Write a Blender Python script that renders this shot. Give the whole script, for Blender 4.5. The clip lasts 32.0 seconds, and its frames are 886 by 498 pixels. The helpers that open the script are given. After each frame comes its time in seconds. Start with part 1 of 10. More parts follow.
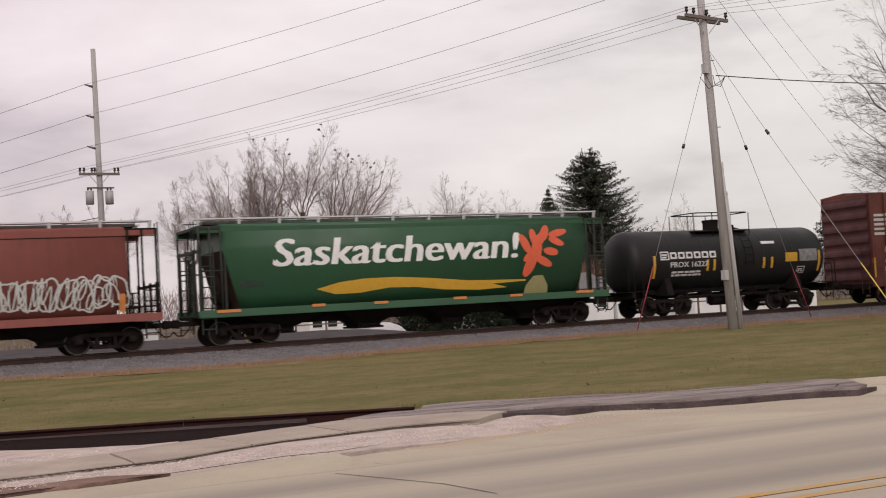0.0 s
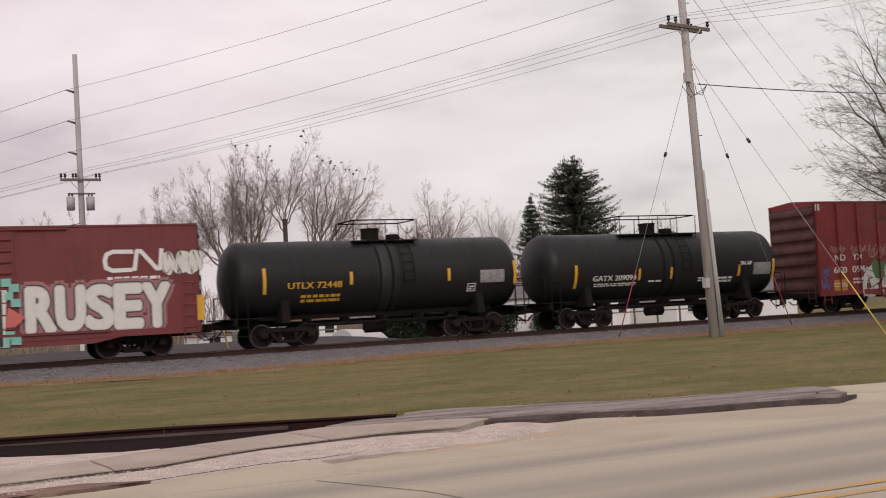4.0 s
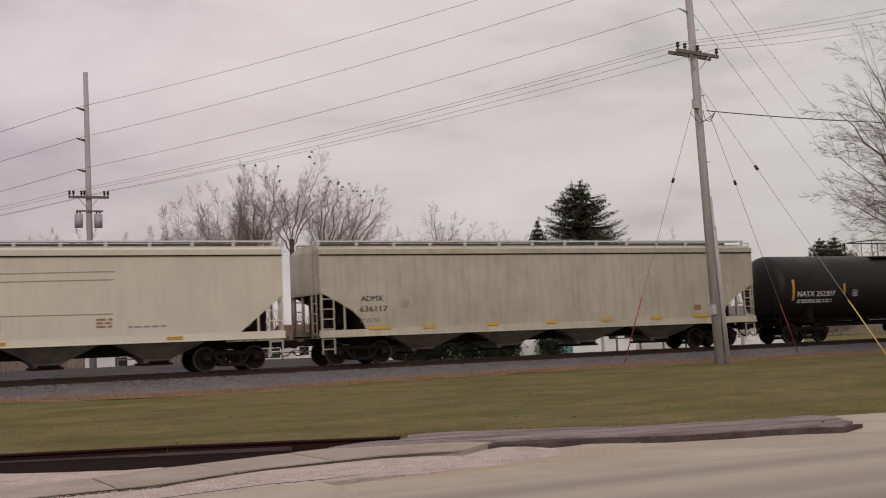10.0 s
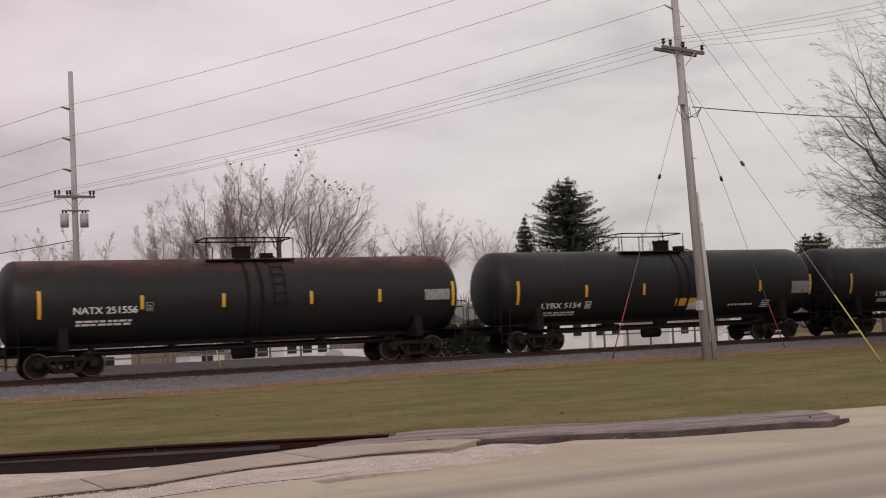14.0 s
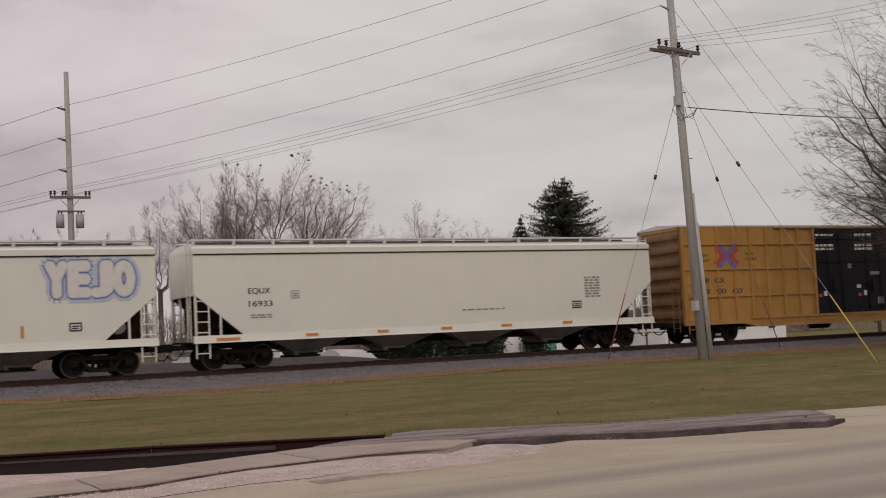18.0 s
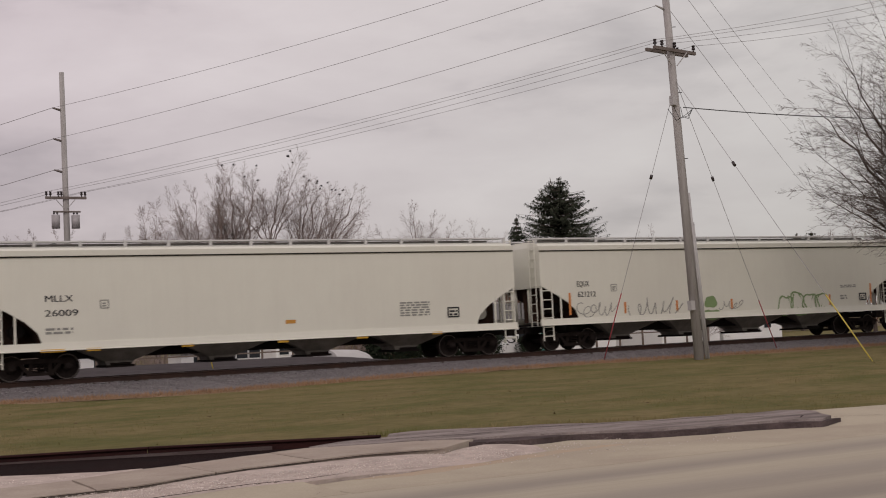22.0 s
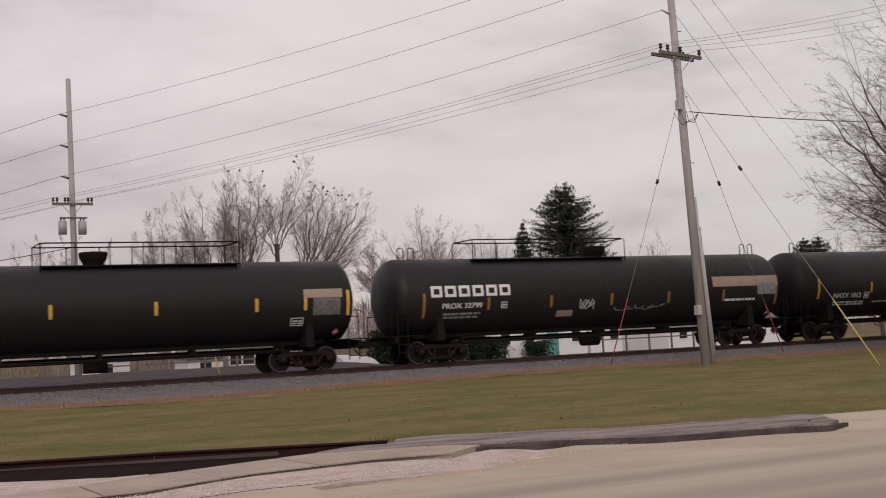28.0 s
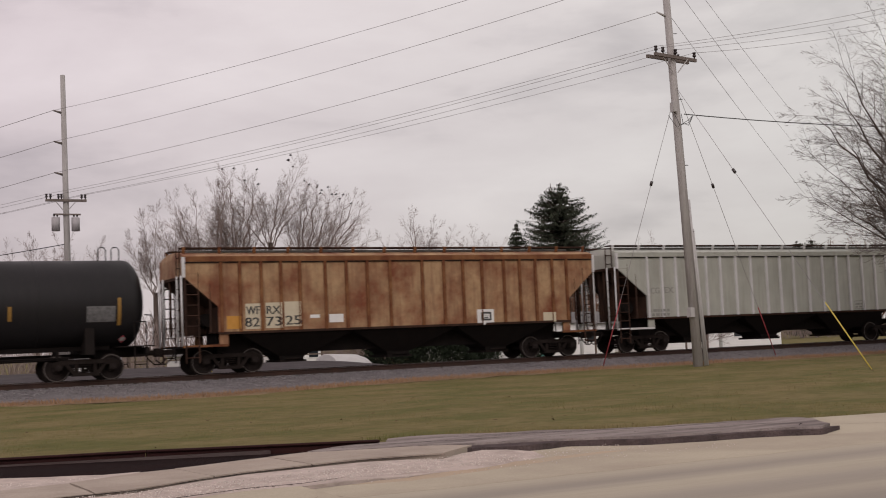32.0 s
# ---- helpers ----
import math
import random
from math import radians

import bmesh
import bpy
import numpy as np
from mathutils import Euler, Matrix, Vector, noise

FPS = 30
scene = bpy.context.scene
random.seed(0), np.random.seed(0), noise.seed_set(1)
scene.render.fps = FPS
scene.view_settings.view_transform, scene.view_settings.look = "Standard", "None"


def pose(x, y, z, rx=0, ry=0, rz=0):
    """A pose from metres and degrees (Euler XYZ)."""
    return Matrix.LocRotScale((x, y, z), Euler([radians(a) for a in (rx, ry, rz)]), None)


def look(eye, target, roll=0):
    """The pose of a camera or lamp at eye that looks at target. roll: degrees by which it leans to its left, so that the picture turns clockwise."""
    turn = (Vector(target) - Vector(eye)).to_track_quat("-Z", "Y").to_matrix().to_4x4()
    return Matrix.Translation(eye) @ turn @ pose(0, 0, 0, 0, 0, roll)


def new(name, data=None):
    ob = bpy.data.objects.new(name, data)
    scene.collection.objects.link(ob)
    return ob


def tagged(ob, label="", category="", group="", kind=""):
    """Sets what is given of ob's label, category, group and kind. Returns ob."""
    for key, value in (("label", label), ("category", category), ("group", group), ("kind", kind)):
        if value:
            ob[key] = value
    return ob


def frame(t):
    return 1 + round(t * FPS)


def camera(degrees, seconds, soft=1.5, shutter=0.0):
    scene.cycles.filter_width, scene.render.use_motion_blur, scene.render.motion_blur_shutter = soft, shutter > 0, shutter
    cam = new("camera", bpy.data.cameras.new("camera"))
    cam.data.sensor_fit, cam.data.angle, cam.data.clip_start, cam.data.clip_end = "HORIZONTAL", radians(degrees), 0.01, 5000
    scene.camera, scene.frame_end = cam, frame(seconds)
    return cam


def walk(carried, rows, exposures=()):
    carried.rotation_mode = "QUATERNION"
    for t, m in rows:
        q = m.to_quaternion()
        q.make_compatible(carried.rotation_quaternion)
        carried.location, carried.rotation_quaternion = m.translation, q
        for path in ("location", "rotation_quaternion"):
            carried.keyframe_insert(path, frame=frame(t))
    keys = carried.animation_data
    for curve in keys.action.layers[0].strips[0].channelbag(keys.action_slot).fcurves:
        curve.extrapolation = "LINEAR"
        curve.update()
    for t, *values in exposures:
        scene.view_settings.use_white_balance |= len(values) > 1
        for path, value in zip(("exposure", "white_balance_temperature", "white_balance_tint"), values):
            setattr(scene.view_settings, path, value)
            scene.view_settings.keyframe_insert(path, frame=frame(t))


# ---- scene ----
cam = camera(40.126, 32.0, soft=1.05, shutter=0.12)
EYE = (0.0, -42.45, 0.836)


def aim(head, tilt, roll):
    """The camera's pose: degrees to the right of the track's square, upwards, and of lean."""
    return pose(*EYE, 0, 0, -head) @ pose(0, 0, 0, 90 + tilt) @ pose(0, 0, 0, 0, 0, roll)


walk(cam, [(t, aim(a, b, c)) for t, a, b, c in (
    (0.0, 26.032, 2.83, -3.293), (0.5, 26.084, 2.822, -3.153), (1.0, 26.221, 2.775, -3.163), (1.5, 26.236, 2.885, -2.896),
    (2.0, 26.362, 2.969, -3.079), (2.5, 26.541, 2.999, -3.173), (3.0, 26.659, 3.068, -2.975), (3.5, 26.863, 3.141, -3.143),
    (5.5, 26.959, 3.043, -3.107), (6.0, 26.996, 3.067, -3.085), (6.5, 27.037, 3.197, -3.281), (7.0, 27.074, 3.404, -2.688),
    (7.5, 26.948, 3.641, -2.722), (8.0, 26.683, 3.897, -2.352), (8.5, 26.394, 4.12, -2.03), (9.0, 26.231, 4.208, -2.298),
    (9.5, 26.12, 4.312, -2.372), (10.0, 26.631, 4.2, -2.291), (10.5, 26.886, 4.11, -2.451), (11.0, 26.966, 4.062, -2.476),
    (11.5, 26.987, 4.124, -2.524), (12.0, 27.037, 4.146, -2.652), (12.5, 27.05, 4.107, -2.694), (13.0, 27.149, 4.085, -2.62),
    (13.5, 27.156, 4.087, -2.554), (14.0, 27.229, 4.058, -2.686), (14.5, 27.28, 3.988, -2.665), (16.5, 27.425, 4.043, -2.66),
    (17.0, 27.361, 4.068, -2.722), (17.5, 27.378, 4.077, -2.801), (18.0, 27.417, 4.07, -2.726), (18.5, 27.451, 4.1, -2.718),
    (19.0, 27.375, 4.114, -2.665), (19.5, 27.377, 4.118, -2.577), (20.0, 27.447, 4.093, -2.848), (20.5, 27.518, 4.097, -2.766),
    (21.0, 27.577, 4.077, -2.71), (21.5, 27.59, 4.08, -2.664), (22.0, 27.604, 4.069, -2.802), (22.5, 27.627, 4.059, -2.856),
    (23.0, 27.602, 4.146, -2.69), (23.5, 27.6, 4.243, -2.902), (24.0, 27.61, 4.349, -2.742), (24.5, 27.47, 4.427, -2.579),
    (25.0, 27.295, 4.418, -2.66), (25.5, 27.203, 4.343, -2.861), (27.5, 27.302, 4.335, -2.82), (28.0, 27.324, 4.323, -2.923),
    (28.5, 27.433, 4.307, -2.59), (29.0, 27.536, 4.352, -2.614), (29.5, 27.623, 4.335, -2.628), (30.0, 27.575, 4.356, -2.743),
    (30.5, 27.59, 4.387, -2.473), (31.0, 27.62, 4.376, -2.627), (31.5, 27.648, 4.301, -2.692), (32.0, 27.626, 4.309, -2.424),
)], ((0.0, 0.24, 6850, 16), (6.0, 0.19, 6850, 16), (7.0, 0.17, 6850, 16), (8.0, 0.22, 6850, 16), (8.5, 0.05, 6850, 16), (9.0, -0.1, 6850, 16), (11.0, -0.14, 6850, 16), (12.0, 0.0, 6850, 16), (13.0, 0.02, 6850, 16), (14.5, -0.02, 6850, 16), (17.0, -0.2, 6850, 16), (19.0, -0.25, 6850, 16), (20.0, -0.2, 6850, 16), (21.0, -0.17, 6850, 16), (23.0, -0.27, 6850, 16), (25.0, -0.26, 6850, 16), (28.0, -0.03, 6850, 16), (32.0, -0.03, 6850, 16)))

# ---- world and sun ----
world = bpy.data.worlds.new("overcast_sky")
scene.world = world
world.use_nodes = True
wn = world.node_tree
wn.nodes.clear()


def wnode(kind, **kw):
    n = wn.nodes.new(kind)
    for k, v in kw.items():
        n.inputs[k].default_value = v
    return n


w_out = wnode("ShaderNodeOutputWorld")
w_bg = wnode("ShaderNodeBackground", Strength=1.0)
w_sky = wnode("ShaderNodeTexSky")
w_sky.sky_type = "NISHITA"
w_sky.sun_disc = False
w_sky.sun_elevation, w_sky.sun_rotation = radians(36), radians(150)
w_coord = wnode("ShaderNodeTexCoord")
w_map = wnode("ShaderNodeMapping", Scale=(1.0, 1.0, 2.8), Rotation=(0.0, 0.0, 0.55))
w_n1 = wnode("ShaderNodeTexNoise", Scale=3.6, Detail=6.0, Roughness=0.5, Distortion=0.3)
w_n2 = wnode("ShaderNodeTexNoise", Scale=7.5, Detail=5.0, Roughness=0.55, Distortion=0.2)
w_mixn = wnode("ShaderNodeMix", Factor=0.3)
w_ramp = wnode("ShaderNodeValToRGB")
for e, (p, c) in zip((w_ramp.color_ramp.elements[0], w_ramp.color_ramp.elements[1], w_ramp.color_ramp.elements.new(0.5)),
                     ((0.38, (0.54, 0.52, 0.535, 1)), (0.62, (0.97, 0.945, 0.94, 1)), (0.5, (0.715, 0.69, 0.70, 1)))):
    e.position, e.color = p, c
# lens colour cast put into the sky: mauve to the west, greener to the east
w_sep = wnode("ShaderNodeSeparateXYZ")
w_side = wnode("ShaderNodeMapRange")
w_side.inputs["From Min"].default_value, w_side.inputs["From Max"].default_value = 0.05, 0.75
w_hue = wnode("ShaderNodeMix")
w_hue.data_type = "RGBA"
w_hue.inputs[6].default_value, w_hue.inputs[7].default_value = (0.985, 0.925, 0.965, 1), (1.0, 1.05, 1.01, 1)
w_up = wnode("ShaderNodeMapRange")
w_up.inputs["From Min"].default_value, w_up.inputs["From Max"].default_value = 0.06, 0.34
w_up.inputs["To Min"].default_value, w_up.inputs["To Max"].default_value = 0.86, 1.12
w_lift = wnode("ShaderNodeVectorMath")
w_lift.operation = "SCALE"
w_tint = wnode("ShaderNodeMix", Factor=1.0)
w_tint.data_type, w_tint.blend_type = "RGBA", "MULTIPLY"
w_mix = wnode("ShaderNodeMix", Factor=0.9)
w_mix.data_type = "RGBA"
w_sk = wnode("ShaderNodeVectorMath")
w_sk.operation = "SCALE"
w_sk.inputs["Scale"].default_value = 0.08
for a, b in ((w_coord.outputs["Generated"], w_map.inputs[0]), (w_map.outputs[0], w_n1.inputs["Vector"]),
             (w_map.outputs[0], w_n2.inputs["Vector"]), (w_n1.outputs[0], w_mixn.inputs[2]), (w_n2.outputs[0], w_mixn.inputs[3]),
             (w_mixn.outputs[0], w_ramp.inputs[0]), (w_sky.outputs[0], w_sk.inputs[0]), (w_sk.outputs[0], w_mix.inputs[6]),
             (w_coord.outputs["Generated"], w_sep.inputs[0]), (w_sep.outputs["X"], w_side.inputs[0]), (w_side.outputs[0], w_hue.inputs[0]),
             (w_ramp.outputs[0], w_tint.inputs[6]), (w_hue.outputs[2], w_tint.inputs[7]), (w_tint.outputs[2], w_lift.inputs[0]), (w_sep.outputs["Z"], w_up.inputs[0]), (w_up.outputs[0], w_lift.inputs["Scale"]), (w_lift.outputs[0], w_mix.inputs[7]), (w_mix.outputs[2], w_bg.inputs[0]), (w_bg.outputs[0], w_out.inputs[0])):
    wn.links.new(a, b)

sun = new("sun", bpy.data.lights.new("sun", "SUN"))
sun.data.energy, sun.data.angle, sun.data.color = 1.0, radians(40), (1.0, 0.97, 0.93)
sun.matrix_world = look((-20, -50, 40), (10, 0, 0))

# ---- materials ----


def mat(name, color, rough=0.6, metal=0.0, color2=None, scale=3.0, amount=0.5, fine=60.0, fine_amount=0.15, bump=0.0, bump_scale=80.0,
        streak=0.0, streak_color=(0.05, 0.04, 0.03), island=0.0, squash=(1, 1, 1), bands=(), band_color=(0.1, 0.1, 0.1), gloss=0.5):
    """A surface: base colour, a second colour in large stains, fine grain, relief, and vertical streaks of dirt."""
    m = bpy.data.materials.new(name)
    m.use_nodes = True
    nt = m.node_tree
    bs = nt.nodes["Principled BSDF"]
    bs.inputs["Roughness"].default_value, bs.inputs["Metallic"].default_value = rough, metal
    bs.inputs["Specular IOR Level"].default_value = gloss if rough < 0.85 else 0.06

    def nd(kind, **kw):
        n = nt.nodes.new(kind)
        for k, v in kw.items():
            n.inputs[k].default_value = v
        return n

    def mixer(fac, a, b):
        n = nd("ShaderNodeMix")
        n.data_type = "RGBA"
        nt.links.new(fac, n.inputs[0])
        for i, s in ((6, a), (7, b)):
            if isinstance(s, tuple):
                n.inputs[i].default_value = (*s[:3], 1)
            else:
                nt.links.new(s, n.inputs[i])
        return n.outputs[2]

    def ramp(src, lo, hi, top=1.0):
        n = nd("ShaderNodeMapRange")
        n.inputs["From Min"].default_value, n.inputs["From Max"].default_value, n.inputs["To Max"].default_value = lo, hi, top
        nt.links.new(src, n.inputs[0])
        return n.outputs[0]

    co = nd("ShaderNodeTexCoord")
    mp = nd("ShaderNodeMapping", Scale=squash)
    oi = nd("ShaderNodeObjectInfo")
    sh = nd("ShaderNodeVectorMath")
    sh.operation = "MULTIPLY_ADD"
    sh.inputs[1].default_value = (37.0, 19.0, 53.0)
    nt.links.new(oi.outputs["Random"], sh.inputs[0])
    nt.links.new(co.outputs["Object"], sh.inputs[2])
    nt.links.new(sh.outputs[0], mp.inputs[0])
    big = nd("ShaderNodeTexNoise", Scale=scale, Detail=6.0, Roughness=0.6)
    small = nd("ShaderNodeTexNoise", Scale=fine, Detail=3.0, Roughness=0.65)
    nt.links.new(mp.outputs[0], big.inputs["Vector"])
    nt.links.new(mp.outputs[0], small.inputs["Vector"])
    c2 = color2 or tuple(x * 0.72 for x in color)
    c = mixer(ramp(big.outputs[0], 0.38, 0.68, amount), color, c2)
    dark = tuple(x * 0.5 for x in color)
    c = mixer(ramp(small.outputs[0], 0.4, 0.8, fine_amount), c, dark)
    if bands:
        # worn lanes that run along x, wandering a little
        sep = nd("ShaderNodeSeparateXYZ")
        nt.links.new(co.outputs["Object"], sep.inputs[0])
        wob = nd("ShaderNodeMath")
        wob.operation = "MULTIPLY_ADD"
        wob.inputs[1].default_value = 0.9
        nt.links.new(big.outputs[0], wob.inputs[0])
        nt.links.new(sep.outputs["Y"], wob.inputs[2])
        for y, wide in bands:
            ab = nd("ShaderNodeMath")
            ab.operation = "SUBTRACT"
            ab.inputs[1].default_value = y + 0.45
            nt.links.new(wob.outputs[0], ab.inputs[0])
            mag = nd("ShaderNodeMath")
            mag.operation = "ABSOLUTE"
            nt.links.new(ab.outputs[0], mag.inputs[0])
            inv = nd("ShaderNodeMapRange")
            inv.interpolation_type = "SMOOTHSTEP"
            inv.inputs["From Max"].default_value, inv.inputs["To Min"].default_value, inv.inputs["To Max"].default_value = wide, 0.45, 0.0
            nt.links.new(mag.outputs[0], inv.inputs[0])
            c = mixer(inv.outputs[0], c, band_color)
    if streak > 0:
        ms = nd("ShaderNodeMapping", Scale=(1.0, 1.0, 0.09))
        nt.links.new(sh.outputs[0], ms.inputs[0])
        st = nd("ShaderNodeTexNoise", Scale=4.5, Detail=5.0, Roughness=0.65)
        nt.links.new(ms.outputs[0], st.inputs["Vector"])
        c = mixer(ramp(st.outputs[0], 0.45, 0.78, streak), c, streak_color)
    if island > 0:
        geo = nd("ShaderNodeNewGeometry")
        hv = nd("ShaderNodeHueSaturation")
        nt.links.new(ramp(geo.outputs["Random Per Island"], 0, 1, 1.0), hv.inputs["Fac"])
        hv.inputs["Value"].default_value = 1 + island
        nt.links.new(c, hv.inputs["Color"])
        c = hv.outputs[0]
    nt.links.new(c, bs.inputs["Base Color"])
    rr = ramp(big.outputs[0], 0.3, 0.7)
    mr = nd("ShaderNodeMapRange")
    mr.inputs["To Min"].default_value, mr.inputs["To Max"].default_value = max(rough - 0.08, 0.05), min(rough + 0.12, 1)
    nt.links.new(rr, mr.inputs[0])
    nt.links.new(mr.outputs[0], bs.inputs["Roughness"])
    if bump > 0:
        bt = nd("ShaderNodeTexNoise", Scale=bump_scale, Detail=4.0, Roughness=0.6)
        nt.links.new(mp.outputs[0], bt.inputs["Vector"])
        bp = nd("ShaderNodeBump", Strength=min(bump, 1.0), Distance=0.02 if bump_scale > 30 else 0.06)
        nt.links.new(bt.outputs[0], bp.inputs["Height"])
        nt.links.new(bp.outputs[0], bs.inputs["Normal"])
    return m


def flat(name, color, rough=0.6, metal=0.0, emit=0.0):
    """Paint or plain stuff with a little wear."""
    return mat(name, color, rough, metal, amount=0.3, scale=5.0, fine_amount=0.12, bump=0.0)

# ---- mesh helpers ----


def quad(bm, *pts):
    return bm.faces.new([bm.verts.new(p) for p in pts])


def box(bm, x0, x1, y0, y1, z0, z1):
    v = [bm.verts.new((x, y, z)) for x in (x0, x1) for y in (y0, y1) for z in (z0, z1)]
    for f in ((0, 1, 3, 2), (4, 6, 7, 5), (0, 4, 5, 1), (2, 3, 7, 6), (0, 2, 6, 4), (1, 5, 7, 3)):
        bm.faces.new([v[i] for i in f])
    return v


def bar(bm, p, q, r, n=6, r2=None, caps=True):
    """A round bar from p to q."""
    p, q = Vector(p), Vector(q)
    d = q - p
    a = d.orthogonal().normalized()
    b = d.normalized().cross(a)
    r2 = r if r2 is None else r2
    ra = [bm.verts.new(p + (a * math.cos(2 * math.pi * i / n) + b * math.sin(2 * math.pi * i / n)) * r) for i in range(n)]
    rb = [bm.verts.new(q + (a * math.cos(2 * math.pi * i / n) + b * math.sin(2 * math.pi * i / n)) * r2) for i in range(n)]
    for i in range(n):
        bm.faces.new((ra[i], ra[(i + 1) % n], rb[(i + 1) % n], rb[i])).smooth = n > 5
    if caps:
        bm.faces.new(ra[::-1])
        bm.faces.new(rb)


def tube(bm, pts, r, n=5):
    """One continuous round line through points."""
    pts = [Vector(p) for p in pts]
    rings = []
    for i, p in enumerate(pts):
        d = (pts[min(i + 1, len(pts) - 1)] - pts[max(i - 1, 0)]).normalized()
        a = d.cross(Vector((0.31, 0.17, 0.93))).normalized()
        c = d.cross(a)
        rings.append([bm.verts.new(p + (a * math.cos(2 * math.pi * k / n) + c * math.sin(2 * math.pi * k / n)) * r) for k in range(n)])
    for u, v in zip(rings, rings[1:]):
        for k in range(n):
            bm.faces.new((u[k], u[(k + 1) % n], v[(k + 1) % n], v[k])).smooth = True
    bm.faces.new(rings[0][::-1])
    bm.faces.new(rings[-1])


def prism(bm, pts, y0, y1):
    """An outline in x and z, pushed from y0 to y1."""
    a = [bm.verts.new((x, y0, z)) for x, z in pts]
    b = [bm.verts.new((x, y1, z)) for x, z in pts]
    n = len(pts)
    bm.faces.new(a)
    bm.faces.new(b[::-1])
    for i in range(n):
        bm.faces.new((a[i], b[i], b[(i + 1) % n], a[(i + 1) % n]))


def section(bm, pts, x0, x1):
    """An outline in y and z, pushed from x0 to x1."""
    a = [bm.verts.new((x0, y, z)) for y, z in pts]
    b = [bm.verts.new((x1, y, z)) for y, z in pts]
    n = len(pts)
    bm.faces.new(a[::-1])
    bm.faces.new(b)
    for i in range(n):
        bm.faces.new((a[i], a[(i + 1) % n], b[(i + 1) % n], b[i]))


def stack(bm, levels, smooth=False):
    """Rectangles (x half, y half, z), one above the other, skinned. Levels go upwards."""
    rings = [[bm.verts.new((sx * xe, sy * w, z)) for sx, sy in ((-1, -1), (1, -1), (1, 1), (-1, 1))] for xe, w, z in levels]
    bm.faces.new(rings[0][::-1])
    bm.faces.new(rings[-1])
    for a, b in zip(rings, rings[1:]):
        for i in range(4):
            f = bm.faces.new((a[i], a[(i + 1) % 4], b[(i + 1) % 4], b[i]))
            f.smooth = smooth and i in (0, 2)


def lathe(bm, rings, n=32, zc=0.0):
    """Rings (x, radius) round the x axis at height zc."""
    rs = []
    for x, r in rings:
        rs.append([bm.verts.new((x, r * math.cos(2 * math.pi * i / n), zc + r * math.sin(2 * math.pi * i / n))) for i in range(n)])
    for a, b in zip(rs, rs[1:]):
        for i in range(n):
            bm.faces.new((a[i], a[(i + 1) % n], b[(i + 1) % n], b[i])).smooth = True
    bm.faces.new(rs[0][::-1])
    bm.faces.new(rs[-1])


def mesh_of(name, bm, material):
    me = bpy.data.meshes.new(name)
    bm.normal_update()
    bm.to_mesh(me)
    bm.free()
    me.materials.append(material)
    return me


def part(name, bm, material=None, parent=None, label="", at=None):
    """Links a bmesh (or a mesh already made) as one object under a thing or a part."""
    me = bm if isinstance(bm, bpy.types.Mesh) else mesh_of(name, bm, material)
    ob = new(name, me)
    ob.parent = parent
    if at is not None:
        ob.matrix_basis = at if isinstance(at, Matrix) else Matrix.Translation(at)
    if label:
        tagged(ob, label)
    return ob


def thing(name, label, category, at=None, group="", kind="", data=None):
    ob = new(name, data)
    if at is not None:
        ob.matrix_basis = at if isinstance(at, Matrix) else Matrix.Translation(at)
    return tagged(ob, label, category, group, kind)


def made(fill, *a, **k):
    bm = bmesh.new()
    fill(bm, *a, **k)
    return bm


# ---- the ground ----
GRASS = mat("dormant_grass", (0.130, 0.126, 0.047), 0.95, color2=(0.235, 0.180, 0.092), scale=0.7, amount=1.0, fine=4.0, fine_amount=0.6, bump=0.7, bump_scale=22.0, squash=(0.55, 1.0, 1.0))
BALLAST = mat("ballast_stone", (0.22, 0.205, 0.205), 0.95, color2=(0.14, 0.13, 0.132), scale=2.0, amount=0.8, fine=14.0, fine_amount=0.8, bump=1.0, bump_scale=16.0)
DRY = mat("dry_weed_strip", (0.30, 0.205, 0.13), 0.95, color2=(0.20, 0.16, 0.10), scale=1.2, amount=0.8, fine=12.0, fine_amount=0.5, bump=0.8, bump_scale=25.0)
ROAD = mat("worn_road_concrete", (0.445, 0.395, 0.31), 0.9, color2=(0.335, 0.295, 0.24), scale=0.9, amount=0.8, fine=40.0, fine_amount=0.25, bump=0.35, bump_scale=60.0, squash=(0.05, 1.0, 1), bands=((-30.95, 0.75), (-32.7, 0.8), (-33.9, 0.8), (-36.6, 0.9), (-38.4, 0.9)), band_color=(0.20, 0.18, 0.172))
SLAB = mat("weathered_concrete", (0.43, 0.365, 0.305), 0.9, color2=(0.31, 0.255, 0.215), scale=1.2, amount=0.8, fine=30.0, fine_amount=0.35, bump=0.5, bump_scale=40.0)
CRUMBLE = mat("crumbling_mauve_grey_pavement", (0.43, 0.37, 0.345), 0.95, color2=(0.21, 0.175, 0.165), scale=1.6, amount=1.0, fine=18.0, fine_amount=0.5, bump=1.0, bump_scale=22.0, squash=(0.35, 2.2, 1))
# dirt colour taken darker to hold the shadow of the drop by the rail
CINDER_SHADE = mat("cinder_dirt_and_shade", (0.014, 0.008, 0.008), 0.97, color2=(0.028, 0.014, 0.013), scale=2.0, amount=0.8, fine=25.0, fine_amount=0.4, bump=0.8, bump_scale=30.0, squash=(0.4, 1, 1))
GRAVEL = mat("crushed_limestone", (0.56, 0.47, 0.42), 0.95, color2=(0.34, 0.285, 0.25), scale=3.0, amount=0.7, fine=22.0, fine_amount=0.3, bump=0.5, bump_scale=22.0)
ASPHALT = mat("broken_asphalt", (0.095, 0.074, 0.072), 0.95, color2=(0.045, 0.034, 0.034), scale=2.0, amount=0.8, fine=30.0, fine_amount=0.5, bump=0.8, bump_scale=30.0)
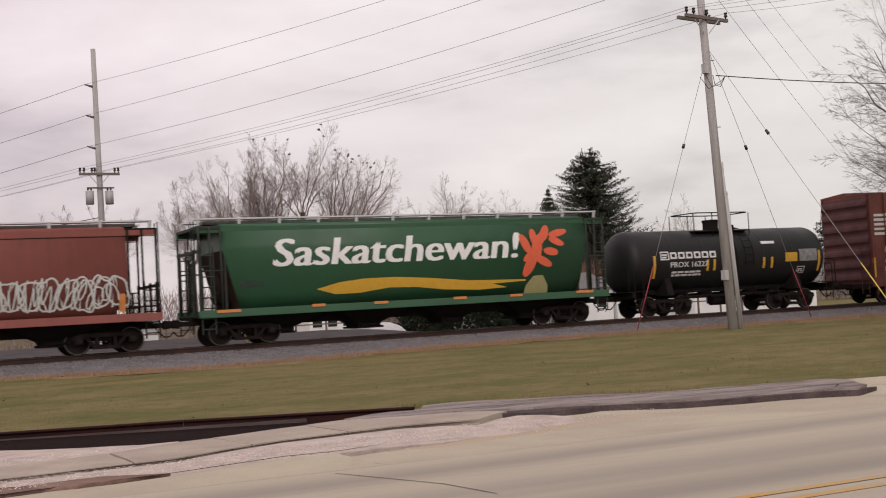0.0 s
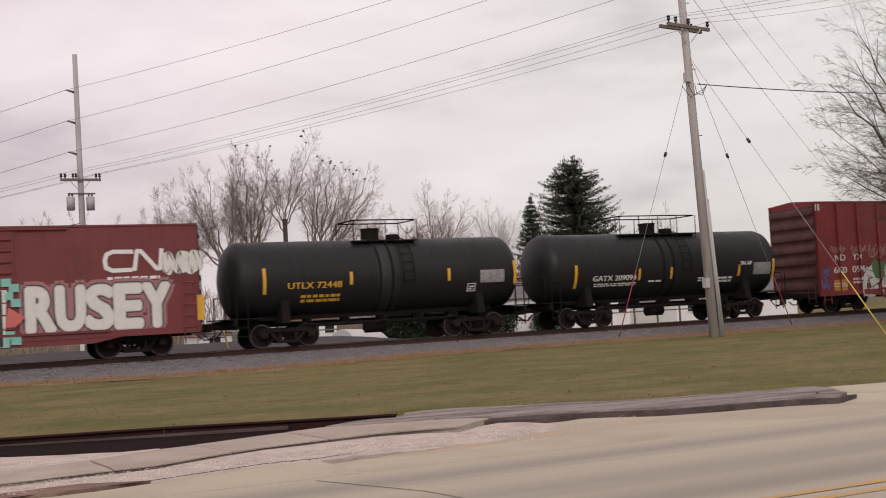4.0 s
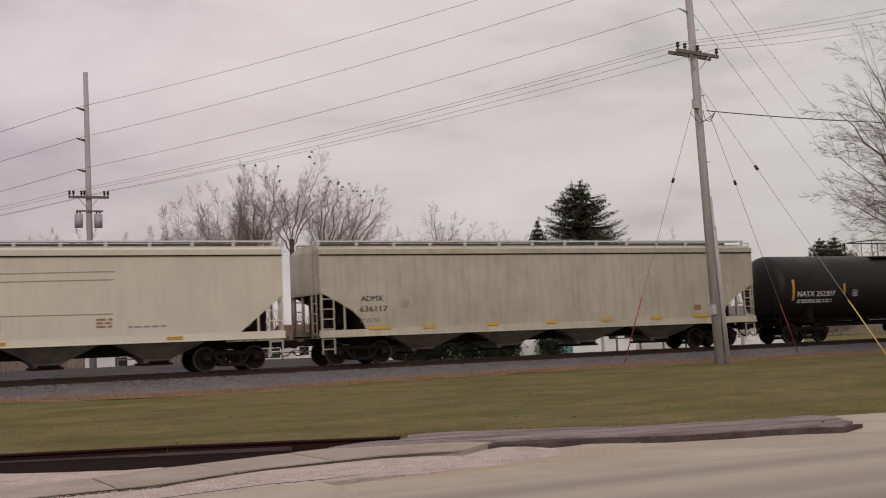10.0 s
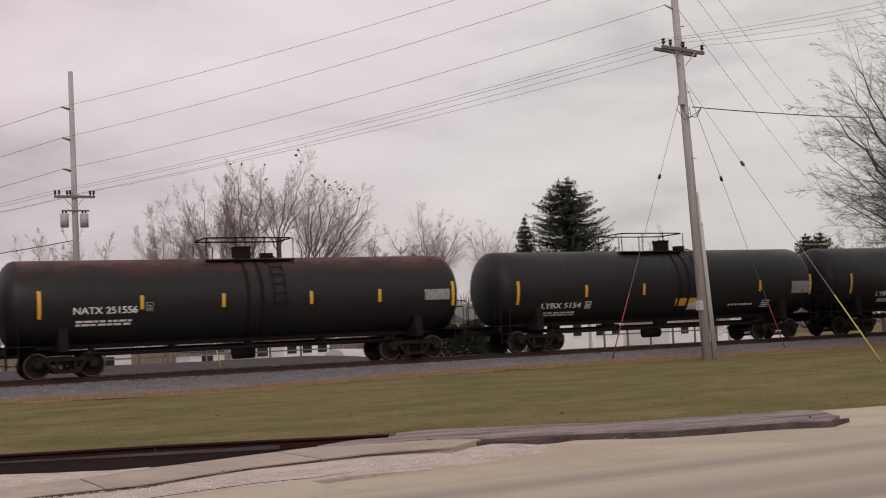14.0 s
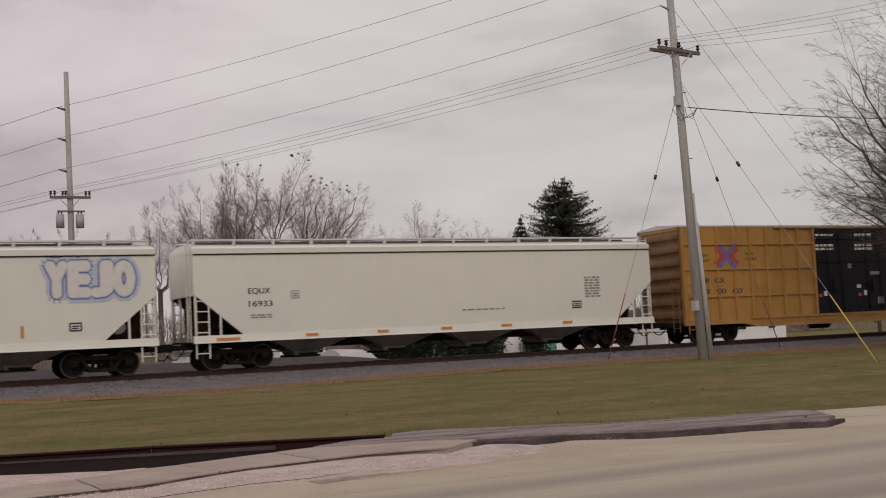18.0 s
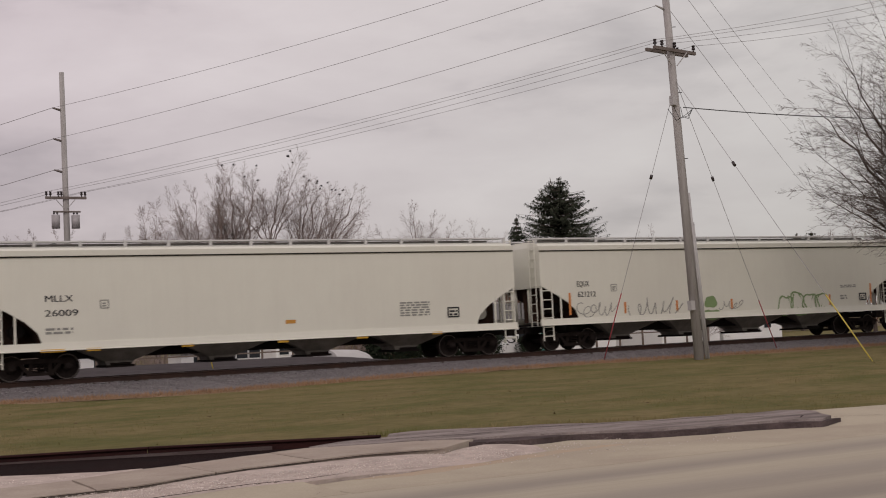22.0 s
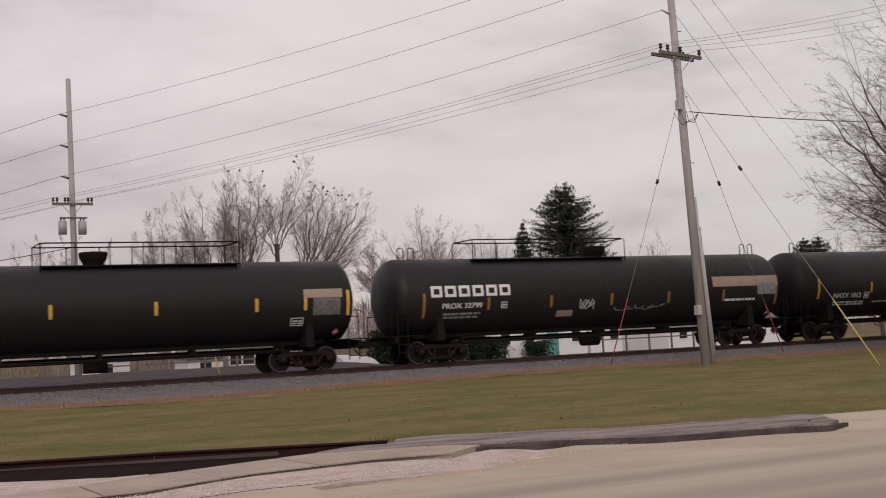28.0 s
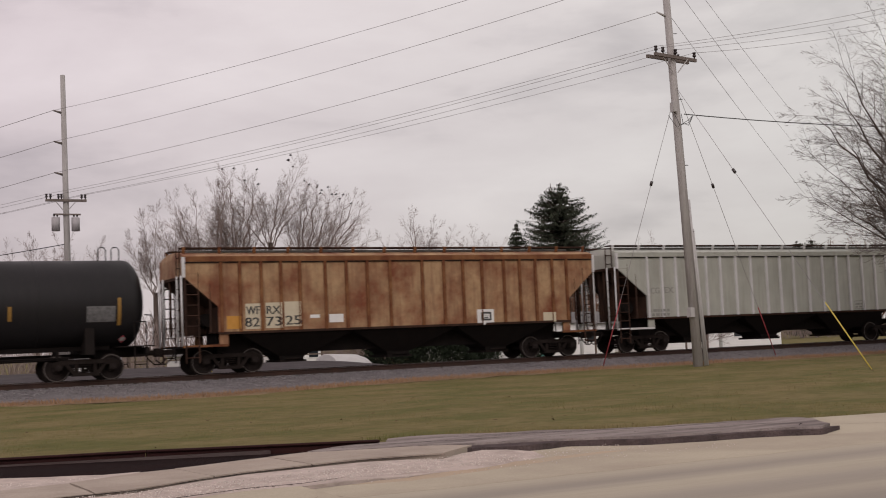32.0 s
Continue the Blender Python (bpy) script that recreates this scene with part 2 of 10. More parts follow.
LANE = mat("dark_gravel_lane", (0.082, 0.072, 0.074), 0.95, color2=(0.05, 0.044, 0.045), scale=1.0, amount=0.8, fine=14.0, fine_amount=0.5)
RAIL_SIDE = mat("dark_oiled_rail_steel", (0.045, 0.030, 0.026), 0.85, color2=(0.07, 0.04, 0.03), scale=1.5, amount=0.8)
RAILHEAD = mat("polished_rail_steel", (0.33, 0.31, 0.30), 0.35, 0.9)
TIE = mat("creosoted_timber", (0.075, 0.06, 0.05), 0.9, color2=(0.12, 0.10, 0.085), scale=2.0, amount=0.7, fine=30.0, fine_amount=0.4, bump=0.5, squash=(4, 0.6, 2))
YELLOW_LINE = mat("worn_yellow_paint", (0.52, 0.31, 0.10), 0.88, color2=(0.42, 0.33, 0.22), scale=3.0, amount=1.0, fine=30.0, fine_amount=0.4)

PROFILE = ((-1800, -0.85), (-300, -0.85), (-90, -0.83), (-46, -0.80), (-41.5, -0.80), (-41.2, -0.95), (-29.3, -0.95), (-28.9, -0.93), (-26.0, -0.91), (-24.6, -0.86), (-22, -0.79),
           (-16, -0.66), (-10, -0.58), (-6, -0.53), (-3.6, -0.50), (-2.4, -0.50), (2.0, -0.5), (3.5, -0.54), (8, -0.60), (30, -0.62), (60, -0.60), (120, -0.5), (400, -0.1), (1800, 0.0))


def ground_z(y):
    for (a, za), (b, zb) in zip(PROFILE, PROFILE[1:]):
        if a <= y <= b:
            return za + (zb - za) * (y - a) / (b - a)
    return 0.0


def bed_edge(x):
    """Where the stone of the track bed meets the lawn."""
    return -3.6 - 2.6 * math.exp(-((x - 10.5) / 6.0) ** 2) - 0.5 / (1 + math.exp(-(x - 34) / 3)) - 0.3 * noise.noise((x * 0.6, 1.0, 0.0))


def bed_z(x, y):
    if y > -1.55:
        return -0.2
    e = bed_edge(x)
    u = (y + 1.55) / (e + 1.55)
    return -0.2 + (ground_z(e) + 0.2) * u


def build_ground():
    xs = [-1800, -400, -120, -60, -30] + [-16 + 2.0 * i for i in range(45)] + [90, 130, 200, 400, 900, 1800]
    ys = sorted({p[0] for p in PROFILE} | {-27.0, -20.0, -18.0, -14.0, -12.0, -8.0, -4.5, 5.0, 15.0, 45.0, 80.0})
    bm = bmesh.new()
    grid = []
    for y in ys:
        row = []
        for x in xs:
            lump = 0.05 * noise.noise((x * 0.25, y * 0.25, 3.0)) if -22 < y < -4 else 0.0
            row.append(bm.verts.new((x, y, ground_z(y) + lump)))
        grid.append(row)
    for a, b in zip(grid, grid[1:]):
        for i in range(len(xs) - 1):
            bm.faces.new((a[i], a[i + 1], b[i + 1], b[i])).smooth = True
    thing("ground", "dormant green-brown lawn on flat open ground", "ground", kind="structure", data=mesh_of("ground", bm, GRASS))

    edge = bed_edge
    # the stone bed of the track, with its shoulder
    bm = bmesh.new()
    rows = []
    n = 260
    for i in range(n + 1):
        x = -30 + 110 * i / n
        e = edge(x)
        col = []
        for y, z in ((e - 0.25, ground_z(e) - 0.02), (e + 0.3, bed_z(x, e + 0.3) + 0.02), ((e - 1.55) / 2, bed_z(x, (e - 1.55) / 2)), (-1.55, -0.205), (-0.9, -0.20), (0.0, -0.21), (0.9, -0.20), (1.6, -0.21), (2.6, -0.36), (3.6, -0.46)):
            j = 0.035 * noise.noise((x * 2.1, y * 2.1, 7.0))
            col.append(bm.verts.new((x, y, z + j)))
        rows.append(col)
    for a, b in zip(rows, rows[1:]):
        for k in range(len(a) - 1):
            bm.faces.new((a[k], b[k], b[k + 1], a[k + 1])).smooth = True
    thing("ballast_bed", "grey crushed stone ballast under the railway track", "ballast", kind="structure", data=mesh_of("ballast", bm, BALLAST))
    # reddish weeds along the toe of the stone
    bm = bmesh.new()
    prev = None
    for i in range(n + 1):
        x = -30 + 110 * i / n
        e = edge(x)
        w = 1.25 + 0.5 * noise.noise((x * 0.8, 5.0, 0.0))
        cur = [bm.verts.new((x, y, ground_z(y) + (0.0 if y < e - w * 0.9 else 0.03) + 0.012 * noise.noise((x * 3, y * 3, 0)))) for y in (e - w, e - w * 0.7, e - w * 0.3, e + 0.12)]
        if prev:
            for k in range(3):
                bm.faces.new((prev[k], cur[k], cur[k + 1], prev[k + 1])).smooth = True
        prev = cur
    thing("weed_strip", "strip of dry reddish-brown weeds beside the ballast", "weeds", kind="structure", data=mesh_of("weeds", bm, DRY))
    # gravel yard beyond the track
    bm = bmesh.new()
    quad(bm, (-60, 3.9, -0.50), (140, 3.9, -0.50), (140, 27, -0.60), (-60, 27, -0.60))
    thing("gravel_yard", "grey gravel lane beyond the railway track", "lane", kind="structure", data=mesh_of("yard", bm, LANE))

    # low bank of dark earth between the lane and the gardens
    bm = bmesh.new()
    prev = None
    for k in range(46):
        x = -60 + 90 * k / 45
        fade = min(1.0, (30.2 - x) / 5.0)
        cur = []
        for y, z in ((8, -0.60), (12, -0.34), (16, -0.08), (19, 0.03), (22, 0.05), (25, -0.06), (28, -0.64)):
            z = -0.64 + (z + 0.64) * fade
            cur.append(bm.verts.new((x, y, z + 0.06 * fade * noise.noise((x * 0.4, y * 0.4, 1.0)))))
        if prev:
            for i in range(6):
                bm.faces.new((prev[i], cur[i], cur[i + 1], prev[i + 1])).smooth = True
        prev = cur
    thing("earth_bank", "low dark grey earth bank beyond the railway track", "bank", kind="structure", data=mesh_of("earth_bank", bm, LANE))

    # road
    bm = bmesh.new()
    xs = [-400, -60] + [-14 + 2 * i for i in range(32)] + [90, 400]
    prev = None
    for x in xs:
        cur = [bm.verts.new((x, y, z)) for y, z in ((-41.3, -0.86), (-41.0, -0.84), (-35, -0.79), (-30.0, -0.845), (-28.9, -0.885))]
        if prev:
            for k in range(4):
                bm.faces.new((prev[k], cur[k], cur[k + 1], prev[k + 1])).smooth = True
        prev = cur
    road = thing("road", "worn tan concrete street with dark tyre bands", "road", kind="structure", data=mesh_of("road", bm, ROAD))
    for y in (-34.72, -35.03):
        bm = bmesh.new()
        quad(bm, (-60, y - 0.06, -0.786), (90, y - 0.06, -0.786), (90, y + 0.06, -0.786), (-60, y + 0.06, -0.786))
        part("yellow_line", bm, YELLOW_LINE, road)


def build_track():
    rail_x = (-70.0, 130.0)
    outline = ((-0.07, -0.172), (0.07, -0.172), (0.07, -0.16), (0.012, -0.145), (0.010, -0.045), (0.036, -0.035), (0.036, -0.004), (-0.036, -0.004), (-0.036, -0.035), (-0.010, -0.045), (-0.012, -0.145), (-0.07, -0.16))
    track = thing("railway_track", "railway track of steel rails on timber ties", "track", kind="structure")
    for y in (-0.755, 0.755):
        r = part("rail", made(section, [(y + a, z) for a, z in outline], *rail_x), RAIL_SIDE, track)
        part("rail_head", made(section, [(y - 0.034, -0.004), (y + 0.034, -0.004), (y + 0.03, 0.0), (y - 0.03, 0.0)], *rail_x), RAILHEAD, r, "polished top of the rail")
    tie = mesh_of("tie", made(box, -0.115, 0.115, -1.3, 1.3, -0.35, -0.176), TIE)
    for i in range(150):
        part("tie", tie, None, track, at=pose(-14 + 0.52 * i, random.uniform(-0.03, 0.03), random.uniform(-0.008, 0.004), 0, 0, random.uniform(-1.5, 1.5)))


build_ground()
build_track()

# ---- the train ----
BLACK = mat("black_tank_paint", (0.0135, 0.0125, 0.0135), 0.48, color2=(0.014, 0.0135, 0.014), scale=0.7, amount=0.7, fine=30, fine_amount=0.2, streak=0.25, streak_color=(0.03, 0.027, 0.025), gloss=0.25)
GREY_TANK = mat("grey_tank_paint", (0.062, 0.065, 0.075), 0.45, color2=(0.038, 0.039, 0.044), scale=0.6, amount=0.7, streak=0.4, streak_color=(0.03, 0.03, 0.03))
BROWN_TANK = mat("rust_browned_tank_paint", (0.032, 0.019, 0.018), 0.6, color2=(0.018, 0.014, 0.014), scale=0.7, amount=0.8, streak=0.4, streak_color=(0.02, 0.018, 0.018), gloss=0.3)
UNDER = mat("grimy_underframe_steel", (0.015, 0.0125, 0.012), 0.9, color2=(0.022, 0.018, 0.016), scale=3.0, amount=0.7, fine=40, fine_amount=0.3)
TRUCK = mat("brown_dusted_cast_steel", (0.022, 0.017, 0.015), 0.9, color2=(0.012, 0.009, 0.008), scale=4.0, amount=0.8, fine=40, fine_amount=0.4, bump=0.2)
WHEEL = mat("wheel_steel", (0.020, 0.016, 0.015), 0.86, 0.0, color2=(0.04, 0.032, 0.028), scale=5.0, amount=0.6)
TREAD = mat("bright_wheel_rim", (0.13, 0.115, 0.105), 0.5, 0.6)
NS_BROWN = mat("oxide_brown_paint", (0.195, 0.046, 0.032), 0.6, color2=(0.13, 0.036, 0.028), scale=0.8, amount=0.8, streak=0.55, streak_color=(0.055, 0.026, 0.022))
CN_BROWN = mat("dark_red_brown_paint", (0.175, 0.030, 0.032), 0.55, color2=(0.125, 0.027, 0.027), scale=0.8, amount=0.7, streak=0.4, streak_color=(0.06, 0.025, 0.025))
RED_BOX = mat("faded_red_paint", (0.255, 0.025, 0.029), 0.6, color2=(0.185, 0.024, 0.026), scale=0.7, amount=0.8, streak=0.4, streak_color=(0.10, 0.03, 0.03))
YELLOW_BOX = mat("weathered_yellow_paint", (0.46, 0.24, 0.055), 0.6, color2=(0.36, 0.185, 0.05), scale=0.7, amount=0.9, streak=0.42, streak_color=(0.20, 0.11, 0.04))
BLACK_DOOR = mat("black_door_paint", (0.009, 0.009, 0.012), 0.65, color2=(0.017, 0.016, 0.018), scale=1.0, amount=0.6, gloss=0.2)
ROOF_ZINC = mat("galvanised_roof", (0.60, 0.60, 0.60), 0.5, 0.0, color2=(0.46, 0.45, 0.44), scale=1.5)
CREAM = mat("dusty_cream_grey_paint", (0.62, 0.58, 0.455), 0.4, color2=(0.52, 0.48, 0.38), scale=0.6, amount=0.6, streak=0.15, streak_color=(0.22, 0.20, 0.16))
DIRTY_CREAM = mat("soot_streaked_cream_paint", (0.49, 0.455, 0.35), 0.5, color2=(0.36, 0.33, 0.25), scale=0.6, amount=0.9, streak=0.35, streak_color=(0.13, 0.115, 0.09))
WHITE_H = mat("off_white_hopper_paint", (0.70, 0.70, 0.61), 0.36, color2=(0.645, 0.635, 0.555), scale=0.6, amount=0.5, streak=0.07, streak_color=(0.36, 0.34, 0.30))
GREY_H = mat("dirty_light_grey_paint", (0.40, 0.40, 0.375), 0.6, color2=(0.29, 0.285, 0.26), scale=0.7, amount=0.7, streak=0.4, streak_color=(0.17, 0.155, 0.135))
GREEN_H = mat("dark_green_paint", (0.020, 0.086, 0.038), 0.45, color2=(0.015, 0.062, 0.028), scale=0.6, amount=0.6, streak=0.2, streak_color=(0.02, 0.04, 0.02))
REDDISH_H = mat("faded_brick_red_paint", (0.23, 0.060, 0.045), 0.6, color2=(0.18, 0.055, 0.042), scale=0.7, amount=0.6, streak=0.3, streak_color=(0.10, 0.04, 0.03))
RUSTY_H = mat("rust_stained_cream_paint", (0.40, 0.255, 0.135), 0.75, color2=(0.17, 0.042, 0.016), scale=0.95, amount=1.0, fine=3.2, fine_amount=0.6, streak=0.75, streak_color=(0.13, 0.042, 0.02), bump=0.2)
RUSTY_RIB = mat("dark_rusted_rib_steel", (0.13, 0.048, 0.026), 0.85, color2=(0.26, 0.13, 0.06), scale=2.0, amount=0.8)
# rusted end steel; on slope sheets its darkness also paints in their shade
SOOT_SHADE = mat("sooty_rusted_shaded_steel", (0.035, 0.022, 0.018), 0.86, color2=(0.075, 0.04, 0.028), scale=2.0, amount=0.8)
SILVER_H = mat("pale_grey_green_paint", (0.43, 0.44, 0.39), 0.6, color2=(0.30, 0.31, 0.27), scale=0.7, amount=0.6, streak=0.4, streak_color=(0.20, 0.19, 0.16))
BAND = mat("dull_repaint", (0.013, 0.013, 0.0145), 0.55, color2=(0.009, 0.009, 0.010), scale=0.8)
# hatch colour carries the dark shade below the roof walk
HATCH_SHADE = mat("shaded_roof_hatch_paint", (0.10, 0.095, 0.085), 0.8, color2=(0.05, 0.047, 0.042), scale=2.0, amount=0.8)
# bay paint: brake dust, darkened further for the shade under the car
GRIME_SHADE_BAY = mat("dusted_shaded_bay_paint", (0.25, 0.235, 0.205), 0.8, color2=(0.13, 0.12, 0.105), scale=1.2, amount=0.9, streak=0.4, streak_color=(0.07, 0.06, 0.05))
STRIPE = flat("yellow_reflective_tape", (0.65, 0.36, 0.03), 0.5)
# end paint darker than the sides: grime and the end face's shadow together
END_RED = mat("grimy_shaded_red_brown_end_paint", (0.085, 0.024, 0.020), 0.7, color2=(0.05, 0.02, 0.018), scale=1.5, amount=0.8)
FADED_TAPE = flat("faded_ochre_tape", (0.26, 0.14, 0.025), 0.6)
ORANGE = flat("orange_reflective_tape", (0.60, 0.22, 0.06), 0.5)
WHITE_INK = flat("white_stencil_paint", (0.72, 0.72, 0.70), 0.6)
BLACK_INK = flat("black_stencil_paint", (0.03, 0.03, 0.03), 0.6)


def truck_meshes():
    bm = bmesh.new()
    box(bm, -0.22, 0.22, -0.95, 0.95, 0.42, 0.72)
    bolster = mesh_of("bolster", bm, UNDER)
    bm = bmesh.new()
    # cast side frame: top bar, sloping legs, spring seat, journal jaws
    prism(bm, [(-1.10, 0.46), (-1.10, 0.62), (-0.80, 0.70), (0.80, 0.70), (1.10, 0.62), (1.10, 0.46), (0.76, 0.50), (0.62, 0.56), (-0.62, 0.56), (-0.76, 0.50)], -0.09, 0.09)
    for s in (-1, 1):
        prism(bm, [(s * x, z) for x, z in ((0.70, 0.56), (0.58, 0.58), (0.28, 0.22), (0.42, 0.20))], -0.07, 0.07)
        prism(bm, [(s * x, z) for x, z in ((0.24, 0.58), (0.36, 0.58), (0.36, 0.22), (0.24, 0.22))], -0.06, 0.06)
        box(bm, s * 0.889 - 0.13, s * 0.889 + 0.13, -0.12, 0.10, 0.36, 0.62)
    prism(bm, [(-0.46, 0.16), (0.46, 0.16), (0.40, 0.27), (-0.40, 0.27)], -0.10, 0.10)
    for x in (-0.13, 0.0, 0.13):
        for k in range(4):
            bar(bm, (x, -0.02, 0.28 + k * 0.07), (x, -0.02, 0.315 + k * 0.07), 0.055, 8)
    frame_m = mesh_of("side_frame", bm, TRUCK)
    bm = bmesh.new()
    bar(bm, (0, -1.0, 0), (0, 1.0, 0), 0.08, 10)
    for s in (-1, 1):
        rings = [(s * 0.68, 0.455), (s * 0.70, 0.43), (s * 0.785, 0.425), (s * 0.80, 0.415), (s * 0.80, 0.35), (s * 0.765, 0.33), (s * 0.755, 0.18), (s * 0.80, 0.15), (s * 0.80, 0.06)]
        n = 28
        rs = [[bm.verts.new((r * math.cos(2 * math.pi * i / n), y, r * math.sin(2 * math.pi * i / n))) for i in range(n)] for y, r in rings]
        bm.faces.new(rs[0])
        bm.faces.new(rs[-1])
        for a, b in zip(rs, rs[1:]):
            for i in range(n):
                bm.faces.new((a[i], a[(i + 1) % n], b[(i + 1) % n], b[i]))
    bmesh.ops.recalc_face_normals(bm, faces=bm.faces)
    wheel_m = mesh_of("wheelset", bm, WHEEL)
    bm = bmesh.new()
    bar(bm, (0, -1.06, 0), (0, -1.17, 0), 0.10, 12)
    bar(bm, (0, -1.165, 0), (0, -1.19, 0), 0.05, 8)
    cap_m = mesh_of("bearing_cap", bm, WHEEL)
    bm = bmesh.new()
    for s in (-1,):
        n = 28
        a = [bm.verts.new((0.418 * math.cos(2 * math.pi * i / n), s * 0.804, 0.418 * math.sin(2 * math.pi * i / n))) for i in range(n)]
        b = [bm.verts.new((0.392 * math.cos(2 * math.pi * i / n), s * 0.804, 0.392 * math.sin(2 * math.pi * i / n))) for i in range(n)]
        for i in range(n):
            bm.faces.new((a[i], a[(i + 1) % n], b[(i + 1) % n], b[i]))
    rim_m = mesh_of("rim", bm, TREAD)
    return bolster, frame_m, wheel_m, cap_m, rim_m


BOLSTER, SIDE_FRAME, WHEELSET, CAP, RIM = truck_meshes()


def add_trucks(car, at):
    for x in (-at, at):
        t = part("truck", BOLSTER, None, car, "grimy two-axle truck", at=(x, 0, 0))
        for y in (-1.03, 1.03):
            part("side_frame", SIDE_FRAME, None, t, at=pose(0, y, 0, 0, 0, 0 if y < 0 else 180))
        for dx in (-0.889, 0.889):
            part("wheelset", WHEELSET, None, t, at=(dx, 0, 0.425))
            for turn in (0, 180):
                part("bearing_cap", CAP, None, t, at=pose(dx, 0, 0.455, 0, 0, turn))
                part("wheel_rim", RIM, None, t, at=pose(dx, 0, 0.425, 0, 0, turn))


def coupler_mesh():
    bm = bmesh.new()
    box(bm, -0.75, 0.0, -0.09, 0.09, 0.74, 0.92)
    prism(bm, [(0.0, 0.68), (0.22, 0.70), (0.30, 0.84), (0.22, 0.98), (0.0, 0.98)], -0.16, 0.10)
    return mesh_of("coupler", bm, TRUCK)


COUPLER = coupler_mesh()


def add_ends(car, half, reach=0.75):
    """Couplers and hanging air hoses at both ends."""
    for s in (-1, 1):
        part("coupler", COUPLER, None, car, at=pose(s * (half + reach - 0.3), 0, 0, 0, 0, 0 if s > 0 else 180))
        bm = bmesh.new()
        pts = [(s * (half + reach * u), -0.35, 0.85 - 0.45 * math.sin(math.pi * u * 0.8)) for u in (0, 0.25, 0.5, 0.75, 1.0)]
        tube(bm, pts, 0.025, 6)
        part("air_hose", bm, UNDER, car)


def ladder(bm, x, y, z0, z1, w=0.42, step=0.36, r=0.022):
    for dx in (-w / 2, w / 2):
        bar(bm, (x + dx, y, z0), (x + dx, y, z1), r, 5)
    z = z0 + step * 0.5
    while z < z1:
        bar(bm, (x - w / 2, y, z), (x + w / 2, y, z), r * 0.8, 5)
        z += step


CARS = []


def car_thing(name, label, category, s0, s1):
    c = thing(name, label, category, at=(0.5 * (s0 + s1), 0, 0), group="cars of the freight train")
    CARS.append((c, 0.5 * (s0 + s1)))
    return c, 0.5 * (s1 - s0)


def tank_car(label, s0, s1, top, r, paint, dome=0.0, dome_kind="short", tape=(), tape_z=2.32, tape_paint=None, rail=None, rust_top=None, band=None, hoops=False):
    """A tank car: barrel with dished heads, sill, saddles, dome and safety rail, ladders, stripes."""
    s0, s1 = s0 + 0.28, s1 - 0.22
    car, half = car_thing("tank_car", label, "tank car", s0, s1)
    zc = top - r
    head = 0.62
    rings = [(-half + head * (1 - math.cos(u)), r * max(math.sin(u), 0.05)) for u in [math.pi / 2 * k / 6 for k in range(7)]]
    rings[0] = (-half, r * 0.08)
    bm = bmesh.new()
    seg = [(-half + head + (2 * half - 2 * head) * k / 8, r) for k in range(1, 8)]
    lathe(bm, rings + seg + [(-x, q) for x, q in rings[::-1]], 40, zc)
    barrel = part("tank", bm, paint, car)
    # weld seams
    for k in range(1, 6):
        x = -half + head + (2 * half - 2 * head) * k / 6
        bm = bmesh.new()
        lathe(bm, [(x - 0.03, r), (x - 0.02, r + 0.006), (x + 0.02, r + 0.006), (x + 0.03, r)], 40, zc)
        part("weld_seam", bm, paint, barrel)
    sill_z = max(zc - r - 0.12, 0.62)
    bm = bmesh.new()
    for s in (-1, 1):
        box(bm, s * half - 1.7 * (s > 0), s * half + 1.7 * (s < 0), -0.32, 0.32, 0.72, 1.06)
        box(bm, s * (half - 0.1) - 0.06, s * (half - 0.1) + 0.06, -1.42, 1.42, 0.84, 1.04)
    box(bm, -half + 1.6, half - 1.6, -0.12, 0.12, 0.74, 0.9)
    part("underframe", bm, UNDER, car)
    for s in (-1, 1):
        bm = bmesh.new()
        x = s * (half - 2.0)
        pts = [(-1.35, 0.86), (1.35, 0.86)] + [(r * math.sin(a), zc - r * math.cos(a)) for a in [1.0 - 0.2 * k for k in range(11)]]
        section(bm, pts, x - 0.15, x + 0.15)
        part("saddle", bm, UNDER, car)
        # end step and handrail
        x = s * (half - 0.35)
        for y in (-1.42, 1.42):
            bm = bmesh.new()
            ladder(bm, x, y, 0.32, 1.05, 0.4, 0.3)
            bar(bm, (x - 0.2, y, 1.05), (x - 0.2, y, 1.9), 0.02, 5)
            bar(bm, (x + 0.2, y, 1.05), (x + 0.2, y, 1.9), 0.02, 5)
            bar(bm, (x - 0.2, y, 1.9), (x + 0.2, y, 1.9), 0.02, 5)
            part("end_ladder", bm, UNDER, car)
        bm = bmesh.new()
        box(bm, s * half - 0.9 * (s > 0) - 0.15, s * half + 0.9 * (s < 0) + 0.15, -1.4, 1.4, 1.06, 1.10)
        part("end_platform", bm, UNDER, car)
    # running board and pipes below
    bm = bmesh.new()
    bar(bm, (-half + 2.6, -1.1, 0.78), (half - 2.6, -1.1, 0.78), 0.03, 6)
    bar(bm, (-half + 2.6, -0.8, 0.72), (half - 2.6, -0.8, 0.72), 0.04, 6)
    for k in range(5):
        x = -half + 3 + (2 * half - 6) * k / 4
        box(bm, x - 0.03, x + 0.03, -1.12, -0.2, 0.7, 1.0)
    part("brake_pipe", bm, UNDER, car)
    part("belly_sill", made(box, -half + 1.2, half - 1.2, -0.55, 0.55, max(zc - r - 0.05, 0.66), zc - r + 0.14), UNDER, car)
    bm = bmesh.new()
    bar(bm, (-0.4, 0, 0.55), (0.4, 0, 0.55), 0.22, 14)
    part("bottom_outlet", bm, UNDER, car)
